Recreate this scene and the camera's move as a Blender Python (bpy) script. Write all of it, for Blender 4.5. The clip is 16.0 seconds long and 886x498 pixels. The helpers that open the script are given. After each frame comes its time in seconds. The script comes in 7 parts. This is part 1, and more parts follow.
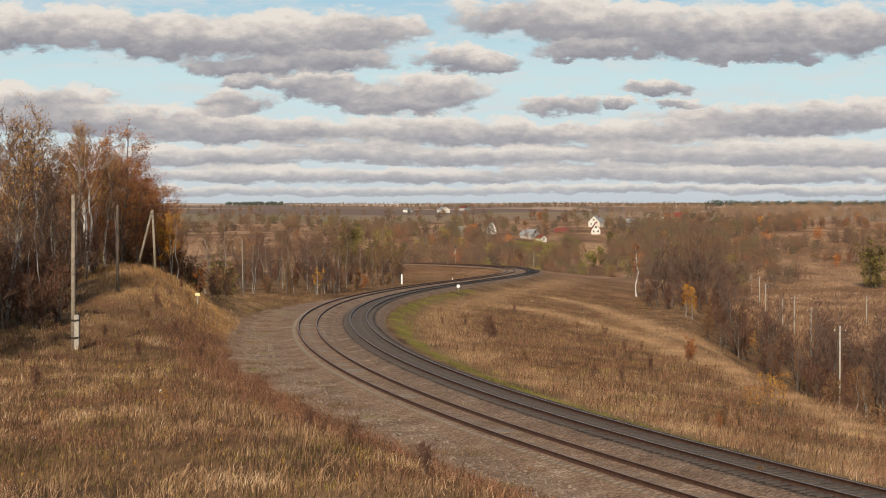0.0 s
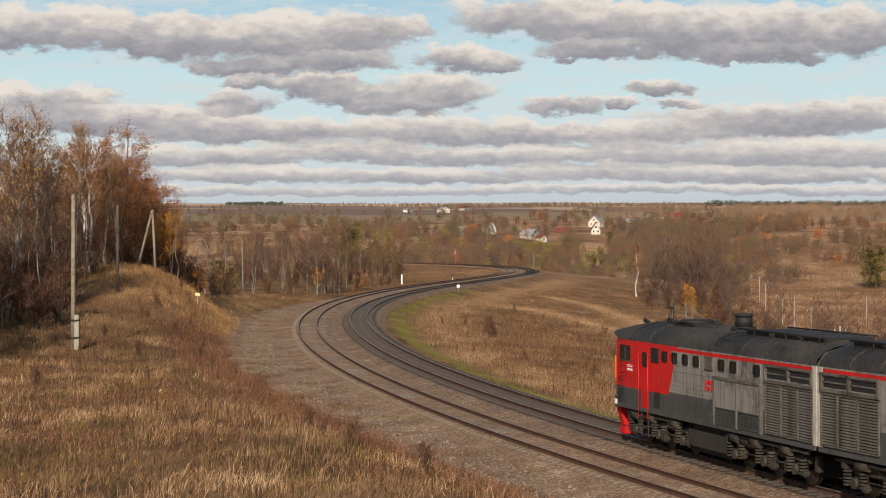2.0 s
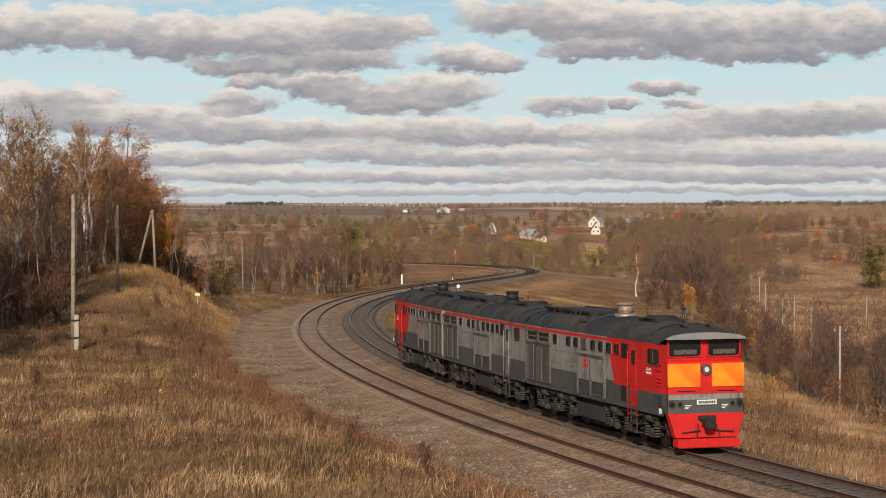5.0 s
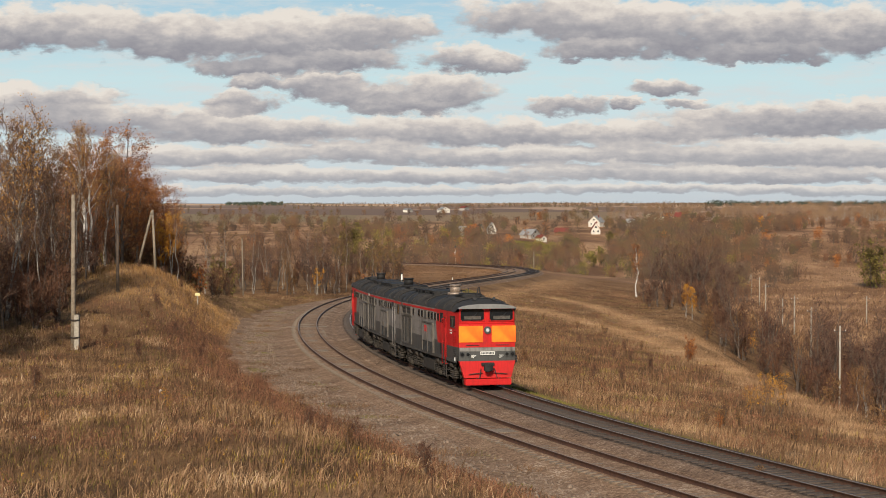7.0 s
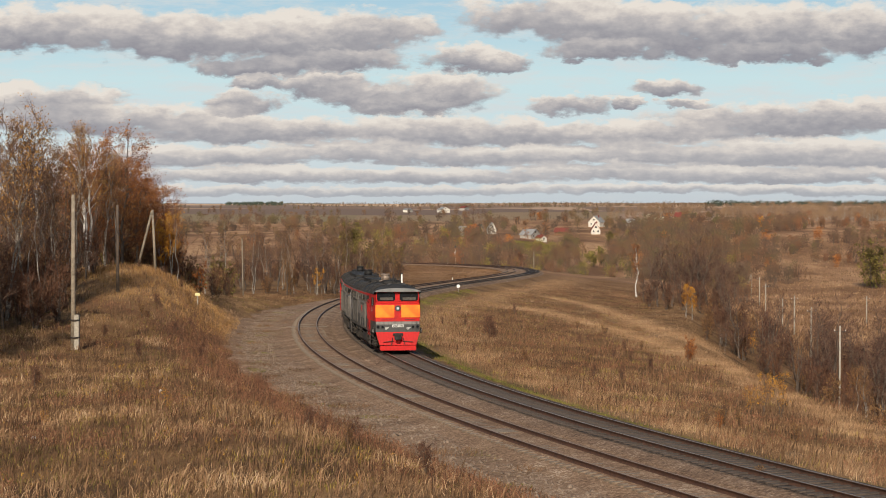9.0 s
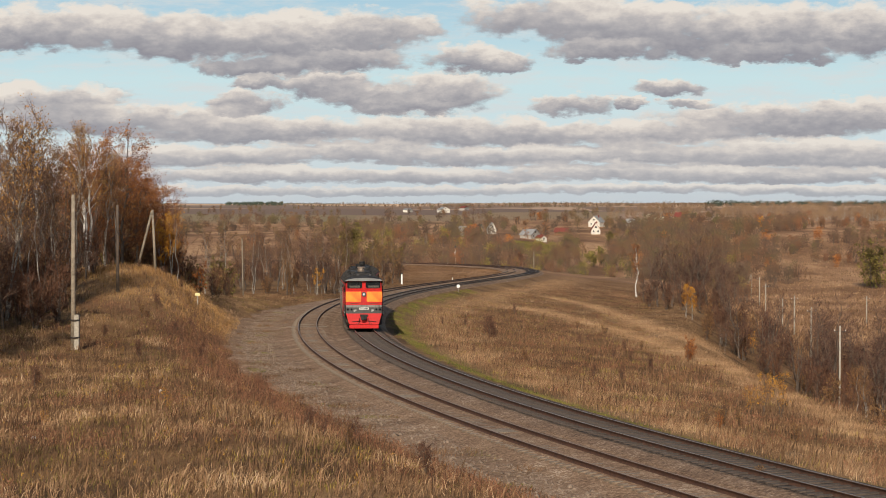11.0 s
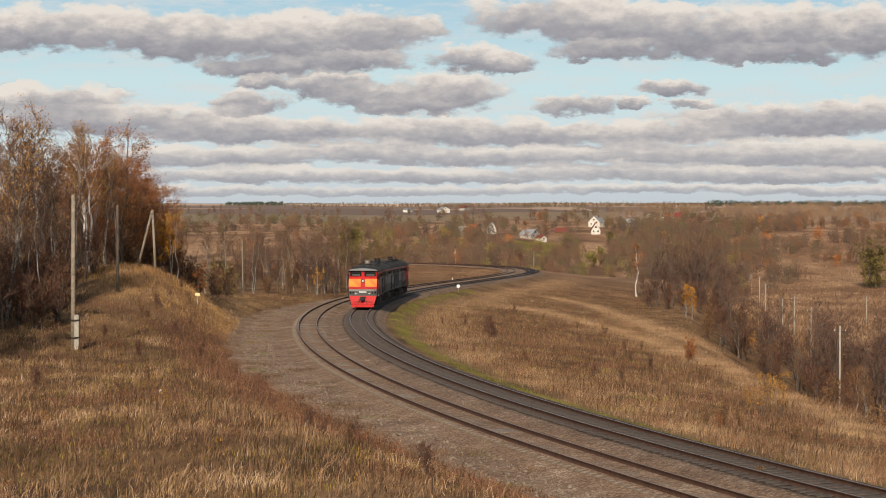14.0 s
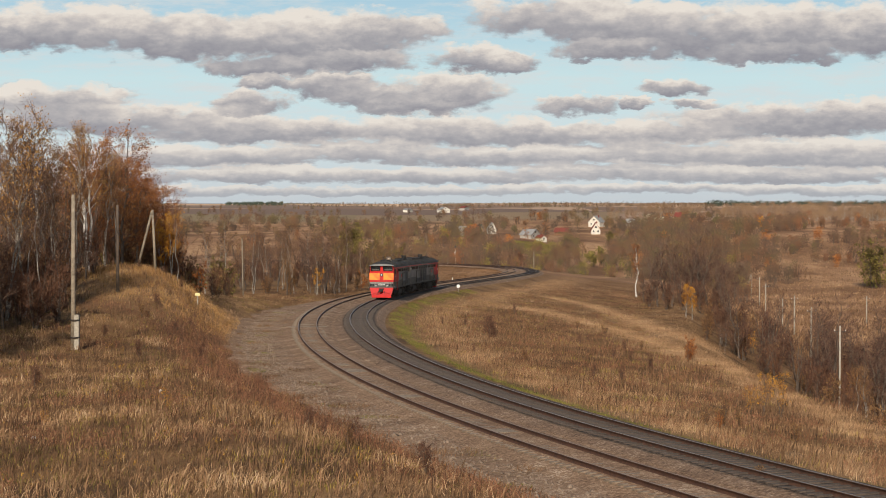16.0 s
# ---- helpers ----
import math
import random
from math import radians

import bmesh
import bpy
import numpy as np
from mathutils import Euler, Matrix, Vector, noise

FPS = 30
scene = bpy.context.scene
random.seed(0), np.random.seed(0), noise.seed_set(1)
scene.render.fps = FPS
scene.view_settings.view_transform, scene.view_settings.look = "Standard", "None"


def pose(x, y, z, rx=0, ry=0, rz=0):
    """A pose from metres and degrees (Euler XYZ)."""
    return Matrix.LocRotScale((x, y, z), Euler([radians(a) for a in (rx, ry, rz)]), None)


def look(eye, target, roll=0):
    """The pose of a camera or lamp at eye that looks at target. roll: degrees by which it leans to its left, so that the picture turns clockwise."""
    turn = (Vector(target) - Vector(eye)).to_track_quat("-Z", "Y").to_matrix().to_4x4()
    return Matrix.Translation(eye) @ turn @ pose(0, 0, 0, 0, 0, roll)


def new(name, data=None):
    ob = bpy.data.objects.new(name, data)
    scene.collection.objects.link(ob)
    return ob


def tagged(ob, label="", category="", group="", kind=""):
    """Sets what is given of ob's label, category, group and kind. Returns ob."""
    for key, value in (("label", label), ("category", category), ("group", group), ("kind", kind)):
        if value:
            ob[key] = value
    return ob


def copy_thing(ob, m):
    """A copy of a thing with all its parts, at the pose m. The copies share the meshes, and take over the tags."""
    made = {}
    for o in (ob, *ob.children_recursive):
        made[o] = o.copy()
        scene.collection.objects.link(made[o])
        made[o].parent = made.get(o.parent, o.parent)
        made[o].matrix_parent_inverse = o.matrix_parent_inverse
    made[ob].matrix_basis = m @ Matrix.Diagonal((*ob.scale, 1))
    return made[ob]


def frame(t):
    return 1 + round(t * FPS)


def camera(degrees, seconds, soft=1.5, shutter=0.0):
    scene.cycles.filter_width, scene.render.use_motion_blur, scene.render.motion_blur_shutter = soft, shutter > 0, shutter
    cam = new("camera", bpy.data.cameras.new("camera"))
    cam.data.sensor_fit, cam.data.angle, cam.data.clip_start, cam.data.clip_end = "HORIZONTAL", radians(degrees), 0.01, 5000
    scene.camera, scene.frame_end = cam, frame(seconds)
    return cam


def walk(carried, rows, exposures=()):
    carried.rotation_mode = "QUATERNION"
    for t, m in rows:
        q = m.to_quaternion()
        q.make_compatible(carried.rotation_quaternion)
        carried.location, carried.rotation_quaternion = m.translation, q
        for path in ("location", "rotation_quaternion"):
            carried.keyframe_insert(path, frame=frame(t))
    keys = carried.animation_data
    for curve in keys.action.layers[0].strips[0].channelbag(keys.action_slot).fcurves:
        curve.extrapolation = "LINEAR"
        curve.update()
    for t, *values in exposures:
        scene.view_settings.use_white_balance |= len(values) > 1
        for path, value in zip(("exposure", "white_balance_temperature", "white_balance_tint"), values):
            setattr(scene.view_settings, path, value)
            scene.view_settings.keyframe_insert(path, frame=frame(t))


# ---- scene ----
# ---------------- camera (stands still on its tripod) ----------------
EYE_Z = 7.8
cam = camera(26.9, 16.0, soft=0.95)
STAND = look((0, 0, EYE_Z), (0, 3280, EYE_Z - 83))
walk(cam, [(0, STAND), (16, STAND)], exposures=[(0, 0.0), (16, 0.0)])

# ---------------- world and sun ----------------
SUN_FROM = Vector((-0.17, -1.0, 0.52)).normalized()
world = bpy.data.worlds.new("world")
scene.world = world
world.use_nodes = True
_wn = world.node_tree.nodes
_sky = _wn.new("ShaderNodeTexSky")
_sky.sky_type = "NISHITA"
_sky.sun_disc = False
_sky.sun_elevation = math.asin(SUN_FROM.z)
_sky.sun_rotation = math.atan2(SUN_FROM.x, SUN_FROM.y)
world.node_tree.links.new(_sky.outputs[0], _wn["Background"].inputs["Color"])
_wn["Background"].inputs["Strength"].default_value = 0.085
sun = new("sun", bpy.data.lights.new("sun", "SUN"))
sun.data.energy, sun.data.angle, sun.data.color = 4.5, radians(0.6), (1.0, 0.90, 0.76)
sun.matrix_world = look(SUN_FROM * 300, (0, 0, 0))


# ---------------- material helpers ----------------
def srgb(r, g, b):
    f = lambda c: (c / 255 / 12.92) if c <= 10 else ((c / 255 + 0.055) / 1.055) ** 2.4
    return (f(r), f(g), f(b), 1.0)


class Nodes:
    """A short hand for building a node material."""

    def __init__(self, name):
        self.mat = bpy.data.materials.new(name)
        self.mat.use_nodes = True
        self.tree = self.mat.node_tree
        self.bsdf = self.tree.nodes["Principled BSDF"]
        self.out = self.tree.nodes["Material Output"]

    def add(self, kind, **sets):
        n = self.tree.nodes.new(kind)
        for key, value in sets.items():
            setattr(n, key, value)
        return n

    def link(self, a, b):
        self.tree.links.new(a, b)

    def put(self, socket, value):
        if isinstance(value, bpy.types.NodeSocket):
            self.link(value, socket)
        else:
            socket.default_value = value

    def coord(self, which="Object"):
        return self.add("ShaderNodeTexCoord").outputs[which]

    def math(self, op, a, b=0.0, c=0.0):
        n = self.add("ShaderNodeMath", operation=op)
        for i, v in enumerate((a, b, c)):
            self.put(n.inputs[i], v)
        return n.outputs[0]

    def noise(self, scale, detail=4.0, rough=0.55, vector=None, stretch=None):
        n = self.add("ShaderNodeTexNoise")
        n.inputs["Scale"].default_value, n.inputs["Detail"].default_value = scale, detail
        n.inputs["Roughness"].default_value = rough
        v = vector if vector is not None else self.coord()
        if stretch:
            m = self.add("ShaderNodeMapping")
            m.inputs["Scale"].default_value = stretch
            self.link(v, m.inputs[0])
            v = m.outputs[0]
        self.link(v, n.inputs["Vector"])
        return n.outputs["Fac"]

    def ramp(self, fac, stops):
        n = self.add("ShaderNodeValToRGB")
        e = n.color_ramp.elements
        while len(e) < len(stops):
            e.new(0.5)
        for el, (p, c) in zip(e, stops):
            el.position, el.color = p, c
        self.put(n.inputs[0], fac)
        return n.outputs[0]

    def step(self, x, lo, hi):
        n = self.add("ShaderNodeMapRange", interpolation_type="SMOOTHSTEP")
        self.put(n.inputs["Value"], x)
        n.inputs["From Min"].default_value, n.inputs["From Max"].default_value = lo, hi
        return n.outputs["Result"]

    def mix(self, fac, a, b, mode="MIX"):
        n = self.add("ShaderNodeMix", data_type="RGBA", blend_type=mode)
        self.put(n.inputs[0], fac)
        self.put(n.inputs[6], a)
        self.put(n.inputs[7], b)
        return n.outputs[2]

    def bump(self, height, strength=0.3, distance=0.05):
        n = self.add("ShaderNodeBump")
        n.inputs["Strength"].default_value, n.inputs["Distance"].default_value = strength, distance
        self.link(height, n.inputs["Height"])
        self.link(n.outputs[0], self.bsdf.inputs["Normal"])

    def finish(self, color=None, rough=0.8, metal=0.0, spec=None):
        if color is not None:
            self.put(self.bsdf.inputs["Base Color"], color)
        self.put(self.bsdf.inputs["Roughness"], rough)
        self.put(self.bsdf.inputs["Metallic"], metal)
        if spec is not None:
            self.put(self.bsdf.inputs["Specular IOR Level"], spec)
        return self.mat


def plain(name, dark, light, scale=3.0, rough=0.7, metal=0.0, bump=0.15, detail=5.0, grime=None, grime_scale=0.7, distance=0.02):
    """Two tones mixed by a fine and a broad noise, with relief, and grime in patches."""
    n = Nodes(name)
    fine, broad = n.noise(scale * 6, detail), n.noise(scale, 3)
    fac = n.math("ADD", n.math("MULTIPLY", fine, 0.5), n.math("MULTIPLY", broad, 0.5))
    col = n.ramp(fac, [(0.36, dark), (0.64, light)])
    if grime:
        col = n.mix(n.step(n.noise(grime_scale, 6, 0.65), 0.48, 0.72), col, grime)
    if bump:
        n.bump(fine, bump, distance)
    return n.finish(col, rough, metal)


def part(name, bm, material, parent=None, label=""):
    """Links a bmesh (or a ready mesh) as one object under its thing."""
    if isinstance(bm, bmesh.types.BMesh):
        me = bpy.data.meshes.new(name)
        bm.to_mesh(me)
        bm.free()
    else:
        me = bm
    if material is not None:
        for m in material if isinstance(material, (list, tuple)) else (material,):
            me.materials.append(m)
    ob = new(name, me)
    if parent is not None:
        ob.parent = parent
    if label:
        ob["label"] = label
    return ob


def mesh_from(name, verts, faces, smooth=False, mats=None):
    """A mesh out of numpy arrays; faces all have the same number of corners."""
    verts, faces = np.asarray(verts, np.float32), np.asarray(faces, np.int32)
    me = bpy.data.meshes.new(name)
    k = faces.shape[1]
    me.vertices.add(len(verts))
    me.vertices.foreach_set("co", verts.ravel())
    me.loops.add(faces.size)
    me.loops.foreach_set("vertex_index", faces.ravel())
    me.polygons.add(len(faces))
    me.polygons.foreach_set("loop_start", np.arange(0, faces.size, k, dtype=np.int32))
    me.polygons.foreach_set("loop_total", np.full(len(faces), k, np.int32))
    if mats is not None:
        me.polygons.foreach_set("material_index", np.asarray(mats, np.int32))
    if smooth:
        me.polygons.foreach_set("use_smooth", np.ones(len(faces), bool))
    me.update(calc_edges=True)
    return me


def box(bm, x0, x1, y0, y1, z0, z1, bevel=0.0, mat=0):
    """A box in bm between the given faces."""
    m = Matrix.Translation(((x0 + x1) / 2, (y0 + y1) / 2, (z0 + z1) / 2)) @ Matrix.Diagonal((x1 - x0, y1 - y0, z1 - z0, 1))
    vs = bmesh.ops.create_cube(bm, size=1.0, matrix=m)["verts"]
    fs = list({f for v in vs for f in v.link_faces})
    for f in fs:
        f.material_index = mat
    if bevel:
        es = list({e for v in vs for e in v.link_edges})
        for f in bmesh.ops.bevel(bm, geom=es, offset=bevel, segments=2, affect="EDGES")["faces"]:
            f.material_index = mat
    return vs


def rod(bm, a, b, r0, r1=None, sides=8, mat=0, caps=True):
    """A tapered rod from a to b."""
    a, b = Vector(a), Vector(b)
    r1 = r0 if r1 is None else r1
    d = b - a
    m = Matrix.Translation((a + b) / 2) @ d.to_track_quat("Z", "Y").to_matrix().to_4x4()
    vs = bmesh.ops.create_cone(bm, cap_ends=caps, segments=sides, radius1=r0, radius2=r1, depth=d.length, matrix=m)["verts"]
    for f in {f for v in vs for f in v.link_faces}:
        f.material_index = mat
        f.smooth = len(f.verts) == 4
    return vs


# ---------------- the line of the railway ----------------
STEP = 34.223
BENDS = (-2.61, -2.54, -2.2, -1.93, -2.08, -2.11, -1.86, -1.13, 0.01, 1.31, 2.65, 3.87, 4.92, 5.88, 6.84)
GRADE = 0.018
LINE_START, LINE_END = -110.0, 505.0


def line_table():
    """Integrates the curvature along the line: distance, x, y, heading every metre, from behind the camera to the far bend."""
    s = np.arange(0.0, LINE_END + 1)
    kap = np.interp(s, np.arange(len(BENDS)) * STEP, BENDS) / 1000
    th = 1.8931 + np.r_[0, np.cumsum((kap[1:] + kap[:-1]) / 2)]
    x = 13.158 + np.r_[0, np.cumsum(np.cos((th[1:] + th[:-1]) / 2))]
    y = 55.477 + np.r_[0, np.cumsum(np.sin((th[1:] + th[:-1]) / 2))]
    back = np.arange(1.0, -LINE_START + 1)
    thb = 1.8931 + 0.0025 * back
    thm = thb - 0.00125
    xb, yb = 13.158 - np.cumsum(np.cos(thm)), 55.477 - np.cumsum(np.sin(thm))
    return np.r_[-back[::-1], s], np.r_[xb[::-1], x], np.r_[yb[::-1], y], np.r_[thb[::-1], th]


LS, LX, LY, LT = line_table()


def rail_z(y):
    return -GRADE * np.asarray(y)


def on_line(s, n=0.0):
    """Place and heading at distance s along the main line, n metres to its left."""
    th = np.interp(s, LS, LT)
    return np.interp(s, LS, LX) - n * np.sin(th), np.interp(s, LS, LY) + n * np.cos(th), th


def beside(x, y):
    """The signed distance to the left of the main line, and the distance along it, of points in the plan."""
    x, y = np.asarray(x, float).ravel(), np.asarray(y, float).ravel()
    n, at = np.empty_like(x), np.empty_like(x)
    px, py, pt, ps = LX[::3], LY[::3], LT[::3], LS[::3]
    for i in range(0, len(x), 20000):
        dx, dy = x[i:i + 20000, None] - px, y[i:i + 20000, None] - py
        k = (dx * dx + dy * dy).argmin(1)
        r = np.arange(len(k))
        ex, ey, t = dx[r, k], dy[r, k], pt[k]
        side = ey * np.cos(t) - ex * np.sin(t)
        along = ex * np.cos(t) + ey * np.sin(t)
        n[i:i + 20000] = np.where(np.abs(along) > 4, np.hypot(ex, ey) * np.sign(side), side)
        at[i:i + 20000] = ps[k] + along
    return n, at


def smooth(v, lo, hi):
    t = np.clip((v - lo) / (hi - lo), 0, 1)
    return t * t * (3 - 2 * t)


def waves(x, y, size, seed):
    """Gentle unevenness: a few crossed sine waves of about the given size."""
    r = np.random.RandomState(seed)
    out = np.zeros_like(x)
    for _ in range(7):
        a, k, p = r.uniform(0, 6.3), 6.28 / (size * r.uniform(0.6, 1.6)), r.uniform(0, 6.3)
        out += np.sin(k * (x * np.cos(a) + y * np.sin(a)) + p)
    return out / 7


def ground_z(x, y):
    """The height of the ground sheet."""
    shape = np.shape(x)
    x, y = np.asarray(x, float).ravel(), np.asarray(y, float).ravel()
    n, at = beside(x, y)
    zr = np.interp(y, [-400, 520, 900, 1100, 2000, 3500, 4800], [7.2, -9.4, -8.5, -8, -5, 1, 4])
    # the cutting's side, the knoll and the wood
    near = smooth(y, 265, 200)
    left = -0.6 + 1.3 * smooth(n, 9.5, 17) * near + 4.4 * np.exp(-((x + 27) / 13) ** 2 - ((y - 158) / 28) ** 2) * smooth(n, 10, 19)
    left += 2.4 * smooth(n, 22, 55) * smooth(y, 40, 110) * near + 0.9 * smooth(y, 90, 50) * smooth(n, 9.5, 14)
    # the bank of grass and the valley
    m = -n
    right = -0.6 - 0.45 * smooth(m, 2.6, 5) - 2.7 * np.clip((m - 4) / 26, 0, 1)
    floor = np.interp(y, [0, 620, 900, 1000, 1150, 1600, 2500, 4800], [-23, -23, -13, -9.5, -6.6, -4.5, -1, 5])
    crest = np.interp(at, [40, 70, 93, 120, 150, 210], [25, 29, 31.5, 34, 36.5, 38])
    drop = right + zr - np.maximum(0, 0.55 * (m - crest))
    side = np.interp(y, [400, 800], [0, 1]) * smooth(x, 10, 70) + (1 - np.interp(y, [400, 800], [0, 1]))
    low = np.maximum(drop, floor)
    low = low * side + (1 - side) * zr
    z = np.where(n > 0, zr + left, low)
    wild = smooth(np.abs(n - 2.5), 10.5, 15)
    z += wild * (0.25 * waves(x, y, 9, 3) * smooth(y, 420, 250) + 0.6 * waves(x, y, 40, 4) * smooth(np.abs(n), 20, 60))
    z += 3.0 * waves(x, y, 420, 5) * smooth(y, 900, 2000)
    return z.reshape(shape)


def stand(x, y):
    """A spot on the ground."""
    return float(x), float(y), float(ground_z(np.array([x]), np.array([y]))[0])



# ---------------- sky: a far sheet of drifting cloud ----------------
def cloud_material():
    """Rows of flat-based cloud, cream above and grey beneath, lower and denser towards the horizon."""
    n = Nodes("cloudy_sky")
    uv = n.add("ShaderNodeUVMap", uv_map="bearing").outputs[0]
    sep = n.add("ShaderNodeSeparateXYZ")
    n.link(uv, sep.inputs[0])
    u0, v0 = sep.outputs[0], sep.outputs[1]  # degrees across and above the horizon

    def point(su, sv, at=0.0):
        comb = n.add("ShaderNodeCombineXYZ")
        n.link(n.math("MULTIPLY", u0, su), comb.inputs[0])
        n.link(n.math("MULTIPLY", v0, sv), comb.inputs[1])
        comb.inputs[2].default_value = at
        return comb.outputs[0]

    def centred(value, amount):
        return n.math("MULTIPLY", n.math("SUBTRACT", value, 0.5), amount)

    high = n.step(v0, 1.0, 3.4)
    # billows: broad ones aloft, small ones near the horizon
    aloft = n.noise(1.0, 7, 0.54, point(0.62, 1.25))
    down = n.noise(1.0, 7, 0.54, point(0.85, 3.2, 7.0))
    billow = n.add("ShaderNodeMix", data_type="FLOAT")
    n.put(billow.inputs[0], high)
    n.put(billow.inputs[2], down)
    n.put(billow.inputs[3], aloft)
    billow = billow.outputs[0]
    puff = n.noise(1.0, 6, 0.58, point(1.9, 3.6, 3.0))
    swell = n.math("ADD", n.math("MULTIPLY", high, 0.5), 0.5)
    u = n.math("ADD", u0, centred(n.noise(1.0, 6, 0.6, point(0.8, 1.6, 11.0)), 2.0))
    v = n.math("ADD", v0, n.math("MULTIPLY", centred(n.noise(1.0, 7, 0.6, point(1.1, 2.0, 19.0)), 0.9), swell))
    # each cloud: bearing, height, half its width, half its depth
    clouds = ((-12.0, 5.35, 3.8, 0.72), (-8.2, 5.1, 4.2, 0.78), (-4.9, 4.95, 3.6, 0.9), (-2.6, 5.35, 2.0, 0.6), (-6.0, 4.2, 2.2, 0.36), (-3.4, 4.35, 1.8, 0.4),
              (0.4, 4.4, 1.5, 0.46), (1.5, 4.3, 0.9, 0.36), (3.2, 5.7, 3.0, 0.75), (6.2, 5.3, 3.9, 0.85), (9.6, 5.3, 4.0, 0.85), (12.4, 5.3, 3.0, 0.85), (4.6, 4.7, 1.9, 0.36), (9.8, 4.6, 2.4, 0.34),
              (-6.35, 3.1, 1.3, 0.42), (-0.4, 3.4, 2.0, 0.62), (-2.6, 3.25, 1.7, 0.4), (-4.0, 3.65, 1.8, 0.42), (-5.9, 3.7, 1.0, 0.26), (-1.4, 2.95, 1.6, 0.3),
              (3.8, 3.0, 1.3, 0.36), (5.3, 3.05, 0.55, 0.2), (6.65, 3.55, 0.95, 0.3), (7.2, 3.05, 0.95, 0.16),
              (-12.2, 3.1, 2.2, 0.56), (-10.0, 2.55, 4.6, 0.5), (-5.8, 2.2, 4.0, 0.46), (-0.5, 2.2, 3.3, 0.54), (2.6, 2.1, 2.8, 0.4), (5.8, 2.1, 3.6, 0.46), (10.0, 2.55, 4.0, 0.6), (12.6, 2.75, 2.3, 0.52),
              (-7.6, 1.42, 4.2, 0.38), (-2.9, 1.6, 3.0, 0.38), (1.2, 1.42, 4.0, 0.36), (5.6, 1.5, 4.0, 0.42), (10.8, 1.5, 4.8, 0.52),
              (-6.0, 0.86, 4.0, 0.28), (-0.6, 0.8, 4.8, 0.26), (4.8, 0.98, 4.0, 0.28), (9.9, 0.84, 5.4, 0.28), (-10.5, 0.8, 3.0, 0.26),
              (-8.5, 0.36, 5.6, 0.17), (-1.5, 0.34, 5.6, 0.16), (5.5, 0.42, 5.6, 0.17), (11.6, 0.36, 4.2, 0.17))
    best = weight = lean = None
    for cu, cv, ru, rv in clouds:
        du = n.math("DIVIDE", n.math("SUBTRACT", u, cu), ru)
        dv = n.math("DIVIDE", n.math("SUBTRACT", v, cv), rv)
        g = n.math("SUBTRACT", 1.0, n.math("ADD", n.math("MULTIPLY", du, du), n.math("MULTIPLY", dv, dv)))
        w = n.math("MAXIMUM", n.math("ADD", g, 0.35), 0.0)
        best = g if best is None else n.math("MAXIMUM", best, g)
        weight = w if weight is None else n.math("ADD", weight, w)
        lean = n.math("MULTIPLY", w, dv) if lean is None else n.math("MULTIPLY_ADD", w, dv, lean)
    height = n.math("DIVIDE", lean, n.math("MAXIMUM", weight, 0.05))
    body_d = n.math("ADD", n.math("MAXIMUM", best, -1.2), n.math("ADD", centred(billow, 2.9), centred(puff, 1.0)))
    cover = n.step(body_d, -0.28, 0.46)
    wisp = n.math("MULTIPLY", n.step(n.noise(1.0, 6, 0.65, point(0.45, 2.2, 29.0)), 0.42, 0.7), 0.75)
    light = n.math("ADD", n.math("MULTIPLY", height, 0.62), n.math("ADD", centred(billow, 0.9), centred(puff, 0.75)))
    light = n.math("ADD", n.math("SUBTRACT", light, n.math("MULTIPLY", n.step(body_d, 0.2, 1.1), 0.10)), n.math("ADD", n.math("MULTIPLY", n.math("SUBTRACT", 1.0, high), 0.14), 0.56))
    body = n.ramp(light, [(0.08, srgb(146, 145, 153)), (0.34, srgb(166, 164, 168)), (0.58, srgb(190, 185, 184)), (0.78, srgb(214, 206, 199)), (0.98, srgb(232, 224, 214))])
    blue = n.ramp(n.math("DIVIDE", v0, 6.4), [(0.0, srgb(204, 212, 216)), (0.25, srgb(206, 221, 225)), (0.6, srgb(200, 225, 229)), (1.0, srgb(168, 203, 221))])
    blue = n.mix(wisp, blue, srgb(214, 218, 218))
    col = n.mix(cover, blue, body)
    col = n.mix(n.math("ADD", n.math("MULTIPLY", n.step(v0, 2.6, 0.6), 0.16), n.math("MULTIPLY", n.step(v0, 0.7, 0.0), 0.36)), col, srgb(188, 195, 201))
    em = n.add("ShaderNodeEmission")
    n.link(col, em.inputs["Color"])
    em.inputs["Strength"].default_value = 1.0
    n.link(em.outputs[0], n.out.inputs["Surface"])
    return n.mat


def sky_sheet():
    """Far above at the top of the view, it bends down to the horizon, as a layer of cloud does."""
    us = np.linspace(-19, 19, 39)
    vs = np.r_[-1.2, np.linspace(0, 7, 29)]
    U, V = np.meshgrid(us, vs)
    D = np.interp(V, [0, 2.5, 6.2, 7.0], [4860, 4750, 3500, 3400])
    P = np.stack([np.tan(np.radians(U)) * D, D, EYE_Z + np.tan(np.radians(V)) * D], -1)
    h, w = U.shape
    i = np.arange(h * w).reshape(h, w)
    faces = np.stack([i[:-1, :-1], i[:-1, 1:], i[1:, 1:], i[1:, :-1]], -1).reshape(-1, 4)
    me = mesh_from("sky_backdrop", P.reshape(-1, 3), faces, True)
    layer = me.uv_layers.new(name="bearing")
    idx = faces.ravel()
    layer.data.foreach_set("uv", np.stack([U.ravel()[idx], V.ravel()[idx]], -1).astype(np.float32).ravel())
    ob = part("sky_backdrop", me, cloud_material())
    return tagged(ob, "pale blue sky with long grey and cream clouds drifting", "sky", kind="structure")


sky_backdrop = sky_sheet()

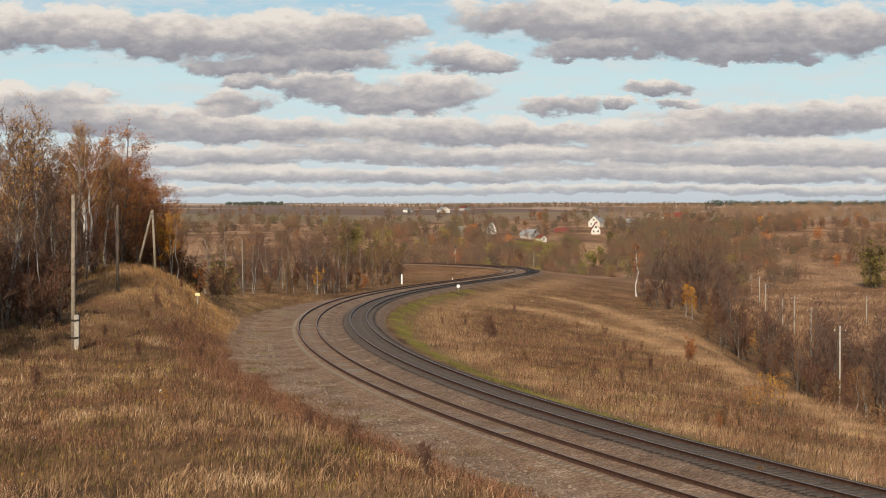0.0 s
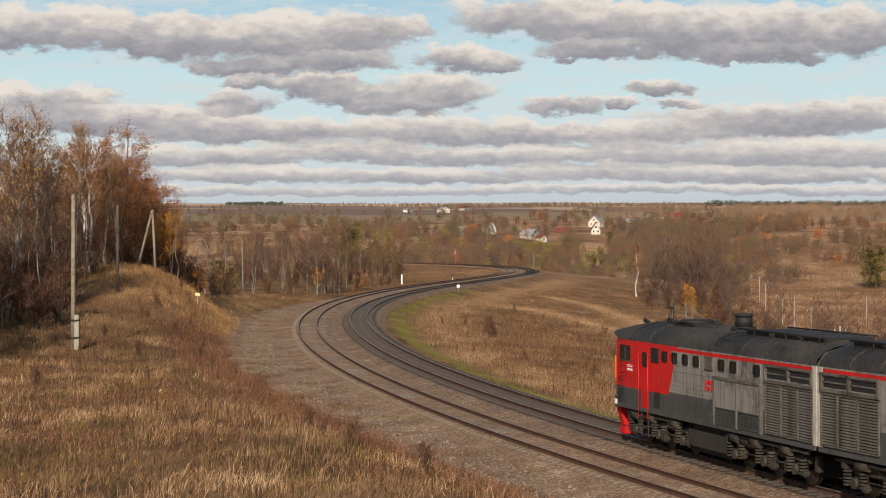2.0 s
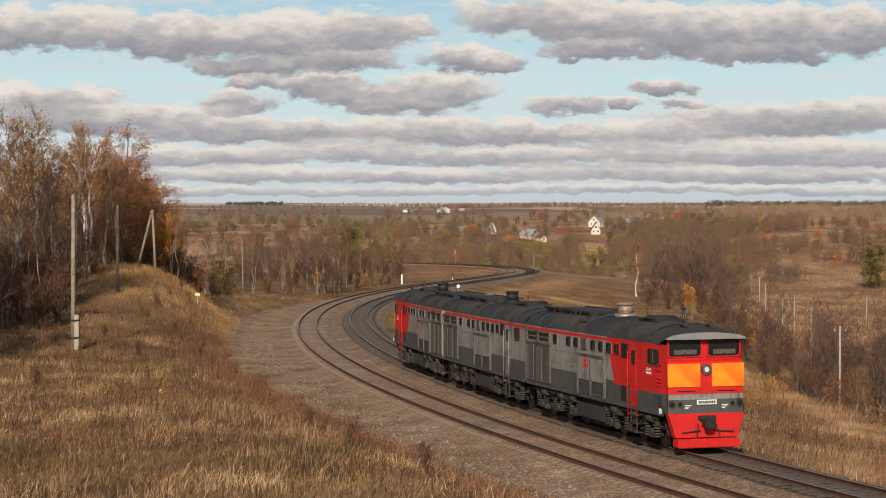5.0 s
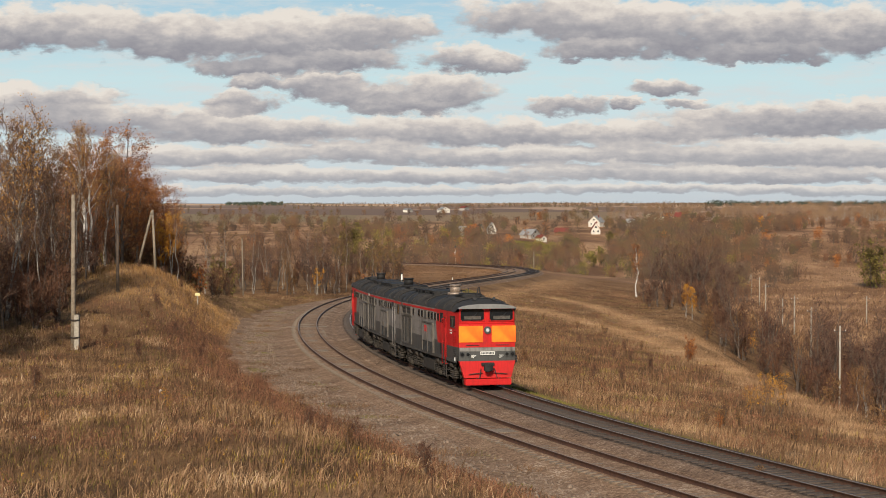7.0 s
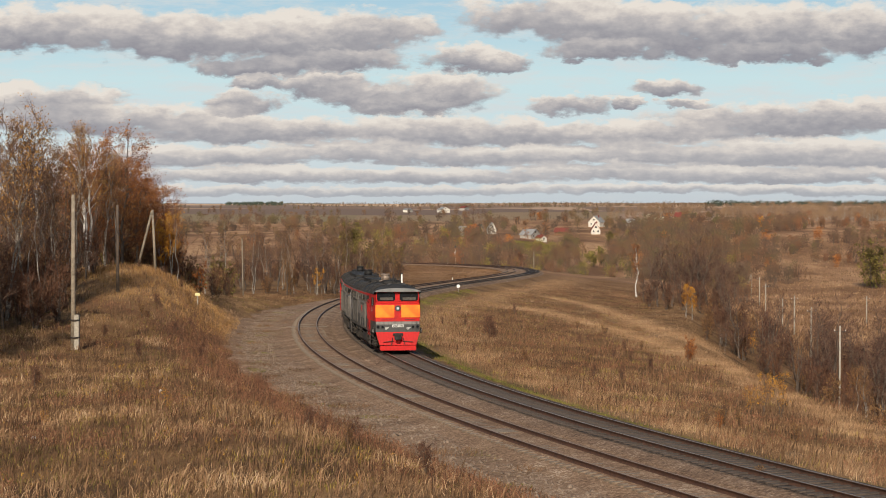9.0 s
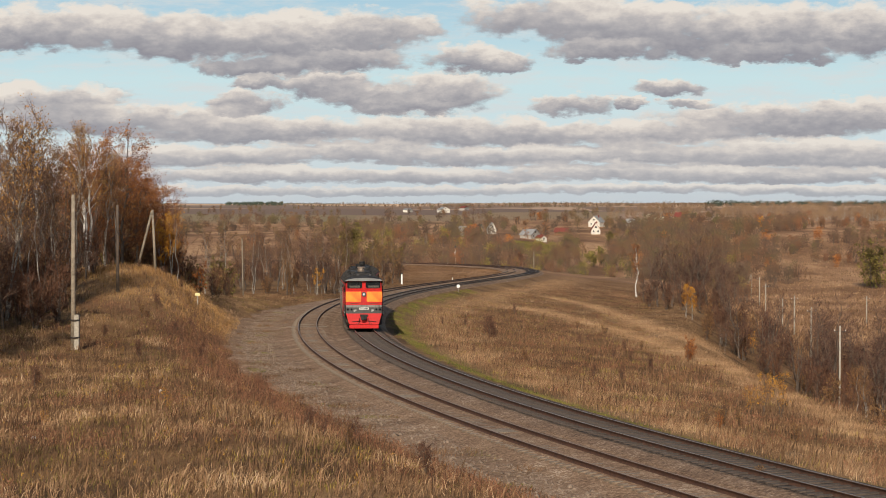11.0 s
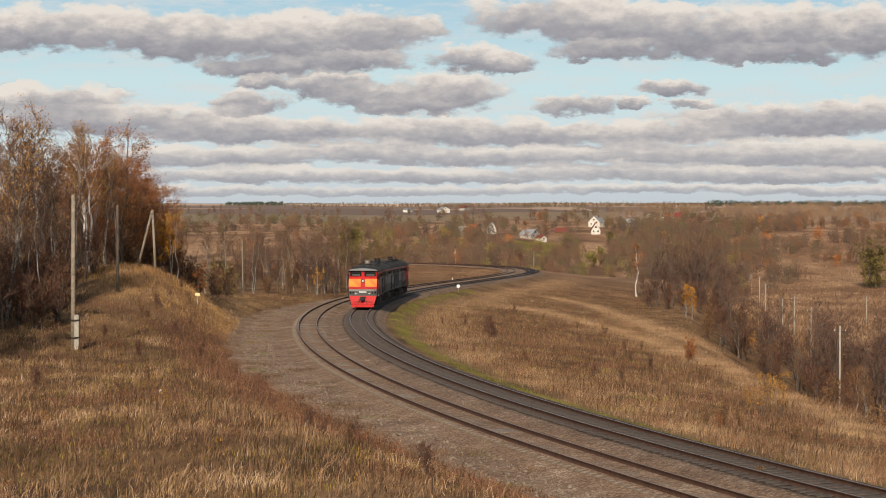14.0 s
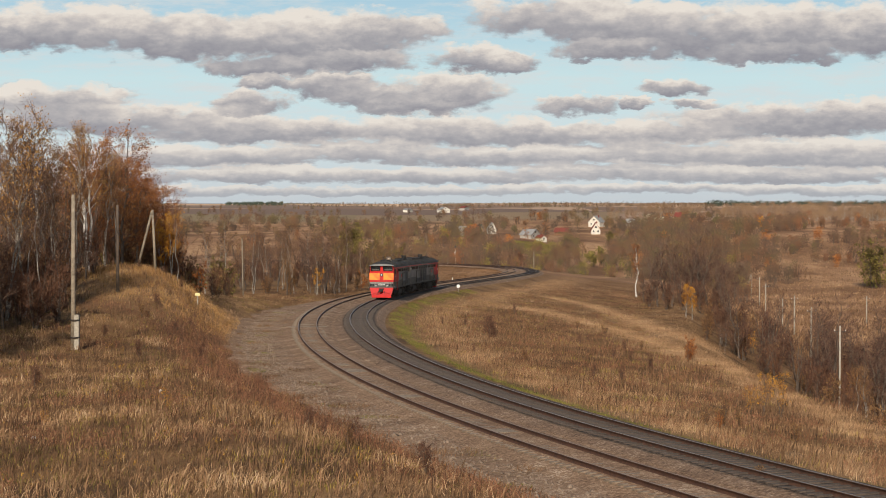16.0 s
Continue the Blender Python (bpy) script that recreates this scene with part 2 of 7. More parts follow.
# ---------------- materials ----------------
def ground_material():
    n = Nodes("dry_grass_ground")
    p = n.coord()
    sep = n.add("ShaderNodeSeparateXYZ")
    n.link(p, sep.inputs[0])
    near = n.ramp(n.noise(0.16, 6, 0.62, p), [(0.34, srgb(92, 72, 52)), (0.47, srgb(124, 94, 64)), (0.57, srgb(150, 116, 78)), (0.7, srgb(112, 84, 60))])
    tone = n.noise(2.2, 5, 0.6, p)
    near = n.mix(n.math("MULTIPLY", tone, 0.5), near, srgb(84, 62, 44))
    pale = n.add("ShaderNodeAttribute", attribute_name="straw").outputs["Fac"]
    near = n.mix(n.math("MULTIPLY", pale, 0.9), near, n.ramp(tone, [(0.35, srgb(172, 135, 98)), (0.65, srgb(208, 170, 128))]))
    red = n.add("ShaderNodeAttribute", attribute_name="rust").outputs["Fac"]
    near = n.mix(n.math("MULTIPLY", red, 0.6), near, n.ramp(tone, [(0.35, srgb(82, 54, 42)), (0.65, srgb(122, 82, 60))]))
    # meadows and ploughed fields far off
    cells = n.add("ShaderNodeTexVoronoi", feature="F1")
    m = n.add("ShaderNodeMapping")
    m.inputs["Scale"].default_value = (0.0026, 0.0014, 0.0)
    m.inputs["Rotation"].default_value = (0, 0, 0.2)
    n.link(p, m.inputs[0])
    n.link(m.outputs[0], cells.inputs["Vector"])
    cells.inputs["Scale"].default_value = 1.0
    pick = n.add("ShaderNodeSeparateColor")
    n.link(cells.outputs["Color"], pick.inputs[0])
    far = n.ramp(pick.outputs[0], [(0.0, srgb(112, 98, 92)), (0.3, srgb(140, 114, 96)), (0.52, srgb(214, 180, 150)), (0.75, srgb(172, 138, 112)), (1.0, srgb(122, 118, 86))])
    far = n.mix(n.math("MULTIPLY", n.noise(0.02, 5, 0.6, p), 0.35), far, srgb(136, 112, 94))
    mid = n.ramp(n.noise(0.03, 6, 0.6, p, (1.3, 0.6, 1.0)), [(0.36, srgb(116, 86, 64)), (0.5, srgb(150, 114, 85)), (0.62, srgb(184, 146, 110)), (0.72, srgb(128, 94, 70))])
    col = n.mix(n.step(sep.outputs[1], 300, 480), near, mid)
    col = n.mix(n.step(sep.outputs[1], 1250, 1500), col, far)
    n.bump(n.noise(5, 5, 0.6, p), 0.6, 0.15)
    return n.finish(col, 0.95, 0.0, 0.1)


def gravel_material(name, stops, mottled=0.5):
    n = Nodes(name)
    p = n.coord()
    stones = n.add("ShaderNodeTexVoronoi", feature="F1")
    stones.inputs["Scale"].default_value = 11.0
    n.link(p, stones.inputs["Vector"])
    pick = n.add("ShaderNodeSeparateColor")
    n.link(stones.outputs["Color"], pick.inputs[0])
    fac = n.math("ADD", n.math("MULTIPLY", pick.outputs[0], 0.45), n.math("MULTIPLY", n.noise(0.45, 6, 0.6, p), 0.75))
    col = n.ramp(fac, stops)
    col = n.mix(n.math("MULTIPLY", n.step(n.noise(0.22, 6, 0.65, p), 0.48, 0.7), mottled * 0.5), col, srgb(100, 80, 62))
    col = n.mix(n.math("MULTIPLY", n.step(n.noise(1.1, 6, 0.7, p), 0.54, 0.7), mottled * 0.55), col, srgb(168, 144, 122))
    col = n.mix(n.math("MULTIPLY", n.step(n.noise(1.6, 5, 0.7, p), 0.6, 0.74), mottled), col, srgb(78, 62, 48))
    n.bump(n.math("ADD", stones.outputs["Distance"], n.noise(14, 3, 0.6, p)), 0.5, 0.05)
    return n.finish(col, 0.95, 0.0, 0.15)


def oiled_ballast():
    """Brown stones turned black by oil, with a ragged edge to the stain."""
    n = Nodes("oily_dark_ballast")
    p = n.coord()
    stones = n.add("ShaderNodeTexVoronoi", feature="F1")
    stones.inputs["Scale"].default_value = 11.0
    n.link(p, stones.inputs["Vector"])
    pick = n.add("ShaderNodeSeparateColor")
    n.link(stones.outputs["Color"], pick.inputs[0])
    fac = n.math("ADD", n.math("MULTIPLY", pick.outputs[0], 0.5), n.math("MULTIPLY", n.noise(0.45, 6, 0.6, p), 0.7))
    brown = n.ramp(fac, [(0.3, srgb(92, 72, 56)), (0.55, srgb(128, 102, 81)), (0.8, srgb(152, 126, 102)), (0.95, srgb(186, 164, 142))])
    black = n.ramp(fac, [(0.3, srgb(32, 28, 25)), (0.6, srgb(54, 46, 40)), (0.9, srgb(92, 80, 70))])
    oil = n.add("ShaderNodeAttribute", attribute_name="oil").outputs["Fac"]
    ragged = n.math("ADD", oil, n.math("MULTIPLY", n.math("SUBTRACT", n.noise(1.1, 6, 0.7, p), 0.5), 0.9))
    n.bump(stones.outputs["Distance"], 0.8, 0.06)
    return n.finish(n.mix(n.step(ragged, 0.25, 0.85), brown, black), 0.9, 0.0, 0.2)


def island_material(name, stops, rough=0.85, trans=0.0):
    """Foliage and stalks: every blade or leaf takes its own tone."""
    n = Nodes(name)
    r = n.add("ShaderNodeNewGeometry").outputs["Random Per Island"]
    info = n.add("ShaderNodeObjectInfo").outputs["Random"]
    patch = n.noise(0.3, 4, 0.6)
    fac = n.math("ADD", n.math("ADD", n.math("MULTIPLY", r, 0.5), n.math("MULTIPLY", n.step(patch, 0.3, 0.7), 0.5)), n.math("MULTIPLY", info, 0.12))
    n.finish(n.ramp(n.math("SUBTRACT", fac, 0.08), stops), rough, 0.0, 0.15)
    return n.mat


def tree_tone_material(name, stops):
    """Brush far off: every tree has its own tone, and every twig differs a little."""
    n = Nodes(name)
    r = n.add("ShaderNodeNewGeometry").outputs["Random Per Island"]
    tone = n.add("ShaderNodeAttribute", attribute_name="tone").outputs["Fac"]
    fac = n.math("ADD", n.math("MULTIPLY", tone, 0.86), n.math("MULTIPLY", r, 0.14))
    return n.finish(n.ramp(fac, stops), 0.9, 0.0, 0.1)


def birch_bark():
    n = Nodes("birch_bark")
    p = n.coord()
    col = n.ramp(n.noise(2.4, 5, 0.7, p, (1.0, 1.0, 4.0)), [(0.38, srgb(66, 58, 52)), (0.5, srgb(138, 128, 116)), (0.75, srgb(186, 176, 162))])
    n.bump(n.noise(9, 4), 0.3, 0.02)
    return n.finish(col, 0.8)


m_ground = ground_material()
m_gravel = gravel_material("brown_gravel", [(0.3, srgb(98, 76, 59)), (0.55, srgb(138, 110, 87)), (0.8, srgb(164, 136, 110)), (0.95, srgb(204, 182, 158))])
m_ballast = oiled_ballast()
m_rail_side = plain("rusty_rail_web", srgb(66, 46, 36), srgb(104, 72, 54), 4, 0.75, 0.3)
m_rail_top = plain("worn_rail_head", srgb(124, 112, 100), srgb(186, 172, 156), 2, 0.45, 0.6, 0.03)
m_rail_dull = plain("rusted_rail_head", srgb(122, 96, 78), srgb(170, 146, 124), 2, 0.5, 0.4, 0.05)
m_sleeper_dark = plain("tarred_sleeper_wood", srgb(58, 49, 43), srgb(100, 86, 74), 3, 0.85)
m_sleeper_pale = plain("bleached_sleeper", srgb(106, 90, 74), srgb(168, 150, 128), 2.2, 0.9, grime=srgb(88, 70, 56), grime_scale=1.3)
m_straw = island_material("straw_grass", [(0.15, srgb(112, 84, 60)), (0.4, srgb(152, 119, 87)), (0.7, srgb(184, 149, 113)), (0.95, srgb(214, 186, 150))])
m_gold_straw = island_material("golden_straw_grass", [(0.15, srgb(134, 98, 56)), (0.45, srgb(172, 130, 78)), (0.75, srgb(198, 156, 98)), (0.95, srgb(216, 180, 124))])
m_weed = island_material("rust_brown_weeds", [(0.15, srgb(72, 54, 40)), (0.45, srgb(106, 80, 58)), (0.75, srgb(134, 102, 75)), (0.95, srgb(160, 128, 94))])
m_olive = island_material("olive_grass", [(0.15, srgb(86, 78, 40)), (0.5, srgb(128, 112, 58)), (0.85, srgb(170, 144, 74))])
m_rust = island_material("red_brown_weeds", [(0.15, srgb(82, 56, 42)), (0.5, srgb(122, 83, 61)), (0.85, srgb(154, 111, 84))])
m_ochre = island_material("ochre_weeds", [(0.15, srgb(120, 88, 36)), (0.5, srgb(164, 122, 50)), (0.9, srgb(192, 150, 74))])
m_green = island_material("fresh_grass", [(0.2, srgb(80, 78, 38)), (0.55, srgb(112, 106, 52)), (0.9, srgb(146, 132, 76))])
m_twig = island_material("bare_twigs", [(0.2, srgb(62, 46, 40)), (0.5, srgb(98, 74, 62)), (0.85, srgb(132, 104, 86))])
m_twig_red = island_material("reddish_twigs", [(0.2, srgb(66, 46, 38)), (0.5, srgb(106, 74, 58)), (0.85, srgb(142, 106, 80))])
m_leaf_gold = island_material("golden_leaves", [(0.15, srgb(150, 96, 30)), (0.5, srgb(204, 140, 44)), (0.9, srgb(228, 176, 76))])
m_leaf_rust = island_material("rust_leaves", [(0.15, srgb(102, 62, 38)), (0.5, srgb(152, 94, 52)), (0.9, srgb(200, 138, 76))])
m_leaf_brown = island_material("withered_leaves", [(0.15, srgb(92, 68, 45)), (0.5, srgb(132, 100, 64)), (0.9, srgb(168, 132, 88))])
m_leaf_tan = island_material("tan_birch_leaves", [(0.15, srgb(124, 88, 46)), (0.5, srgb(168, 122, 64)), (0.9, srgb(198, 154, 92))])
m_far_twig = tree_tone_material("far_brush_twigs", [(0.05, srgb(80, 68, 62)), (0.3, srgb(98, 80, 67)), (0.5, srgb(86, 78, 58)), (0.7, srgb(112, 84, 66)), (0.95, srgb(82, 66, 58))])
m_far_red = tree_tone_material("far_reddish_twigs", [(0.05, srgb(84, 67, 59)), (0.35, srgb(108, 82, 67)), (0.6, srgb(94, 80, 63)), (0.85, srgb(116, 80, 62)), (0.97, srgb(132, 92, 64))])
m_far_birch = tree_tone_material("far_birch_twigs", [(0.1, srgb(104, 86, 72)), (0.5, srgb(132, 106, 82)), (0.9, srgb(116, 96, 82))])
m_far_leaf = tree_tone_material("far_brush_leaves", [(0.05, srgb(90, 76, 64)), (0.3, srgb(112, 92, 70)), (0.5, srgb(106, 98, 62)), (0.7, srgb(128, 94, 66)), (0.86, srgb(98, 80, 64)), (0.97, srgb(152, 100, 58))])
m_leaf_olive = island_material("olive_leaves", [(0.15, srgb(72, 66, 34)), (0.5, srgb(116, 104, 54)), (0.9, srgb(156, 138, 74))])
m_leaf_pine = island_material("pine_needles", [(0.15, srgb(40, 48, 42)), (0.5, srgb(56, 66, 56)), (0.9, srgb(76, 84, 70))])
m_leaf_pale = island_material("silvery_leaves", [(0.15, srgb(132, 130, 108)), (0.5, srgb(176, 172, 148)), (0.9, srgb(206, 200, 178))])
m_bark = plain("grey_brown_bark", srgb(62, 52, 45), srgb(112, 96, 82), 2.5, 0.9, bump=0.5)
m_birch = birch_bark()
m_birch_white = plain("white_birch_bark", srgb(170, 162, 152), srgb(224, 218, 208), 1.2, 0.8, grime=srgb(80, 72, 66), grime_scale=3.0)
m_pole_wood = plain("weathered_pole_wood", srgb(104, 92, 78), srgb(160, 146, 126), 1.4, 0.9, bump=0.3)
m_concrete = plain("pale_concrete", srgb(132, 124, 112), srgb(178, 168, 152), 1.8, 0.9, bump=0.2)
m_iron = plain("dark_ironwork", srgb(46, 42, 40), srgb(84, 76, 70), 4, 0.6, 0.4)
m_white = plain("white_paint", srgb(206, 204, 196), srgb(236, 234, 228), 2, 0.6)
m_black = plain("black_paint", srgb(24, 24, 26), srgb(42, 40, 40), 3, 0.6)
m_yellow = plain("pale_yellow_paint", srgb(200, 190, 130), srgb(226, 218, 160), 3, 0.6)
m_stone = plain("loose_stones", srgb(100, 82, 68), srgb(158, 138, 118), 1.2, 0.95)
m_wall_white = plain("whitewashed_wall", srgb(190, 184, 172), srgb(222, 216, 204), 0.6, 0.9)
m_wall_grey = plain("grey_block_wall", srgb(140, 132, 124), srgb(176, 168, 158), 0.6, 0.9)
m_wall_wood = plain("brown_plank_wall", srgb(96, 70, 52), srgb(134, 100, 76), 0.8, 0.9)
m_roof_slate = plain("grey_sheet_roof", srgb(120, 118, 116), srgb(160, 158, 154), 0.5, 0.8)
m_roof_red = plain("red_brown_roof", srgb(104, 52, 42), srgb(138, 70, 56), 0.5, 0.8)
m_pane_dark = plain("dark_window_glass", srgb(30, 32, 36), srgb(48, 52, 56), 1, 0.15)


# ---------------- the ground ----------------
def axis(lo, hi, w, grow, top):
    out = [lo]
    while out[-1] < hi:
        out.append(out[-1] + w)
    while out[-1] < top:
        w *= grow
        out.append(out[-1] + w)
    return out


def ground():
    ys = [-v for v in axis(20, 20.1, 3, 1.2, 500)[::-1]] + axis(-15, 330, 1.6, 1.035, 4880)
    xs = axis(0, 70, 1.6, 1.06, 2600)
    xs = [-v for v in xs[:0:-1]] + xs
    X, Y = np.meshgrid(np.array(xs), np.array(ys))
    Z = ground_z(X, Y)
    h, w = X.shape
    i = np.arange(h * w).reshape(h, w)
    faces = np.stack([i[:-1, :-1], i[:-1, 1:], i[1:, 1:], i[1:, :-1]], -1).reshape(-1, 4)
    me = mesh_from("ground", np.stack([X, Y, Z], -1).reshape(-1, 3), faces, True)
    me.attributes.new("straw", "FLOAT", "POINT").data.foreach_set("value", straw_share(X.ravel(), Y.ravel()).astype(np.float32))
    me.attributes.new("rust", "FLOAT", "POINT").data.foreach_set("value", rust_share(X.ravel(), Y.ravel()).astype(np.float32))
    tagged(part("ground", me, m_ground), "rough autumn ground of dry grass and bare earth", "ground", kind="structure")


def edge_n(s):
    return 9.9 + 2.0 * smooth(s, 25, 80) + 0.8 * waves(s, s * 0, 14, 21) - 5.0 * smooth(s, 130, 230)


def band(x, y, way, width):
    """1 along a crooked strip in the plan, fading over its width."""
    x, y = np.asarray(x, float), np.asarray(y, float)
    best = np.full(x.shape, 1e9)
    for (ax, ay), (bx, by) in zip(way[:-1], way[1:]):
        dx, dy = bx - ax, by - ay
        t = np.clip(((x - ax) * dx + (y - ay) * dy) / (dx * dx + dy * dy), 0, 1)
        best = np.minimum(best, np.hypot(x - ax - t * dx, (y - ay - t * dy) * 0.45))
    best = best + 0.6 * waves(x, y, 12, 73)
    return np.exp(-(np.maximum(best, 0) / width) ** 2)


def rust_share(x, y):
    """Where red-brown weeds stand: along the gravel and in patches on the cutting's side."""
    n, at = beside(x, y)
    n = n + 1.0 * waves(x, y, 7, 81)
    edge = edge_n(at)
    strip = smooth(n, edge + 5.0, edge + 2.2) * smooth(n, edge - 1.2, edge + 0.2) * smooth(at, 125, 85)
    foot = smooth(n, edge + 1, edge + 4) * smooth(n, 19, 15.5) * smooth(at, 62, 78) * smooth(at, 122, 104) * 0.6
    patch = smooth(waves(x, y, 8, 82), 0.18, 0.42) * 0.6 * smooth(n, edge, edge + 2) * smooth(at, 150, 120)
    return np.clip(np.maximum.reduce([strip, foot, patch]), 0, 1)


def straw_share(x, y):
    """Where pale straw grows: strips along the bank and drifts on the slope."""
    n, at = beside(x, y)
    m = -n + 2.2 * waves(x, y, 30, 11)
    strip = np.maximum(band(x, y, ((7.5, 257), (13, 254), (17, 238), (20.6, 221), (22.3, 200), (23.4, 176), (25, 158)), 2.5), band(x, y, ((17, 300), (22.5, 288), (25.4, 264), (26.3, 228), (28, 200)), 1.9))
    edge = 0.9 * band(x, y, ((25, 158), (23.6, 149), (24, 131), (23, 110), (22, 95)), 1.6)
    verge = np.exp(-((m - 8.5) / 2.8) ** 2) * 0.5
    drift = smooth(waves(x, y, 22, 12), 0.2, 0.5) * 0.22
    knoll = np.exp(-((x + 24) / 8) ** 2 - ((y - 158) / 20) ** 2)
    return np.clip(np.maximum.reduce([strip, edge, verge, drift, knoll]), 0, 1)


ground()


def sweep(name, profile, s0, s1, n, step=2.0, smooth_faces=False, follow=False, lift=0.0):
    """A profile of (across, height over the rail head) points drawn along the line."""
    s = np.arange(s0, s1 + 0.01, step)
    rows = []
    for a, h in profile:
        x, y, th = on_line(s, n + a)
        z = ground_z(x, y) + lift if follow else rail_z(on_line(s, n)[1]) + h
        rows.append(np.stack([x, y, z], -1))
    V = np.stack(rows, 1)
    c, k = V.shape[:2]
    i = np.arange(c * k).reshape(c, k)
    faces = np.stack([i[:-1, :-1], i[:-1, 1:], i[1:, 1:], i[1:, :-1]], -1).reshape(-1, 4)[:, ::-1]
    return mesh_from(name, V.reshape(-1, 3), faces, smooth_faces)


TRACKS = ((0.0, "main"), (4.6, "siding"))


def railway():
    # gravel shoulder beside the siding and the bed between the lines
    s = np.arange(-100, 300.1, 1.6)
    cols = np.linspace(0, 1, 19)
    far_edge = 9.6 + 2.0 * smooth(s, 25, 80) + 0.8 * waves(s, s * 0, 14, 21) + 0.5 * waves(s, s * 0, 5, 22) - 5.0 * smooth(s, 130, 230)
    V = []
    for c in cols:
        n = -2.5 + c * (far_edge + 2.5)
        x, y, _ = on_line(s, n)
        g = ground_z(x, y)
        top = np.maximum(g, rail_z(y) - (0.38 + 0.16 * smooth(n, 6.5, 10))) - (0.35 if c == 0 else 0.0)
        fade = smooth(np.array(c), 0.6, 0.93)
        V.append(np.stack([x, y, top * (1 - fade) + (g + (0.17 if c < 0.97 else -0.1)) * fade], -1))
    V = np.stack(V, 1)
    i = np.arange(V.shape[0] * V.shape[1]).reshape(V.shape[:2])
    faces = np.stack([i[:-1, :-1], i[:-1, 1:], i[1:, 1:], i[1:, :-1]], -1).reshape(-1, 4)[:, ::-1]
    tagged(part("gravel_shoulder", mesh_from("gravel_shoulder", V.reshape(-1, 3), faces, True), m_gravel),
           "wide shoulder of brown gravel beside the rails", "gravel", kind="structure")
    sleeper = bmesh.new()
    box(sleeper, -0.125, 0.125, -1.37, 1.37, -0.18, 0.0, 0.015)
    sleeper_me = bpy.data.meshes.new("sleeper")
    sleeper.to_mesh(sleeper_me)
    sleeper.free()
    r = random.Random(5)
    for n, which in TRACKS:
        main = which == "main"
        track = new("railway_track")
        tagged(track, "dark oily main line on black ballast" if main else "rusty siding on brown gravel with bleached sleepers", "railway track", "parallel railway tracks")
        prof = [(2.6, -0.42), (1.75, -0.23), (0.9, -0.2), (0.0, -0.225), (-0.9, -0.2), (-1.75, -0.21), (-2.6, -0.7)]
        if not main:
            prof = [(2.3, -0.44), (1.6, -0.28), (1.1, -0.2), (0.9, -0.165), (0.0, -0.185), (-0.9, -0.165), (-1.5, -0.2), (-2.2, -0.42)]
        part("ballast", sweep("ballast", prof, -105, 500, n, 1.5, True), m_gravel, track)
        if main:
            across = [(2.25, -0.33), (1.7, -0.215), (1.3, -0.193), (0.8, -0.186), (0.0, -0.208), (-0.8, -0.186), (-1.3, -0.193), (-1.72, -0.2), (-2.3, -0.5)]
            me = sweep("oily_bed", across, -105, 500, n, 1.5, True)
            soak = np.tile(np.array([0.0, 0.15, 0.85, 1.0, 1.0, 1.0, 0.9, 0.4, 0.0], np.float32), len(me.vertices) // 9)
            me.attributes.new("oil", "FLOAT", "POINT").data.foreach_set("value", soak)
            part("oily_bed", me, m_ballast, track, "black oil-soaked stones between the rails")
        web = [(0.075, -0.18), (0.012, -0.15), (0.012, -0.045), (0.036, -0.035), (0.036, -0.004), (-0.036, -0.004), (-0.036, -0.035), (-0.012, -0.045), (-0.012, -0.15), (-0.075, -0.18)]
        for g in (-0.796, 0.796):
            rail = part("rail", sweep("rail", web, -105, 500, n + g, 1.5), m_rail_side, track)
            part("rail_head", sweep("rail_head", [(0.034, -0.002), (0.026, 0.002), (-0.026, 0.002), (-0.034, -0.002)], -105, 500, n + g, 1.5, True), m_rail_top if main else m_rail_dull, rail,
                 "bright worn running surface" if main else "dull rusted running surface")
        mat = m_sleeper_dark if main else m_sleeper_pale
        me = sleeper_me.copy()
        me.materials.append(mat)
        s, rest = -12.0, []
        base = np.array([v.co for v in me.vertices])
        poly = [tuple(p.vertices) for p in me.polygons]
        while s < 330:
            x, y, th = on_line(s, n + r.uniform(-0.04, 0.04))
            z = float(rail_z(y)) - (0.15 if main else 0.185) + r.uniform(-0.015, 0.012)
            turn = th + r.uniform(-0.02, 0.02)
            if s < 150:
                ob = new("sleeper", me)
                ob.parent = track
                ob.matrix_basis = Matrix.LocRotScale((x, y, z), Euler((0, r.uniform(-0.01, 0.01), turn)), None)
            else:
                rest.append((x, y, z, turn))
            s += 0.56
        cube = np.array([(a, b, c) for a in (-0.125, 0.125) for b in (-1.37, 1.37) for c in (-0.18, 0)])
        quads = np.array([(0, 1, 3, 2), (4, 6, 7, 5), (0, 4, 5, 1), (2, 3, 7, 6), (1, 5, 7, 3), (0, 2, 6, 4)])
        vs, fs = [], []
        for k, (x, y, z, t) in enumerate(rest):
            vs.append(np.stack([x + cube[:, 0] * np.cos(t) - cube[:, 1] * np.sin(t), y + cube[:, 0] * np.sin(t) + cube[:, 1] * np.cos(t), z + cube[:, 2]], -1))
            fs.append(quads + 8 * k)
        tagged(part("sleeper_run", mesh_from("sleeper_run", np.concatenate(vs), np.concatenate(fs)), mat, track), kind="stuff")
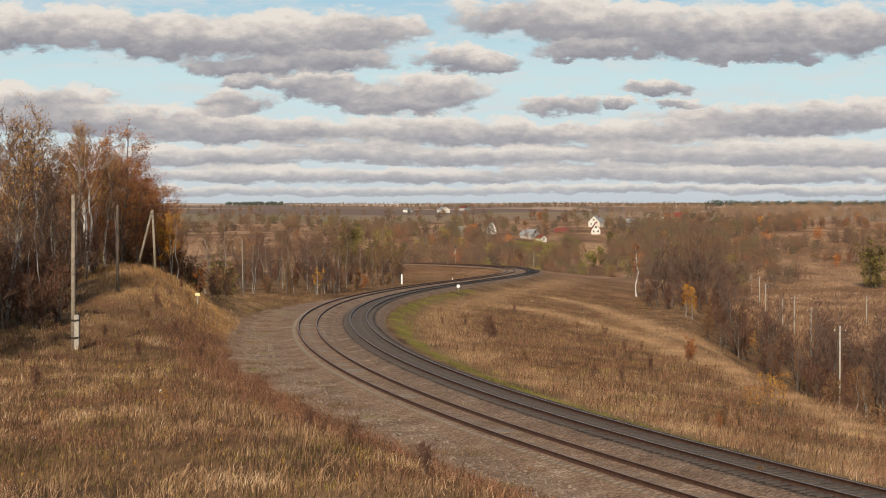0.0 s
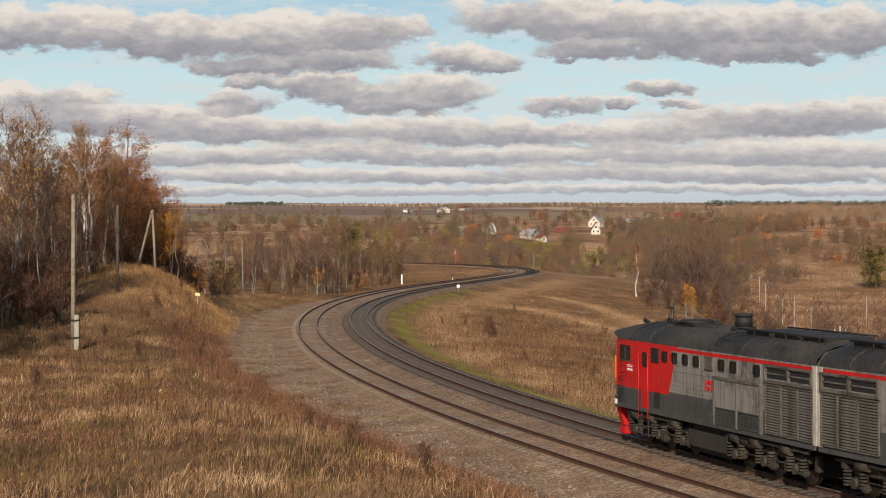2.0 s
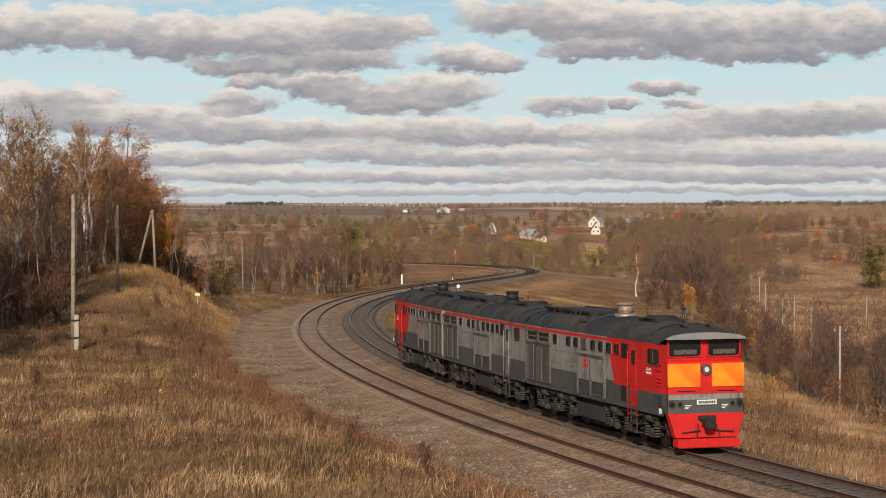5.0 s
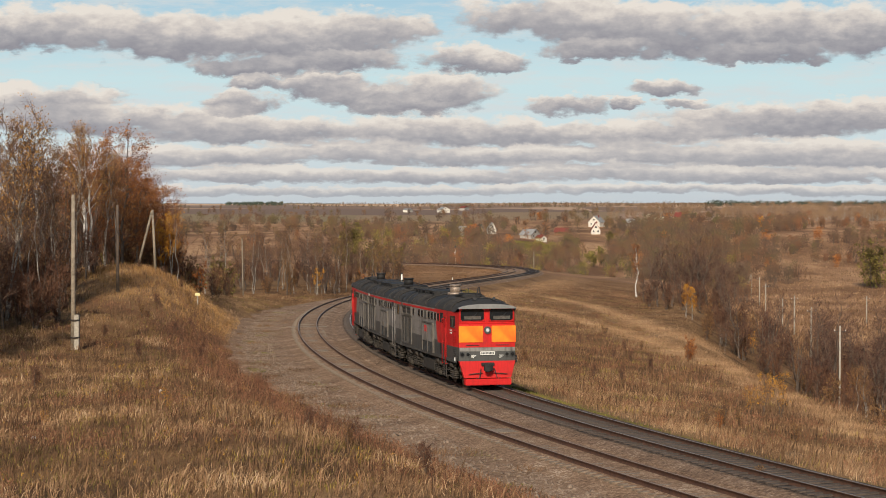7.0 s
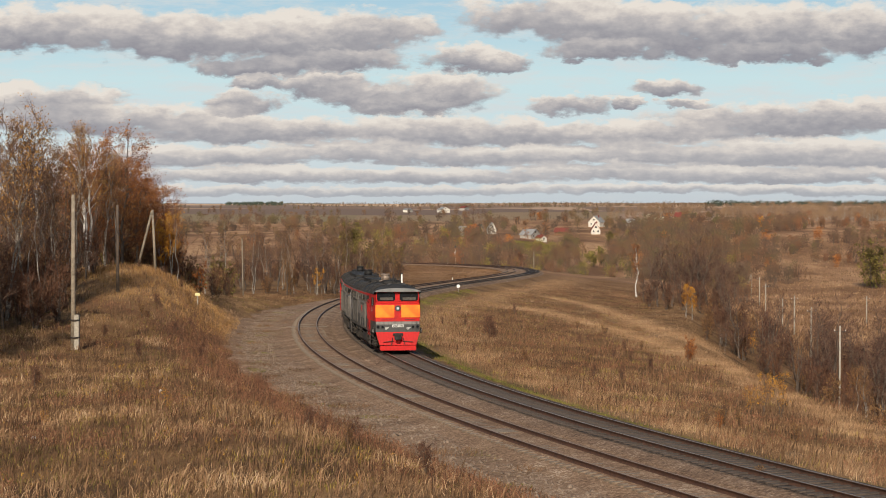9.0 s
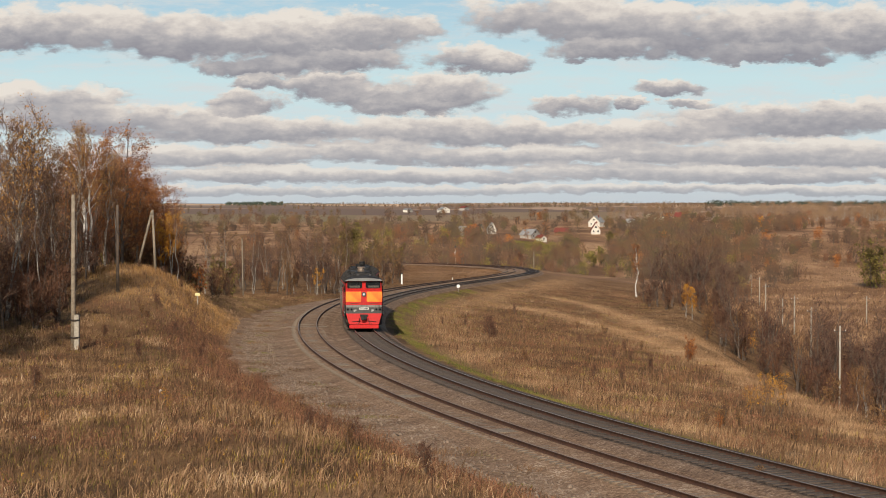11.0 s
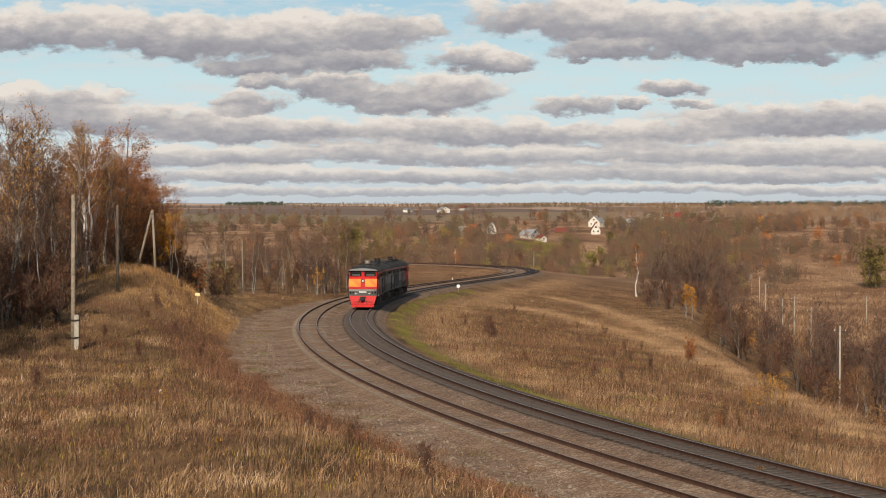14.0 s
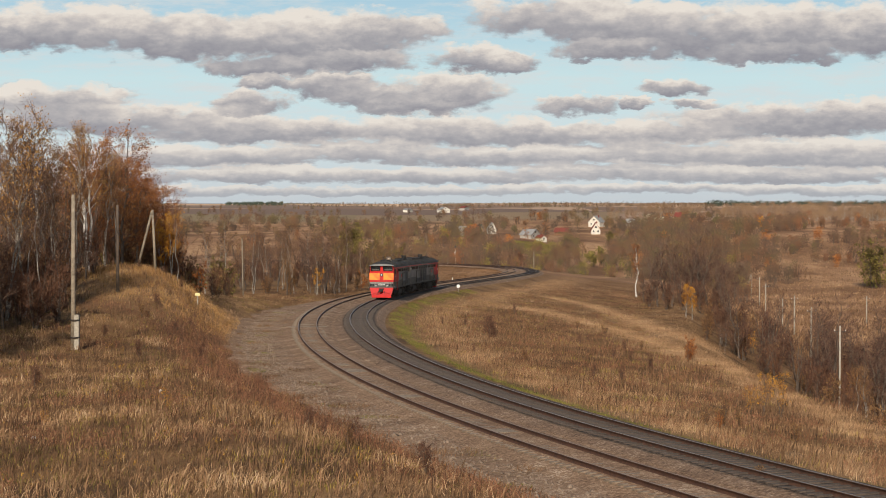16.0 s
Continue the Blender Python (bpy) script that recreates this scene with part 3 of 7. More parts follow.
        if not main:
            # pale slabs laid between the rails
            for s, w, l in ((38.5, 1.2, 1.3), (56, 1.3, 1.7), (61, 0.7, 1.0), (75, 0.7, 1.5), (108.5, 3.4, 0.7), (113, 1.6, 0.9), (22, 1.1, 1.2), (87, 0.6, 1.2)):
                x, y, th = on_line(s, n)
                bm = bmesh.new()
                box(bm, -l / 2, l / 2, -w / 2, w / 2, 0, 0.05, 0.012)
                ob = part("timber_slab", bm, m_sleeper_pale, track, "bleached flat slab between the rails")
                ob.matrix_basis = Matrix.LocRotScale((x, y, float(rail_z(y)) - 0.2), Euler((0, 0, th + 0.06)), None)


railway()


# ---------------- grass, weeds and stones (what nobody could count) ----------------
RNG = np.random.RandomState(7)


def blades(name, x, y, material, height, width, lean, per, label, bent=True, spread=0.12, plume=0.0, lift=0.0):
    """Tufts of flat blades on the ground, each blade bent over in its own direction."""
    z = ground_z(x, y) + lift
    k = len(x) * per
    bx = np.repeat(x, per) + RNG.normal(0, spread, k)
    by = np.repeat(y, per) + RNG.normal(0, spread, k)
    bz = np.repeat(z, per) - 0.04
    h = np.repeat(height * RNG.uniform(0.55, 1.25, len(x)), per) * RNG.uniform(0.6, 1.15, k)
    a = RNG.uniform(0, 6.283, k)
    # the wind bends most stalks the same way
    lx = lean * h * (0.95 * np.cos(a) + 0.4)
    ly = lean * h * (0.95 * np.sin(a) - 0.1)
    f = RNG.uniform(0, 3.1416, k)
    wx, wy = np.cos(f) * width * 0.5, np.sin(f) * width * 0.5
    if bent:
        m = 0.62
        V = np.stack([np.stack([bx - wx * 0.6, by - wy * 0.6, bz], -1), np.stack([bx + wx * 0.6, by + wy * 0.6, bz], -1),
                      np.stack([bx + lx * 0.35 + wx * (1 + plume), by + ly * 0.35 + wy * (1 + plume), bz + h * m], -1),
                      np.stack([bx + lx * 0.35 - wx * (1 + plume), by + ly * 0.35 - wy * (1 + plume), bz + h * m], -1),
                      np.stack([bx + lx, by + ly, bz + h * (1 - 0.25 * lean)], -1)], 1)
        F = np.array([(0, 1, 2), (0, 2, 3), (3, 2, 4)])
    else:
        V = np.stack([np.stack([bx - wx, by - wy, bz], -1), np.stack([bx + wx, by + wy, bz], -1), np.stack([bx + lx, by + ly, bz + h], -1)], 1)
        F = np.array([(0, 1, 2)])
    c = V.shape[1]
    faces = (np.arange(k)[:, None, None] * c + F).reshape(-1, 3)
    ob = part(name, mesh_from(name, V.reshape(-1, 3), faces), material)
    return tagged(ob, label, "grass", kind="stuff")


def forbs(name, x, y, material, height, per, label, coarse=1.0):
    """Bushy weeds: a loose upright head of many small withered leaves and seed sprays."""
    k = len(x) * per
    h = np.repeat(height * RNG.uniform(0.5, 1.25, len(x)), per)
    f = RNG.uniform(0.05, 1, k)
    w = h * 0.42 * np.sin(np.pi * np.clip(0.2 + 0.75 * f, 0, 1))
    a = RNG.uniform(0, 6.283, k)
    c = np.stack([np.repeat(x, per) + np.cos(a) * w * RNG.uniform(0, 1, k), np.repeat(y, per) + np.sin(a) * w * RNG.uniform(0, 1, k), np.repeat(ground_z(x, y), per) + h * f - 0.03], -1)
    up = np.stack([np.cos(a) * 0.5, np.sin(a) * 0.5, RNG.uniform(0.3, 1.3, k)], -1) * RNG.uniform(0.03, 0.09, k)[:, None] * coarse
    b = RNG.uniform(0, 6.283, k)
    side = np.stack([np.cos(b), np.sin(b), RNG.normal(0, 0.4, k)], -1) * RNG.uniform(0.008, 0.02, k)[:, None] * coarse
    V = np.stack([c - side, c + side, c + up], 1)
    ob = part(name, mesh_from(name, V.reshape(-1, 3), np.arange(3 * k).reshape(-1, 3)), material)
    return tagged(ob, label, "weeds", kind="stuff")


def scatter(count, s0, s1, n0, n1, keep):
    """Random places beside the line, thinned by keep(x, y, n, s) in 0..1 and to a wide fan before the camera."""
    s, n = RNG.uniform(s0, s1, count), RNG.uniform(n0, n1, count)
    x, y, _ = on_line(s, n)
    ok = (np.abs(x) < 0.262 * y + 3) & (y > 38) & (RNG.uniform(0, 1, count) < keep(x, y, n, s))
    return x[ok], y[ok]


def meadow():
    clump = lambda x, y, size, seed, lo=-0.1, hi=0.3: smooth(waves(x, y, size, seed), lo, hi)
    past = lambda n, s, w=1.2: smooth(n, edge_n(s) - 0.9 - 0.8 * smooth(s, 60, 110), edge_n(s) + 0.4 * w)
    thin = lambda y: np.clip(75 / np.maximum(y, 75), 0.2, 1)
    # side of the cutting: straw, weeds and short grass in patches
    zone = lambda x, y: waves(x, y, 5.5, 31) + 0.7 * waves(x, y, 15, 61) + 0.5 * waves(x, y, 2.2, 62)
    knoll = lambda x, y: 0.8 * np.exp(-((x + 23) / 7) ** 2 - ((y - 156) / 18) ** 2)
    x, y = scatter(230000, -14, 190, 8.5, 46, lambda x, y, n, s: past(n, s) * (0.05 + 0.95 * smooth(zone(x, y) + knoll(x, y), -0.1, 0.35)) * (1 - 0.93 * rust_share(x, y)) * thin(y))
    tall = RNG.uniform(0, 1, len(x)) < 0.22 + 0.3 * smooth(waves(x, y, 3.2, 85), 0.1, 0.4)
    blades("tall_straw_grass", x[tall], y[tall], m_straw, 0.5, 0.009, 0.6, 4, "tall pale straw grass bent by the wind", plume=0.9, spread=0.09)
    blades("short_straw_grass", x[~tall], y[~tall], m_straw, 0.26, 0.014, 0.8, 4, "short matted straw grass", spread=0.2)
    x, y = scatter(115000, -14, 210, 8.5, 46, lambda x, y, n, s: past(n, s) * (0.12 + 0.88 * smooth(zone(x, y), 0.12, -0.25)) * (1 - 0.6 * rust_share(x, y)) * (1 - np.minimum(1, 1.1 * knoll(x, y))) * thin(y))
    blades("brown_weeds", x, y, m_weed, 0.24, 0.02, 0.7, 4, "brown withered weeds on the slope", spread=0.18)
    x, y = scatter(52000, -14, 200, 8.5, 46, lambda x, y, n, s: past(n, s) * (0.15 + 0.85 * clump(x, y, 5, 33, -0.05, 0.3)) * (1 - 0.7 * rust_share(x, y)) * thin(y))
    blades("olive_grass", x, y, m_olive, 0.26, 0.018, 0.6, 4, "short olive grass among the weeds")
    x, y = scatter(15000, 80, 135, 11, 34, lambda x, y, n, s: smooth(knoll(x, y), 0.12, 0.5) * (0.4 + 0.6 * clump(x, y, 4, 89, -0.3, 0.1)))
    blades("knoll_straw_grass", x, y, m_gold_straw, 0.42, 0.024, 0.6, 4, "golden straw grass on the sunlit knoll", bent=False, spread=0.2)
    # bushy weeds
    x, y = scatter(70000, -14, 150, 8.5, 34, lambda x, y, n, s: rust_share(x, y) * (0.45 + 0.55 * clump(x, y, 2.6, 86, -0.2, 0.2)) * thin(y))
    forbs("red_brown_weeds", x, y, m_rust, 0.52, 18, "bushy red-brown withered weeds along the gravel")
    x, y = scatter(60000, -14, 190, 9, 46, lambda x, y, n, s: past(n, s) * clump(x, y, 3.4, 87, 0.1, 0.35) * (1 - rust_share(x, y)) * 0.5 * thin(y))
    forbs("bushy_brown_weeds", x, y, m_weed, 0.45, 16, "bushy brown dead weeds among the straw")
    x, y = scatter(24000, -14, 120, 9, 40, lambda x, y, n, s: past(n, s) * clump(x, y, 4.4, 88, 0.3, 0.45) * 0.4 * thin(y))
    forbs("ochre_weeds", x, y, m_ochre, 0.38, 14, "ochre-yellow leafy weeds in the grass")
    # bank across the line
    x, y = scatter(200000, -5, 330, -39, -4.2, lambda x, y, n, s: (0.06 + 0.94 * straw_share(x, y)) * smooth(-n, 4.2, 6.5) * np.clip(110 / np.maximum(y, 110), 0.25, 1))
    blades("bank_straw_grass", x, y, m_straw, 0.42, 0.022, 0.45, 4, "tall pale straw grass on the bank", bent=False, spread=0.2)
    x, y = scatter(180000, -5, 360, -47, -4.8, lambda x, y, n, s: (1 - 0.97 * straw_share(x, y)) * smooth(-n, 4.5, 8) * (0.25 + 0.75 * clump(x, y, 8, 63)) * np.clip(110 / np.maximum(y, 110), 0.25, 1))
    blades("bank_brown_weeds", x, y, m_weed, 0.28, 0.032, 0.45, 4, "reddish-brown withered weeds on the bank", bent=False, spread=0.25)
    x, y = scatter(42000, -5, 240, -6.6, -2.9, lambda x, y, n, s: np.exp(-((n + 4.2 + 0.5 * waves(x, y, 9, 35)) / 0.85) ** 2) * (0.35 + 0.65 * clump(x, y, 6, 41)))
    blades("green_verge", x, y, m_green, 0.17, 0.03, 0.4, 4, "strip of short green grass along the ballast", bent=False)
    # tall single stalks
    x, y = scatter(60000, -14, 120, 9.5, 40, lambda x, y, n, s: past(n, s) * (0.15 + 0.5 * clump(x, y, 5, 43)) * thin(y))
    blades("weed_stalks", x, y, m_weed, 0.62, 0.014, 0.2, 1, "upright dead weed stalks in the grass", spread=0.1, plume=1.6)
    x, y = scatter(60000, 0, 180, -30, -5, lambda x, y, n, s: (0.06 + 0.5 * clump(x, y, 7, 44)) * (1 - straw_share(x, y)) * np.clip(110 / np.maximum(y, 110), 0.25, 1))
    blades("bank_stalks", x, y, m_weed, 0.7, 0.022, 0.2, 1, "upright dead stalks on the bank", spread=0.1, plume=1.2)
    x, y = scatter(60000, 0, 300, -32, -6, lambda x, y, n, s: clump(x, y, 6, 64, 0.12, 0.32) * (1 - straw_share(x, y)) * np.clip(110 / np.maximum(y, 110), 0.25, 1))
    forbs("bank_red_weeds", x, y, m_rust, 0.5, 10, "bushy red-brown weeds in patches on the bank", 1.6)
    x, y = scatter(30000, 0, 260, -32, -6, lambda x, y, n, s: clump(x, y, 7, 65, 0.2, 0.4) * np.clip(110 / np.maximum(y, 110), 0.25, 1))
    blades("bank_olive_grass", x, y, m_olive, 0.35, 0.04, 0.3, 3, "olive grass in patches on the bank", bent=False, spread=0.3)
    # tussocks of the valley meadow
    px, d = RNG.uniform(1130, 1600, 30000), np.exp(RNG.uniform(np.log(330), np.log(950), 30000))
    x = (px - 784) / 3280 * d
    ok = beside(x, d)[0] < -36
    x, d = x[ok], d[ok]
    pale = waves(x, d, 45, 46) + RNG.normal(0, 0.25, len(x)) > 0.05
    blades("meadow_tussocks", x[pale], d[pale], m_straw, 0.6, 0.16, 0.3, 2, "pale tussocks in the valley meadow", bent=False, spread=0.5)
    blades("meadow_weeds", x[~pale], d[~pale], m_weed, 0.8, 0.2, 0.3, 2, "brown weeds in the valley meadow", bent=False, spread=0.5)
    px, d = RNG.uniform(895, 1005, 5000), RNG.uniform(740, 880, 5000)
    blades("village_lawn", (px - 784) / 3280 * d, d, m_green, 0.4, 0.3, 0.3, 2, "patch of green grass below the village", bent=False, spread=0.6)
    # far verge inside and beyond the bend
    x, y = scatter(36000, 170, 480, 4, 30, lambda x, y, n, s: past(n, s, 2) * (0.3 + 0.7 * clump(x, y, 12, 36)))
    blades("far_verge_grass", x, y, m_weed, 0.32, 0.05, 0.3, 3, "dry grass beside the far bend", bent=False, spread=0.3)
    # tufts on the gravel
    x, y = scatter(26000, -12, 150, 5.8, 10.5, lambda x, y, n, s: clump(x, y, 3.5, 37, 0.22, 0.42) * 0.8)
    blades("gravel_weeds", x, y, m_weed, 0.24, 0.02, 0.4, 3, "sparse dry weeds in the gravel", lift=0.15)
    x, y = scatter(20000, -12, 150, 5.8, 10.5, lambda x, y, n, s: clump(x, y, 4.2, 38, 0.3, 0.45) * 0.8)
    blades("gravel_grass", x, y, m_green, 0.14, 0.022, 0.4, 3, "sparse green tufts in the gravel", lift=0.17)


meadow()


def loose_stones():
    count = 15000
    s, n = RNG.uniform(-12, 150, count), RNG.uniform(2.3, 10, count)
    ok = (np.abs(n - 4.6) > 1.9) | (RNG.uniform(0, 1, count) < 0.12)
    x, y, _ = on_line(s[ok], n[ok])
    g = ground_z(x, y)
    fade = smooth(n[ok], 5.5, 9.0)
    z = np.maximum(g, rail_z(y) - 0.42) * (1 - fade) + (g + 0.17) * fade + 0.01
    k = len(x)
    size = RNG.gamma(2.0, 0.016, k) + 0.015
    o = np.array([(1, 0, 0), (0, 1, 0), (-1, 0, 0), (0, -1, 0), (0, 0, 0.7), (0, 0, -0.7)])
    V = o[None] * size[:, None, None] * RNG.uniform(0.6, 1.4, (k, 6, 1)) + np.stack([x, y, z], -1)[:, None]
    F = np.array([(0, 1, 4), (1, 2, 4), (2, 3, 4), (3, 0, 4), (1, 0, 5), (2, 1, 5), (3, 2, 5), (0, 3, 5)])
    faces = (np.arange(k)[:, None, None] * 6 + F).reshape(-1, 3)
    tagged(part("loose_stones", mesh_from("loose_stones", V.reshape(-1, 3), faces), m_stone), "loose pale stones on the gravel", "stones", kind="stuff")


loose_stones()


# ---------------- the diesel locomotive: two cab sections and a booster ----------------
def dirty_paint(name, base, low, dirt, rough=0.55, soot=0.65):
    """Old paint: streaked from above, sooty in patches."""
    n = Nodes(name)
    p = n.coord()
    streak = n.noise(1.6, 6, 0.65, p, (5.0, 5.0, 0.5))
    col = n.mix(n.step(streak, 0.45, 0.75), base, low)
    col = n.mix(n.math("MULTIPLY", n.step(n.noise(0.9, 6, 0.7, p), 0.46, 0.72), soot), col, dirt)
    n.bump(n.noise(7, 4), 0.06, 0.02)
    return n.finish(col, n.math("ADD", n.math("MULTIPLY", streak, 0.25), rough - 0.12), 0.0, 0.25)


m_red = dirty_paint("railway_red_paint", srgb(194, 34, 33), srgb(172, 32, 30), srgb(124, 38, 34), 0.5)
m_grey = dirty_paint("light_grey_paint", srgb(134, 129, 124), srgb(98, 92, 86), srgb(50, 45, 40), soot=0.85)
m_dark = dirty_paint("dark_grey_paint", srgb(78, 77, 75), srgb(64, 62, 59), srgb(44, 41, 38))
m_roof = dirty_paint("sooty_roof_paint", srgb(62, 59, 56), srgb(40, 38, 36), srgb(18, 17, 17), 0.72)
m_visor = dirty_paint("pale_grey_roof_paint", srgb(128, 127, 125), srgb(110, 109, 106), srgb(80, 78, 75))
m_soot = plain("sooty_metal", srgb(22, 21, 20), srgb(48, 45, 43), 1.5, 0.7, 0.2)
m_gear = plain("greasy_running_gear", srgb(30, 27, 24), srgb(80, 72, 62), 2.5, 0.75, 0.2, 0.3, grime=srgb(24, 22, 20), grime_scale=2.0)
m_tank = plain("dusty_black_tank", srgb(24, 22, 20), srgb(54, 49, 42), 0.8, 0.8)
m_wheel = plain("wheel_steel", srgb(40, 35, 31), srgb(76, 66, 57), 2, 0.5, 0.6)
m_strip = dirty_paint("cream_paint", srgb(186, 178, 166), srgb(164, 154, 142), srgb(122, 112, 100))
m_louvre = plain("grimy_louvre_paint", srgb(70, 65, 59), srgb(108, 101, 92), 1.2, 0.75, grime=srgb(46, 42, 37))
m_stack = plain("heat_stained_steel", srgb(110, 92, 78), srgb(176, 160, 144), 2, 0.5, 0.3)
m_lens = plain("lamp_lens", srgb(170, 176, 180), srgb(214, 218, 220), 2, 0.1, 0.0, 0.0)


def orange_film():
    n = Nodes("orange_reflective_film")
    p = n.coord()
    col = n.ramp(n.noise(1.1, 3, 0.5, p), [(0.36, (1.0, 0.12, 0.004, 1)), (0.66, (1.0, 0.27, 0.012, 1))])
    return n.finish(col, 0.35, 0.0, 0.6)


def cab_glass():
    n = Nodes("dark_cab_glass")
    return n.finish((0.012, 0.014, 0.016, 1), 0.06, 0.0, 0.6)


m_orange, m_glass = orange_film(), cab_glass()

HALF = 7.95          # half the length of a section's body
SILL, STRIPE, WIDE = 1.38, 3.78, 1.57
ROOF_SHAPE = ((WIDE, 3.86), (1.50, 4.06), (1.28, 4.26), (0.9, 4.41), (0.45, 4.49), (0.0, 4.52))


def along(d):
    """Metres back from the cab end."""
    return HALF - d


def body_shell(cab):
    """The side walls and the end wall, painted in fields."""
    bm = bmesh.new()
    levels = [SILL, 2.08, 2.2, 3.0, STRIPE - 0.10, STRIPE + 0.03, 3.86]
    slant = lambda z: 4.7 + 1.1 * (z - SILL) / (STRIPE - SILL)
    stations = [0.0, 1.0, 2.4] + [None] + [7.5, 10.0, 12.5, 15.9]
    for sgn in (-1, 1):
        grid = []
        for d in stations:
            col = []
            for z in levels:
                dd = slant(z) if d is None else d
                w = WIDE - (0.10 * max(0, 1 - dd / 0.6) if cab else 0)
                col.append(bm.verts.new((along(dd), sgn * w, z)))
            grid.append(col)
        for i in range(len(stations) - 1):
            for j in range(len(levels) - 1):
                q = [grid[i][j], grid[i + 1][j], grid[i + 1][j + 1], grid[i][j + 1]]
                f = bm.faces.new(q if sgn > 0 else q[::-1])
                red = cab and i < 3
                if j == 0:
                    f.material_index = 2
                elif j == 1:
                    f.material_index = 0 if red else 2
                elif j == 4:
                    f.material_index = 0
                else:
                    f.material_index = 0 if red else 1
                if red and j == 0:
                    f.material_index = 2
    # the end away from the cab, and the floor
    for x, flip in ((along(15.9), False),) + (() if cab else ((along(0), True),)):
        pts = [(x, -WIDE, SILL), (x, WIDE, SILL), (x, WIDE, 3.86), (x, 1.28, 4.25), (x, 0.45, 4.48), (x, -0.45, 4.48), (x, -1.28, 4.25), (x, -WIDE, 3.86)]
        f = bm.faces.new([bm.verts.new(p) for p in (pts if flip else pts[::-1])])
        f.material_index = 2
    f = bm.faces.new([bm.verts.new(p) for p in ((-HALF, -WIDE, SILL), (-HALF, WIDE, SILL), (HALF - 0.2, WIDE, SILL), (HALF - 0.2, -WIDE, SILL))])
    f.material_index = 2
    return bm


def roof_shell(cab):
    bm = bmesh.new()
    prof = [(y, z) for y, z in ROOF_SHAPE] + [(-y, z) for y, z in ROOF_SHAPE[-2::-1]]
    cuts = ([(-0.34, -0.52, 0.0), (-0.1, -0.16, 0.0), (0.5, -0.05, 0.0)] if cab else [(0.0, 0.0, 0.0)])
    cuts += [(1.6, 0, 0), (2.6, 0, 0), (2.63, 0.05, 0.0), (7.4, 0.05, 0.0), (7.43, 0, 0), (9.6, 0, 0), (9.63, 0.07, 0.0), (15.2, 0.07, 0.0), (15.23, 0.0, 0.0), (15.9, 0.0, 0.0)]
    rows = []
    for d, up, _ in cuts:
        k = 1.0 if d >= 0 else 1 + 0.10 * d
        row = []
        for y, z in prof:
            lift = up * (z - 3.86) / 0.66
            if d < -0.05:
                lift = 0.2 - 0.42 * (z - 3.86) / 0.66
            row.append(bm.verts.new((along(d), y * k, z + lift)))
        rows.append(row)
    for a, b in zip(rows[:-1], rows[1:]):
        for i in range(len(prof) - 1):
            f = bm.faces.new((a[i], a[i + 1], b[i + 1], b[i]))
            f.smooth = True
            f.material_index = 1 if (cab and (a[0].co.x > along(-0.2))) else 0
    if cab:
        f = bm.faces.new(rows[0][::-1])
        f.material_index = 1
    bmesh.ops.recalc_face_normals(bm, faces=bm.faces)
    return bm


def quad_panel(bm, x0, x1, side, z0, z1, out=0.02, bevel=0.012, mat=0):
    y0, y1 = (WIDE - 0.02, WIDE + out)
    if side < 0:
        y0, y1 = -y1, -y0
    box(bm, min(x0, x1), max(x0, x1), y0, y1, z0, z1, bevel, mat)


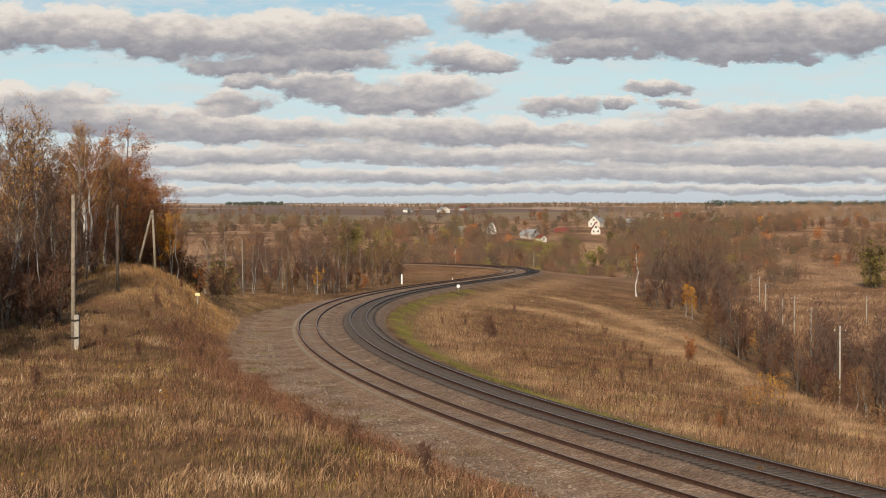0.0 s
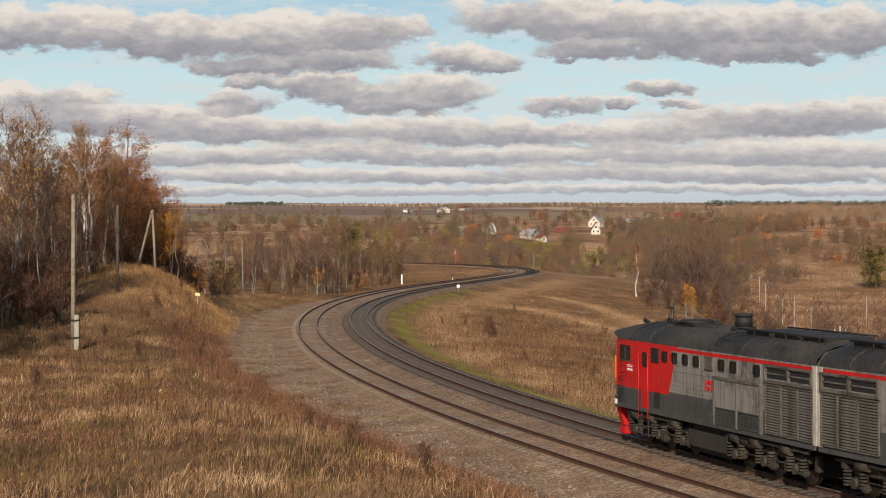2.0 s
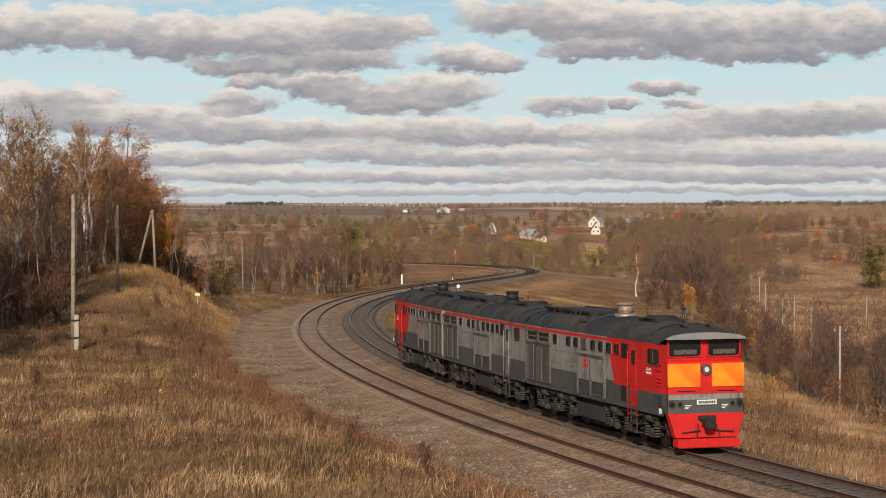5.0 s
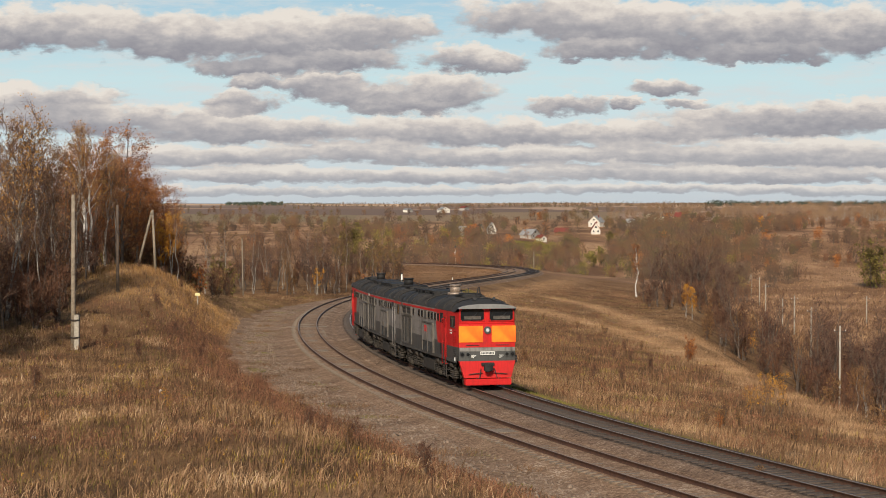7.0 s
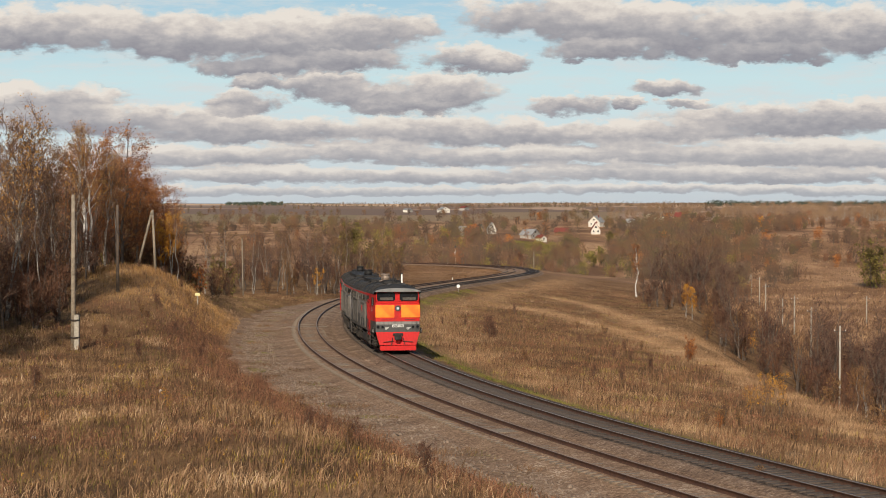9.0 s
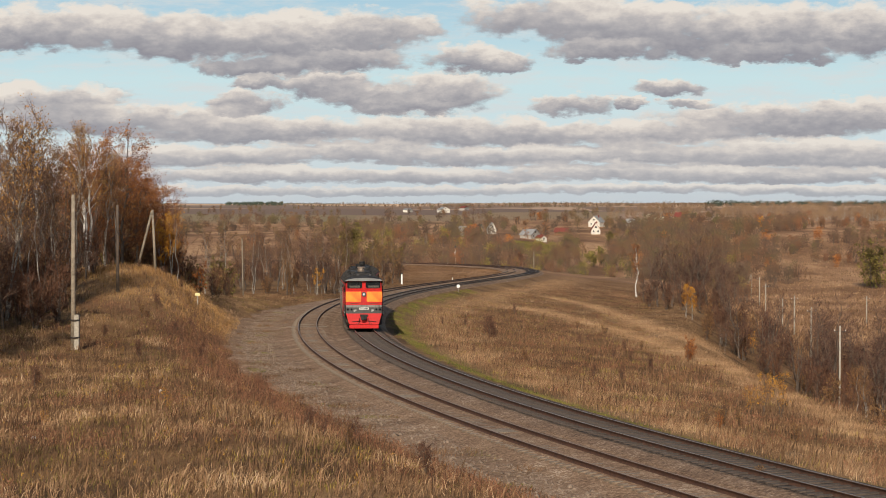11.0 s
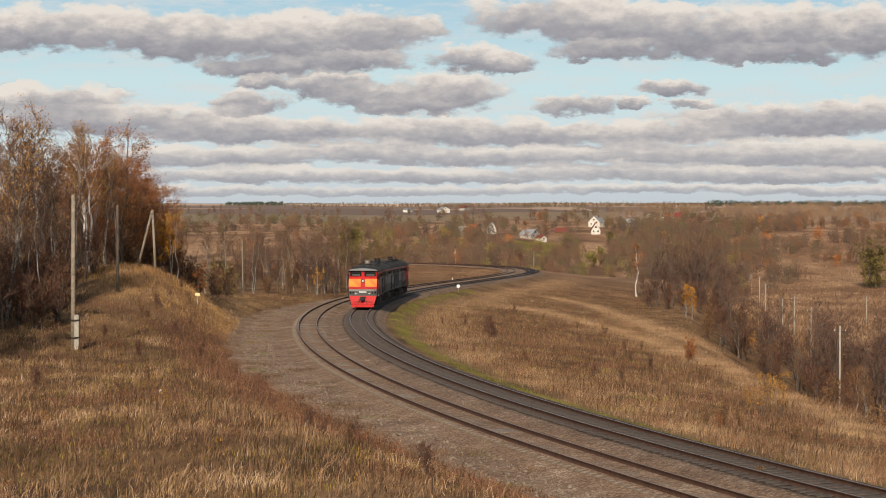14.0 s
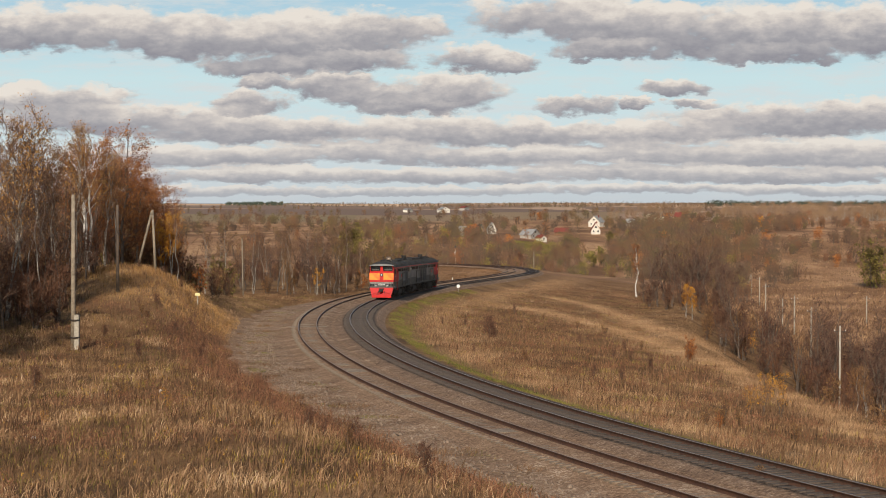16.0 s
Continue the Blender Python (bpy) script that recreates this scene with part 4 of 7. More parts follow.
def cab_front(thing):
    """Red face with two windscreens, orange plates, lamps, skirt and coupler."""
    X = HALF
    bm = bmesh.new()

    def slab(rows, mat=0):
        vs = [[bm.verts.new(p) for p in r] for r in rows]
        for a, b in zip(vs[:-1], vs[1:]):
            for i in range(len(a) - 1):
                f = bm.faces.new((a[i], a[i + 1], b[i + 1], b[i]))
                f.material_index = mat
    w = WIDE - 0.10
    slab([[(X + 0.08, -w, SILL), (X + 0.13, -1.0, SILL), (X + 0.13, 1.0, SILL), (X + 0.08, w, SILL)], [(X + 0.08, -w, 2.08), (X + 0.13, -1.0, 2.08), (X + 0.13, 1.0, 2.08), (X + 0.08, w, 2.08)]], 1)
    slab([[(X + 0.08, -w, 2.08), (X + 0.13, -1.0, 2.08), (X + 0.13, 1.0, 2.08), (X + 0.08, w, 2.08)], [(X + 0.06, -w, 3.26), (X + 0.11, -1.0, 3.26), (X + 0.11, 1.0, 3.26), (X + 0.06, w, 3.26)]])
    slab([[(X + 0.06, -w, 3.26), (X + 0.11, -1.0, 3.26), (X + 0.11, 1.0, 3.26), (X + 0.06, w, 3.26)], [(X - 0.10, -w, 3.32), (X - 0.06, -1.0, 3.32), (X - 0.06, 1.0, 3.32), (X - 0.10, w, 3.32)]])
    slab([[(X - 0.10, -w, 3.32), (X - 0.06, -1.0, 3.32), (X - 0.06, 1.0, 3.32), (X - 0.10, w, 3.32)], [(X - 0.06, -w + 0.04, 4.08), (X - 0.02, -0.95, 4.2), (X - 0.02, 0.95, 4.2), (X - 0.06, w - 0.04, 4.08)]])
    bmesh.ops.recalc_face_normals(bm, faces=bm.faces)
    front = part("cab_front", bm, [m_red, m_dark], thing, "red cab face")
    for s in (-1, 1):
        bm = bmesh.new()
        box(bm, -0.03, 0.03, -0.61, 0.61, -0.30, 0.30, 0.07)
        ob = part("windscreen", bm, m_glass, thing, "dark sloping windscreen")
        ob.matrix_basis = pose(X - 0.03, s * 0.76, 3.74, 0, 3.0, 0)
        bm = bmesh.new()
        for a, b, c, d in ((-0.66, 0.66, 0.29, 0.35), (-0.66, 0.66, -0.35, -0.29), (-0.66, -0.6, -0.35, 0.35), (0.6, 0.66, -0.35, 0.35)):
            box(bm, -0.02, 0.045, a, b, c, d, 0.012)
        part("screen_frame", bm, m_red, ob)
        # pale reflection low on the glass, imitated by a panel in the louvre colour
        bm = bmesh.new()
        box(bm, 0.022, 0.034, -0.42, 0.46, -0.25, -0.06, 0.004)
        part("pale_reflection", bm, m_louvre, ob, "pale reflection drawn as a panel on the glass")
        bm = bmesh.new()
        rod(bm, (0.06, -0.1, -0.3), (0.06, 0.25, 0.12), 0.012)
        part("wiper", bm, m_black, ob, "black wiper")
        bm = bmesh.new()
        box(bm, -0.025, 0.025, -0.63, 0.63, -0.42, 0.42, 0.012)
        ob = part("reflective_plate", bm, m_orange, thing, "bright orange reflective plate")
        ob.matrix_basis = pose(X + 0.135, s * 0.86, 2.76, 0, -1.2, 0)
        # buffer lamps
        for k in (0, 1):
            bm = bmesh.new()
            rod(bm, (0, 0, 0), (0.07, 0, 0), 0.12, 0.12, 14)
            ob = part("buffer_lamp", bm, m_black if k == 0 else m_dark, thing, "small round lamp")
            ob.matrix_basis = pose(X + 0.09 + 0.02 * k, s * (1.32 - 0.3 * k), 1.72, 0, 0, 0)
            bm = bmesh.new()
            rod(bm, (0.07, 0, 0), (0.085, 0, 0), 0.085, 0.08, 14)
            part("lens", bm, m_glass, ob)
    bm = bmesh.new()
    rod(bm, (X + 0.08, 0, 2.96), (X + 0.22, 0, 2.96), 0.19, 0.19, 20)
    lamp = part("headlight", bm, m_dark, thing, "large round headlight")
    bm = bmesh.new()
    rod(bm, (X + 0.215, 0, 2.96), (X + 0.235, 0, 2.96), 0.10, 0.08, 20)
    part("lens", bm, m_lens, lamp, "clear lens")
    # grey band, plate and trim
    bm = bmesh.new()
    box(bm, X + 0.10, X + 0.145, -1.45, 1.45, 1.88, 2.07, 0.006)
    part("trim_band", bm, m_grey, thing, "light grey band")
    bm = bmesh.new()
    box(bm, X + 0.18, X + 0.215, -0.38, 0.38, 1.70, 1.87, 0.006)
    plate = part("number_plate", bm, m_white, thing, "white plate with dark marks")
    for k in range(9):
        bm = bmesh.new()
        box(bm, X + 0.21, X + 0.225, -0.33 + 0.075 * k, -0.33 + 0.075 * k + 0.05, 1.735, 1.835)
        part("mark", bm, m_black, plate)
    for s in (-1, 1):
        bm = bmesh.new()
        for k in range(3):
            box(bm, X + 0.165, X + 0.18, s * 0.72 - 0.13, s * 0.72 + 0.13 - 0.06 * k, 1.66 - 0.055 * k, 1.685 - 0.055 * k)
        part("stencil", bm, m_white, thing)
        bm = bmesh.new()
        box(bm, X + 0.13, X + 0.18, s * 0.78 - 0.34, s * 0.78 + 0.34, 2.18, 2.21, 0.006)
        part("step_slot", bm, m_black, thing)
    # skirt
    bm = bmesh.new()
    for x, pts in ((X + 0.10, ((-1.47, 1.38), (1.47, 1.38), (1.22, 0.52), (-1.22, 0.52))),):
        a = [bm.verts.new((x + (0.05 if z > 1 else 0.12), y, z)) for y, z in pts]
        b = [bm.verts.new((x - 0.25, y, z)) for y, z in pts]
        bm.faces.new(a)
        bm.faces.new(b[::-1])
        for i in range(4):
            bm.faces.new((a[i], b[i], b[(i + 1) % 4], a[(i + 1) % 4]))
    bmesh.ops.recalc_face_normals(bm, faces=bm.faces)
    part("front_skirt", bm, m_red, thing, "red tapered front skirt")
    bm = bmesh.new()
    box(bm, X - 0.1, X + 0.42, -1.2, 1.2, 0.16, 0.48, 0.03)
    part("rail_guard", bm, m_red, thing, "red rail guard close over the rails")
    for s in (-1, 1):
        bm = bmesh.new()
        box(bm, X + 0.12, X + 0.175, s * 0.72 - 0.1, s * 0.72 + 0.1, 0.96, 1.08, 0.01)
        part("skirt_slot", bm, m_black, thing)
        bm = bmesh.new()
        pts = [Vector((X + 0.2, s * 0.35, 1.0)), Vector((X + 0.33, s * 0.42, 0.7)), Vector((X + 0.3, s * 0.5, 0.35)), Vector((X + 0.36, s * 0.62, 0.55))]
        for a, b in zip(pts[:-1], pts[1:]):
            rod(bm, a, b, 0.025, 0.025, 6)
        part("brake_hose", bm, m_black, thing)
        bm = bmesh.new()
        rod(bm, (X + 0.3, s * 0.3, 0.78), (X + 0.3, s * 1.0, 0.72), 0.022)
        part("uncoupling_lever", bm, m_iron, thing)
    bm = bmesh.new()
    box(bm, X + 0.1, X + 0.62, -0.2, 0.2, 0.88, 1.22, 0.05)
    box(bm, X + 0.55, X + 0.8, -0.28, 0.05, 0.86, 1.26, 0.05)
    box(bm, X + 0.1, X + 0.3, -0.34, 0.34, 1.14, 1.3, 0.03)
    part("coupler", bm, m_soot, thing, "heavy black automatic coupler")
    return front


def bogie():
    """Running gear of three axles, built about its middle."""
    bg = new("bogie")
    bm = bmesh.new()
    for s in (-1, 1):
        box(bm, -2.75, 2.75, s * 1.14 - 0.11, s * 1.14 + 0.11, 0.74, 1.02, 0.05)
        for x in (-2.1, 0, 2.1):
            box(bm, x - 0.2, x + 0.2, s * 1.14 - 0.14, s * 1.14 + 0.16, 0.36, 0.70, 0.06)
            box(bm, x - 0.34, x + 0.34, s * 1.1 - 0.07, s * 1.1 + 0.07, 0.62, 0.78, 0.03)
        for x in (-2.9, 2.9):
            box(bm, x - 0.12, x + 0.12, s * 1.0 - 0.1, s * 1.0 + 0.1, 0.5, 1.05, 0.03)
        for x in (-1.05, 1.05):
            box(bm, x - 0.28, x + 0.28, s * 1.22 - 0.12, s * 1.22 + 0.1, 0.92, 1.3, 0.04)
    box(bm, -0.4, 0.4, -1.0, 1.0, 0.75, 1.25, 0.05)
    part("bogie_frame", bm, m_gear, bg)
    for x in (-2.1, 0, 2.1):
        bm = bmesh.new()
        box(bm, x - 0.2, x + 0.85 if x < 2 else x + 0.5, -0.62, 0.62, 0.2, 0.92, 0.08)
        part("traction_motor", bm, m_soot, bg)
    r = random.Random(44)
    for s in (-1, 1):
        for x in (-2.62, -1.55, -0.55, 0.55, 1.55, 2.62):
            bm = bmesh.new()
            w, h, z = r.uniform(0.2, 0.36), r.uniform(0.2, 0.4), r.uniform(0.3, 0.95)
            box(bm, x - w / 2, x + w / 2, s * 1.34 - 0.13, s * 1.34 + 0.13, z, z + h, 0.05)
            rod(bm, (x, s * 1.3, z + h), (x + 0.1, s * 1.28, 1.3), 0.035, 0.035, 6)
            part("brake_gear", bm, m_gear, bg)
        for x in (-1.6, 0.5, 2.0):
            bm = bmesh.new()
            rod(bm, (x - 0.3, s * 1.42, 1.06), (x + 0.34, s * 1.42, 1.1), 0.16, 0.15, 12)
            part("damper", bm, m_gear, bg)
    for s in (-1, 1):
        for x in (-2.1, 0, 2.1):
            for k in (-1, 1):
                bm = bmesh.new()
                for i in range(5):
                    rod(bm, (x + k * 0.43, s * 1.34, 0.42 + 0.1 * i), (x + k * 0.43, s * 1.34, 0.48 + 0.1 * i), 0.165, 0.14, 10)
                part("spring", bm, m_gear, bg)
            bm = bmesh.new()
            rod(bm, (x, s * 1.28, 0.525), (x, s * 1.46, 0.525), 0.2, 0.16, 14)
            part("axle_box_cap", bm, m_gear, bg)
        for x in (-1.05, 1.05):
            bm = bmesh.new()
            rod(bm, (x - 0.26, s * 1.26, 1.12), (x + 0.3, s * 1.26, 1.12), 0.12, 0.12, 10)
            rod(bm, (x + 0.3, s * 1.26, 1.12), (x + 0.6, s * 1.24, 0.98), 0.03, 0.03, 6)
            part("brake_cylinder", bm, m_gear, bg)
            bm = bmesh.new()
            box(bm, x - 0.08, x + 0.08, s * 0.8 - 0.06, s * 0.8 + 0.06, 0.3, 0.95, 0.03)
            part("brake_shoe", bm, m_soot, bg)
        bm = bmesh.new()
        rod(bm, (-2.6, s * 1.33, 0.62), (2.6, s * 1.33, 0.62), 0.025, 0.025, 6)
        part("brake_rod", bm, m_gear, bg)
    wheels = []
    for x in (-2.1, 0, 2.1):
        ws = new("wheelset")
        ws.parent = bg
        ws.location = (x, 0, 0.525)
        bm = bmesh.new()
        rod(bm, (0, -1.2, 0), (0, 1.2, 0), 0.09, 0.09, 10)
        part("axle", bm, m_soot, ws)
        for s in (-1, 1):
            bm = bmesh.new()
            rod(bm, (0, s * 0.73, 0), (0, s * 0.87, 0), 0.525, 0.525, 28)
            rod(bm, (0, s * 0.70, 0), (0, s * 0.73, 0), 0.555, 0.555, 28)
            for k in range(5):
                a = k * 1.2566
                rod(bm, (math.cos(a) * 0.3, s * 0.86, math.sin(a) * 0.3), (math.cos(a) * 0.3, s * 0.885, math.sin(a) * 0.3), 0.07, 0.07, 8)
            part("wheel", bm, m_wheel, ws)
        wheels.append(ws)
    return bg, wheels


def louvres(bm, x0, x1, side, z0, z1, count, out=0.05):
    """A framed bank of slats."""
    for a, b, c, d in ((x0, x1, z1 - 0.05, z1), (x0, x1, z0, z0 + 0.05), (x0, x0 + 0.05, z0, z1), (x1 - 0.05, x1, z0, z1)):
        quad_panel(bm, a, b, side, c, d, out)


def slats(parent, x0, x1, side, z0, z1, count, material, out=0.05):
    """The slats of a louvre, alike, one above the other, tilted outward."""
    bm = bmesh.new()
    t = 0.032
    y0 = side * (WIDE + 0.003)
    ends = []
    for x in (x0 + 0.045, x1 - 0.045):
        ends.append([bm.verts.new(p) for p in ((x, y0, t), (x, y0, t - 0.02), (x, y0 + side * (out - 0.012), -t), (x, y0 + side * (out - 0.012), -t + 0.02))])
    a, b = ends
    for q in ((0, 1, 2, 3),):
        bm.faces.new([a[i] for i in q])
        bm.faces.new([b[i] for i in q[::-1]])
    for i in range(4):
        bm.faces.new((a[i], b[i], b[(i + 1) % 4], a[(i + 1) % 4]))
    bmesh.ops.recalc_face_normals(bm, faces=bm.faces)
    me = bpy.data.meshes.new("slat")
    bm.to_mesh(me)
    bm.free()
    me.materials.append(material)
    for i in range(count):
        ob = new("slat", me)
        ob.parent = parent
        ob.location.z = z0 + 0.06 + (z1 - z0 - 0.12) * (i + 0.5) / count


def section(cab, label):
    thing = new("diesel_locomotive")
    tagged(thing, label, "locomotive", "sections of one locomotive")
    part("body", body_shell(cab), [m_red, m_grey, m_dark], thing)
    part("roof", roof_shell(cab), [m_roof, m_visor], thing, "rounded sooty grey roof")
    # side sill, ribs
    for s in (-1, 1):
        bm = bmesh.new()
        quad_panel(bm, along(15.9), along(0.15), s, SILL - 0.1, SILL + 0.05, 0.05, 0.01)
        part("side_sill", bm, m_dark, thing)
        box_from, box_to = (8.95, 12.35) if s > 0 else (6.0, 9.0)
        for z in (2.32, 2.47, 2.62):
            bm = bmesh.new()
            quad_panel(bm, along(8.8 if s > 0 else 12.4), along(5.35 if s > 0 else 9.1), s, z, z + 0.025, 0.012, 0)
            part("body_rib", bm, m_grey, thing)
        for z in (1.55, 1.66, 1.77, 1.88, 1.98):
            bm = bmesh.new()
            quad_panel(bm, along(8.8), along(0.3), s, z, z + 0.022, 0.012, 0)
            part("body_rib", bm, m_dark, thing)
        for z in (2.35, 2.48, 2.61, 2.9, 3.12):
            bm = bmesh.new()
            quad_panel(bm, along(2.7), along(0.35), s, z, z + 0.022, 0.012, 0)
            part("body_rib", bm, m_red if cab else m_grey, thing)
        bm = bmesh.new()
        quad_panel(bm, along(12.4), along(5.6), s, 2.98, 3.01, 0.018, 0)
        part("rub_rail", bm, m_grey, thing)
        # small windows in a row
        for d, w in ((4.75, 0.5), (5.6, 0.5), (6.5, 0.48), (7.4, 0.48), (9.4, 0.5), (10.3, 0.5), (12.0, 0.48)):
            bm = bmesh.new()
            quad_panel(bm, along(d + w / 2), along(d - w / 2), s, 3.24, 3.64, 0.008, 0.06)
            win = part("side_window", bm, m_glass, thing, "small dark window with rounded corners")
            bm = bmesh.new()
            for a, b, c, e in ((d + w / 2 + 0.04, d - w / 2 - 0.04, 3.62, 3.68), (d + w / 2 + 0.04, d - w / 2 - 0.04, 3.20, 3.26), (d + w / 2 + 0.04, d + w / 2 - 0.01, 3.22, 3.66), (d - w / 2 + 0.01, d - w / 2 - 0.04, 3.22, 3.66)):
                quad_panel(bm, along(a), along(b), s, c, e, 0.016, 0.006)
            part("window_rim", bm, m_red if cab and d < 5.6 else m_grey, win)
        bm = bmesh.new()
        louvres(bm, along(8.75), along(8.1), s, 3.2, 3.68, 6)
        slats(part("vent_louvre", bm, m_louvre, thing), along(8.75), along(8.1), s, 3.2, 3.68, 6, m_louvre)
        # raised filter box with dark lower doors
        bm = bmesh.new()
        quad_panel(bm, along(box_to), along(box_from), s, 2.0, 2.98, 0.09, 0.02)
        part("filter_box", bm, m_grey, thing, "raised light grey side panel")
        bm = bmesh.new()
        louvres(bm, along(box_to), along(box_from), s, SILL + 0.06, 2.02, 7, 0.08)
        slats(part("lower_louvre", bm, m_dark, thing), along(box_to), along(box_from), s, SILL + 0.06, 2.02, 7, m_dark, 0.08)
        for d in (box_from, (box_from + box_to) / 2, box_to):
            bm = bmesh.new()
            quad_panel(bm, along(d + 0.05), along(d - 0.05), s, SILL + 0.02, 3.04, 0.11, 0.012)
            part("panel_post", bm, m_louvre, thing)
        bm = bmesh.new()
        quad_panel(bm, along(box_to + 0.06), along(box_from - 0.06), s, 2.95, 3.05, 0.12, 0.012)
        part("box_lintel", bm, m_louvre, thing)
        bm = bmesh.new()
        louvres(bm, along(4.2), along(3.55), s, 3.18, 3.7, 6)
        slats(part("vent_louvre", bm, m_soot, thing, "sooty slatted vent"), along(4.2), along(3.55), s, 3.18, 3.7, 7, m_soot)
        # radiator shutters
        for a, b in ((12.62, 13.72), (13.72, 14.82), (14.82, 15.78)):
            bm = bmesh.new()
            louvres(bm, along(b), along(a), s, SILL + 0.1, 3.08, 17, 0.06)
            slats(part("radiator_shutter", bm, m_louvre, thing, "grimy slatted radiator shutter"), along(b), along(a), s, SILL + 0.1, 3.08, 17, m_louvre, 0.06)
        bm = bmesh.new()
        quad_panel(bm, along(15.8), along(12.6), s, 3.62, 3.70, 0.09, 0.01)
        quad_panel(bm, along(15.8), along(12.6), s, 3.12, 3.22, 0.09, 0.01)
        for d in (12.65, 14.2, 15.72):
            quad_panel(bm, along(d + 0.06), along(d - 0.06), s, 3.12, 3.7, 0.09, 0.01)
        part("intake_frame", bm, m_louvre, thing)
        for a, b in ((12.72, 14.12), (14.28, 15.65)):
            bm = bmesh.new()
            quad_panel(bm, along(b), along(a), s, 3.26, 3.58, 0.012, 0.01)
            intake = part("air_intake", bm, m_black, thing, "dark slot")
            bm = bmesh.new()
            quad_panel(bm, along(b), along(a), s, 3.4, 3.45, 0.05, 0.0)
            part("slat", bm, m_louvre, intake)
        # end strip
        bm = bmesh.new()
        quad_panel(bm, along(15.98), along(15.72), s, SILL + 0.05, 3.86, 0.025, 0.01)
        part("end_strip", bm, m_louvre if cab == 2 else m_strip, thing, "grimy end strip" if cab == 2 else "cream end strip")
        # door with its rails
        dd = 2.95
        bm = bmesh.new()
        quad_panel(bm, along(dd + 0.34), along(dd - 0.34), s, SILL + 0.04, 3.62, 0.012, 0.01)
        door = part("cab_door", bm, m_red if cab else m_grey, thing, "red side door" if cab else "grey side door")
        bm = bmesh.new()
        quad_panel(bm, along(dd + 0.22), along(dd - 0.22), s, 2.95, 3.5, 0.022, 0.05)
        part("door_window", bm, m_glass, door, "dark window")
        for e in (-0.42, 0.42):
            bm = bmesh.new()
            rod(bm, (along(dd + e), s * (WIDE + 0.09), 1.05), (along(dd + e), s * (WIDE + 0.09), 3.45), 0.018, 0.018, 8)
            for z in (1.1, 2.2, 3.4):
                rod(bm, (along(dd + e), s * (WIDE - 0.02), z), (along(dd + e), s * (WIDE + 0.09), z), 0.018, 0.018, 6)
            part("handrail", bm, m_red if cab else m_grey, thing)
        bm = bmesh.new()
        for k in range(3):
            box(bm, along(dd + 0.3), along(dd - 0.3), min(s * 1.3, s * 1.62), max(s * 1.3, s * 1.62), 0.42 + 0.32 * k, 0.45 + 0.32 * k, 0.006)
        for e in (-0.3, 0.3):
            box(bm, along(dd + e) - 0.02, along(dd + e) + 0.02, s * 1.58 - 0.02, s * 1.58 + 0.02, 0.4, 1.3)
        part("ladder", bm, m_iron, thing)
        if cab:
            bm = bmesh.new()
            quad_panel(bm, along(1.55), along(0.6), s, 3.1, 3.66, 0.01, 0.05)
            win = part("cab_window", bm, m_glass, thing, "sliding cab window")
            bm = bmesh.new()
            quad_panel(bm, along(1.1), along(1.05), s, 3.1, 3.66, 0.025, 0.0)
            quad_panel(bm, along(1.6), along(0.55), s, 3.06, 3.11, 0.025, 0.0)
            part("window_bar", bm, m_dark, win)
            bm = bmesh.new()
            quad_panel(bm, along(4.3), along(3.75), s, 1.5, 2.1, 0.014, 0.02)
            part("hatch", bm, m_soot, thing, "dark hatch")
            bm = bmesh.new()
            for k in range(2):
                quad_panel(bm, along(1.75), along(1.25), s, 2.72 + 0.14 * k, 2.80 + 0.14 * k, 0.008, 0.0)
            part("stencil", bm, m_white, thing)
            bm = bmesh.new()
            quad_panel(bm, along(0.42), along(0.1), s, SILL - 0.1, SILL + 0.25, 0.045, 0.0)
            part("number_board", bm, m_soot, thing)
            bm = bmesh.new()
            for k in range(4):
                quad_panel(bm, along(0.38) + 0.07 * k, along(0.38) + 0.07 * k + 0.045, s, SILL - 0.02, SILL + 0.18, 0.055, 0.0)
            part("number_mark", bm, m_white, thing)
        else:
            bm = bmesh.new()
            quad_panel(bm, along(1.75), along(0.95), s, 3.05, 3.66, 0.012, 0.05)
            part("end_window", bm, m_glass, thing, "wide dark window")
        # the railway's badge as red strokes
        if cab:
            bm = bmesh.new()
            shift = 0.0 if s > 0 else -0.35
            for a, b, c, e in ((8.72, 8.62, 2.5, 2.86), (8.56, 8.3, 2.72, 2.86), (8.5, 8.3, 2.52, 2.64), (8.22, 8.12, 2.5, 2.86)):
                quad_panel(bm, along(a + shift), along(b + shift), s, c, e, 0.022 if s > 0 else 0.1, 0.0)
            part("badge", bm, m_red, thing, "red badge strokes")
        # under the floor
        bm = bmesh.new()
        box(bm, along(9.75), along(6.3), s * 0.95 - 0.52, s * 0.95 + 0.52, 0.26, 1.22, 0.2)
        part("fuel_tank", bm, m_tank, thing, "dusty black fuel tank")
        bm = bmesh.new()
        rod(bm, (along(15.2), s * 1.42, 1.14), (along(10.4), s * 1.42, 1.14), 0.07, 0.07, 8)
        rod(bm, (along(5.8), s * 1.42, 1.14), (along(0.9), s * 1.42, 1.14), 0.07, 0.07, 8)
        part("air_pipe", bm, m_gear, thing)
        bm = bmesh.new()
        rod(bm, (along(11.6), s * 1.3, 1.02), (along(10.2), s * 1.3, 1.02), 0.17, 0.17, 12)
        part("air_tank", bm, m_gear, thing)
        bm = bmesh.new()
        box(bm, along(5.4), along(4.7), s * 1.35 - 0.14, s * 1.35 + 0.14, 0.86, 1.2, 0.04)
        part("sand_box", bm, m_gear, thing)
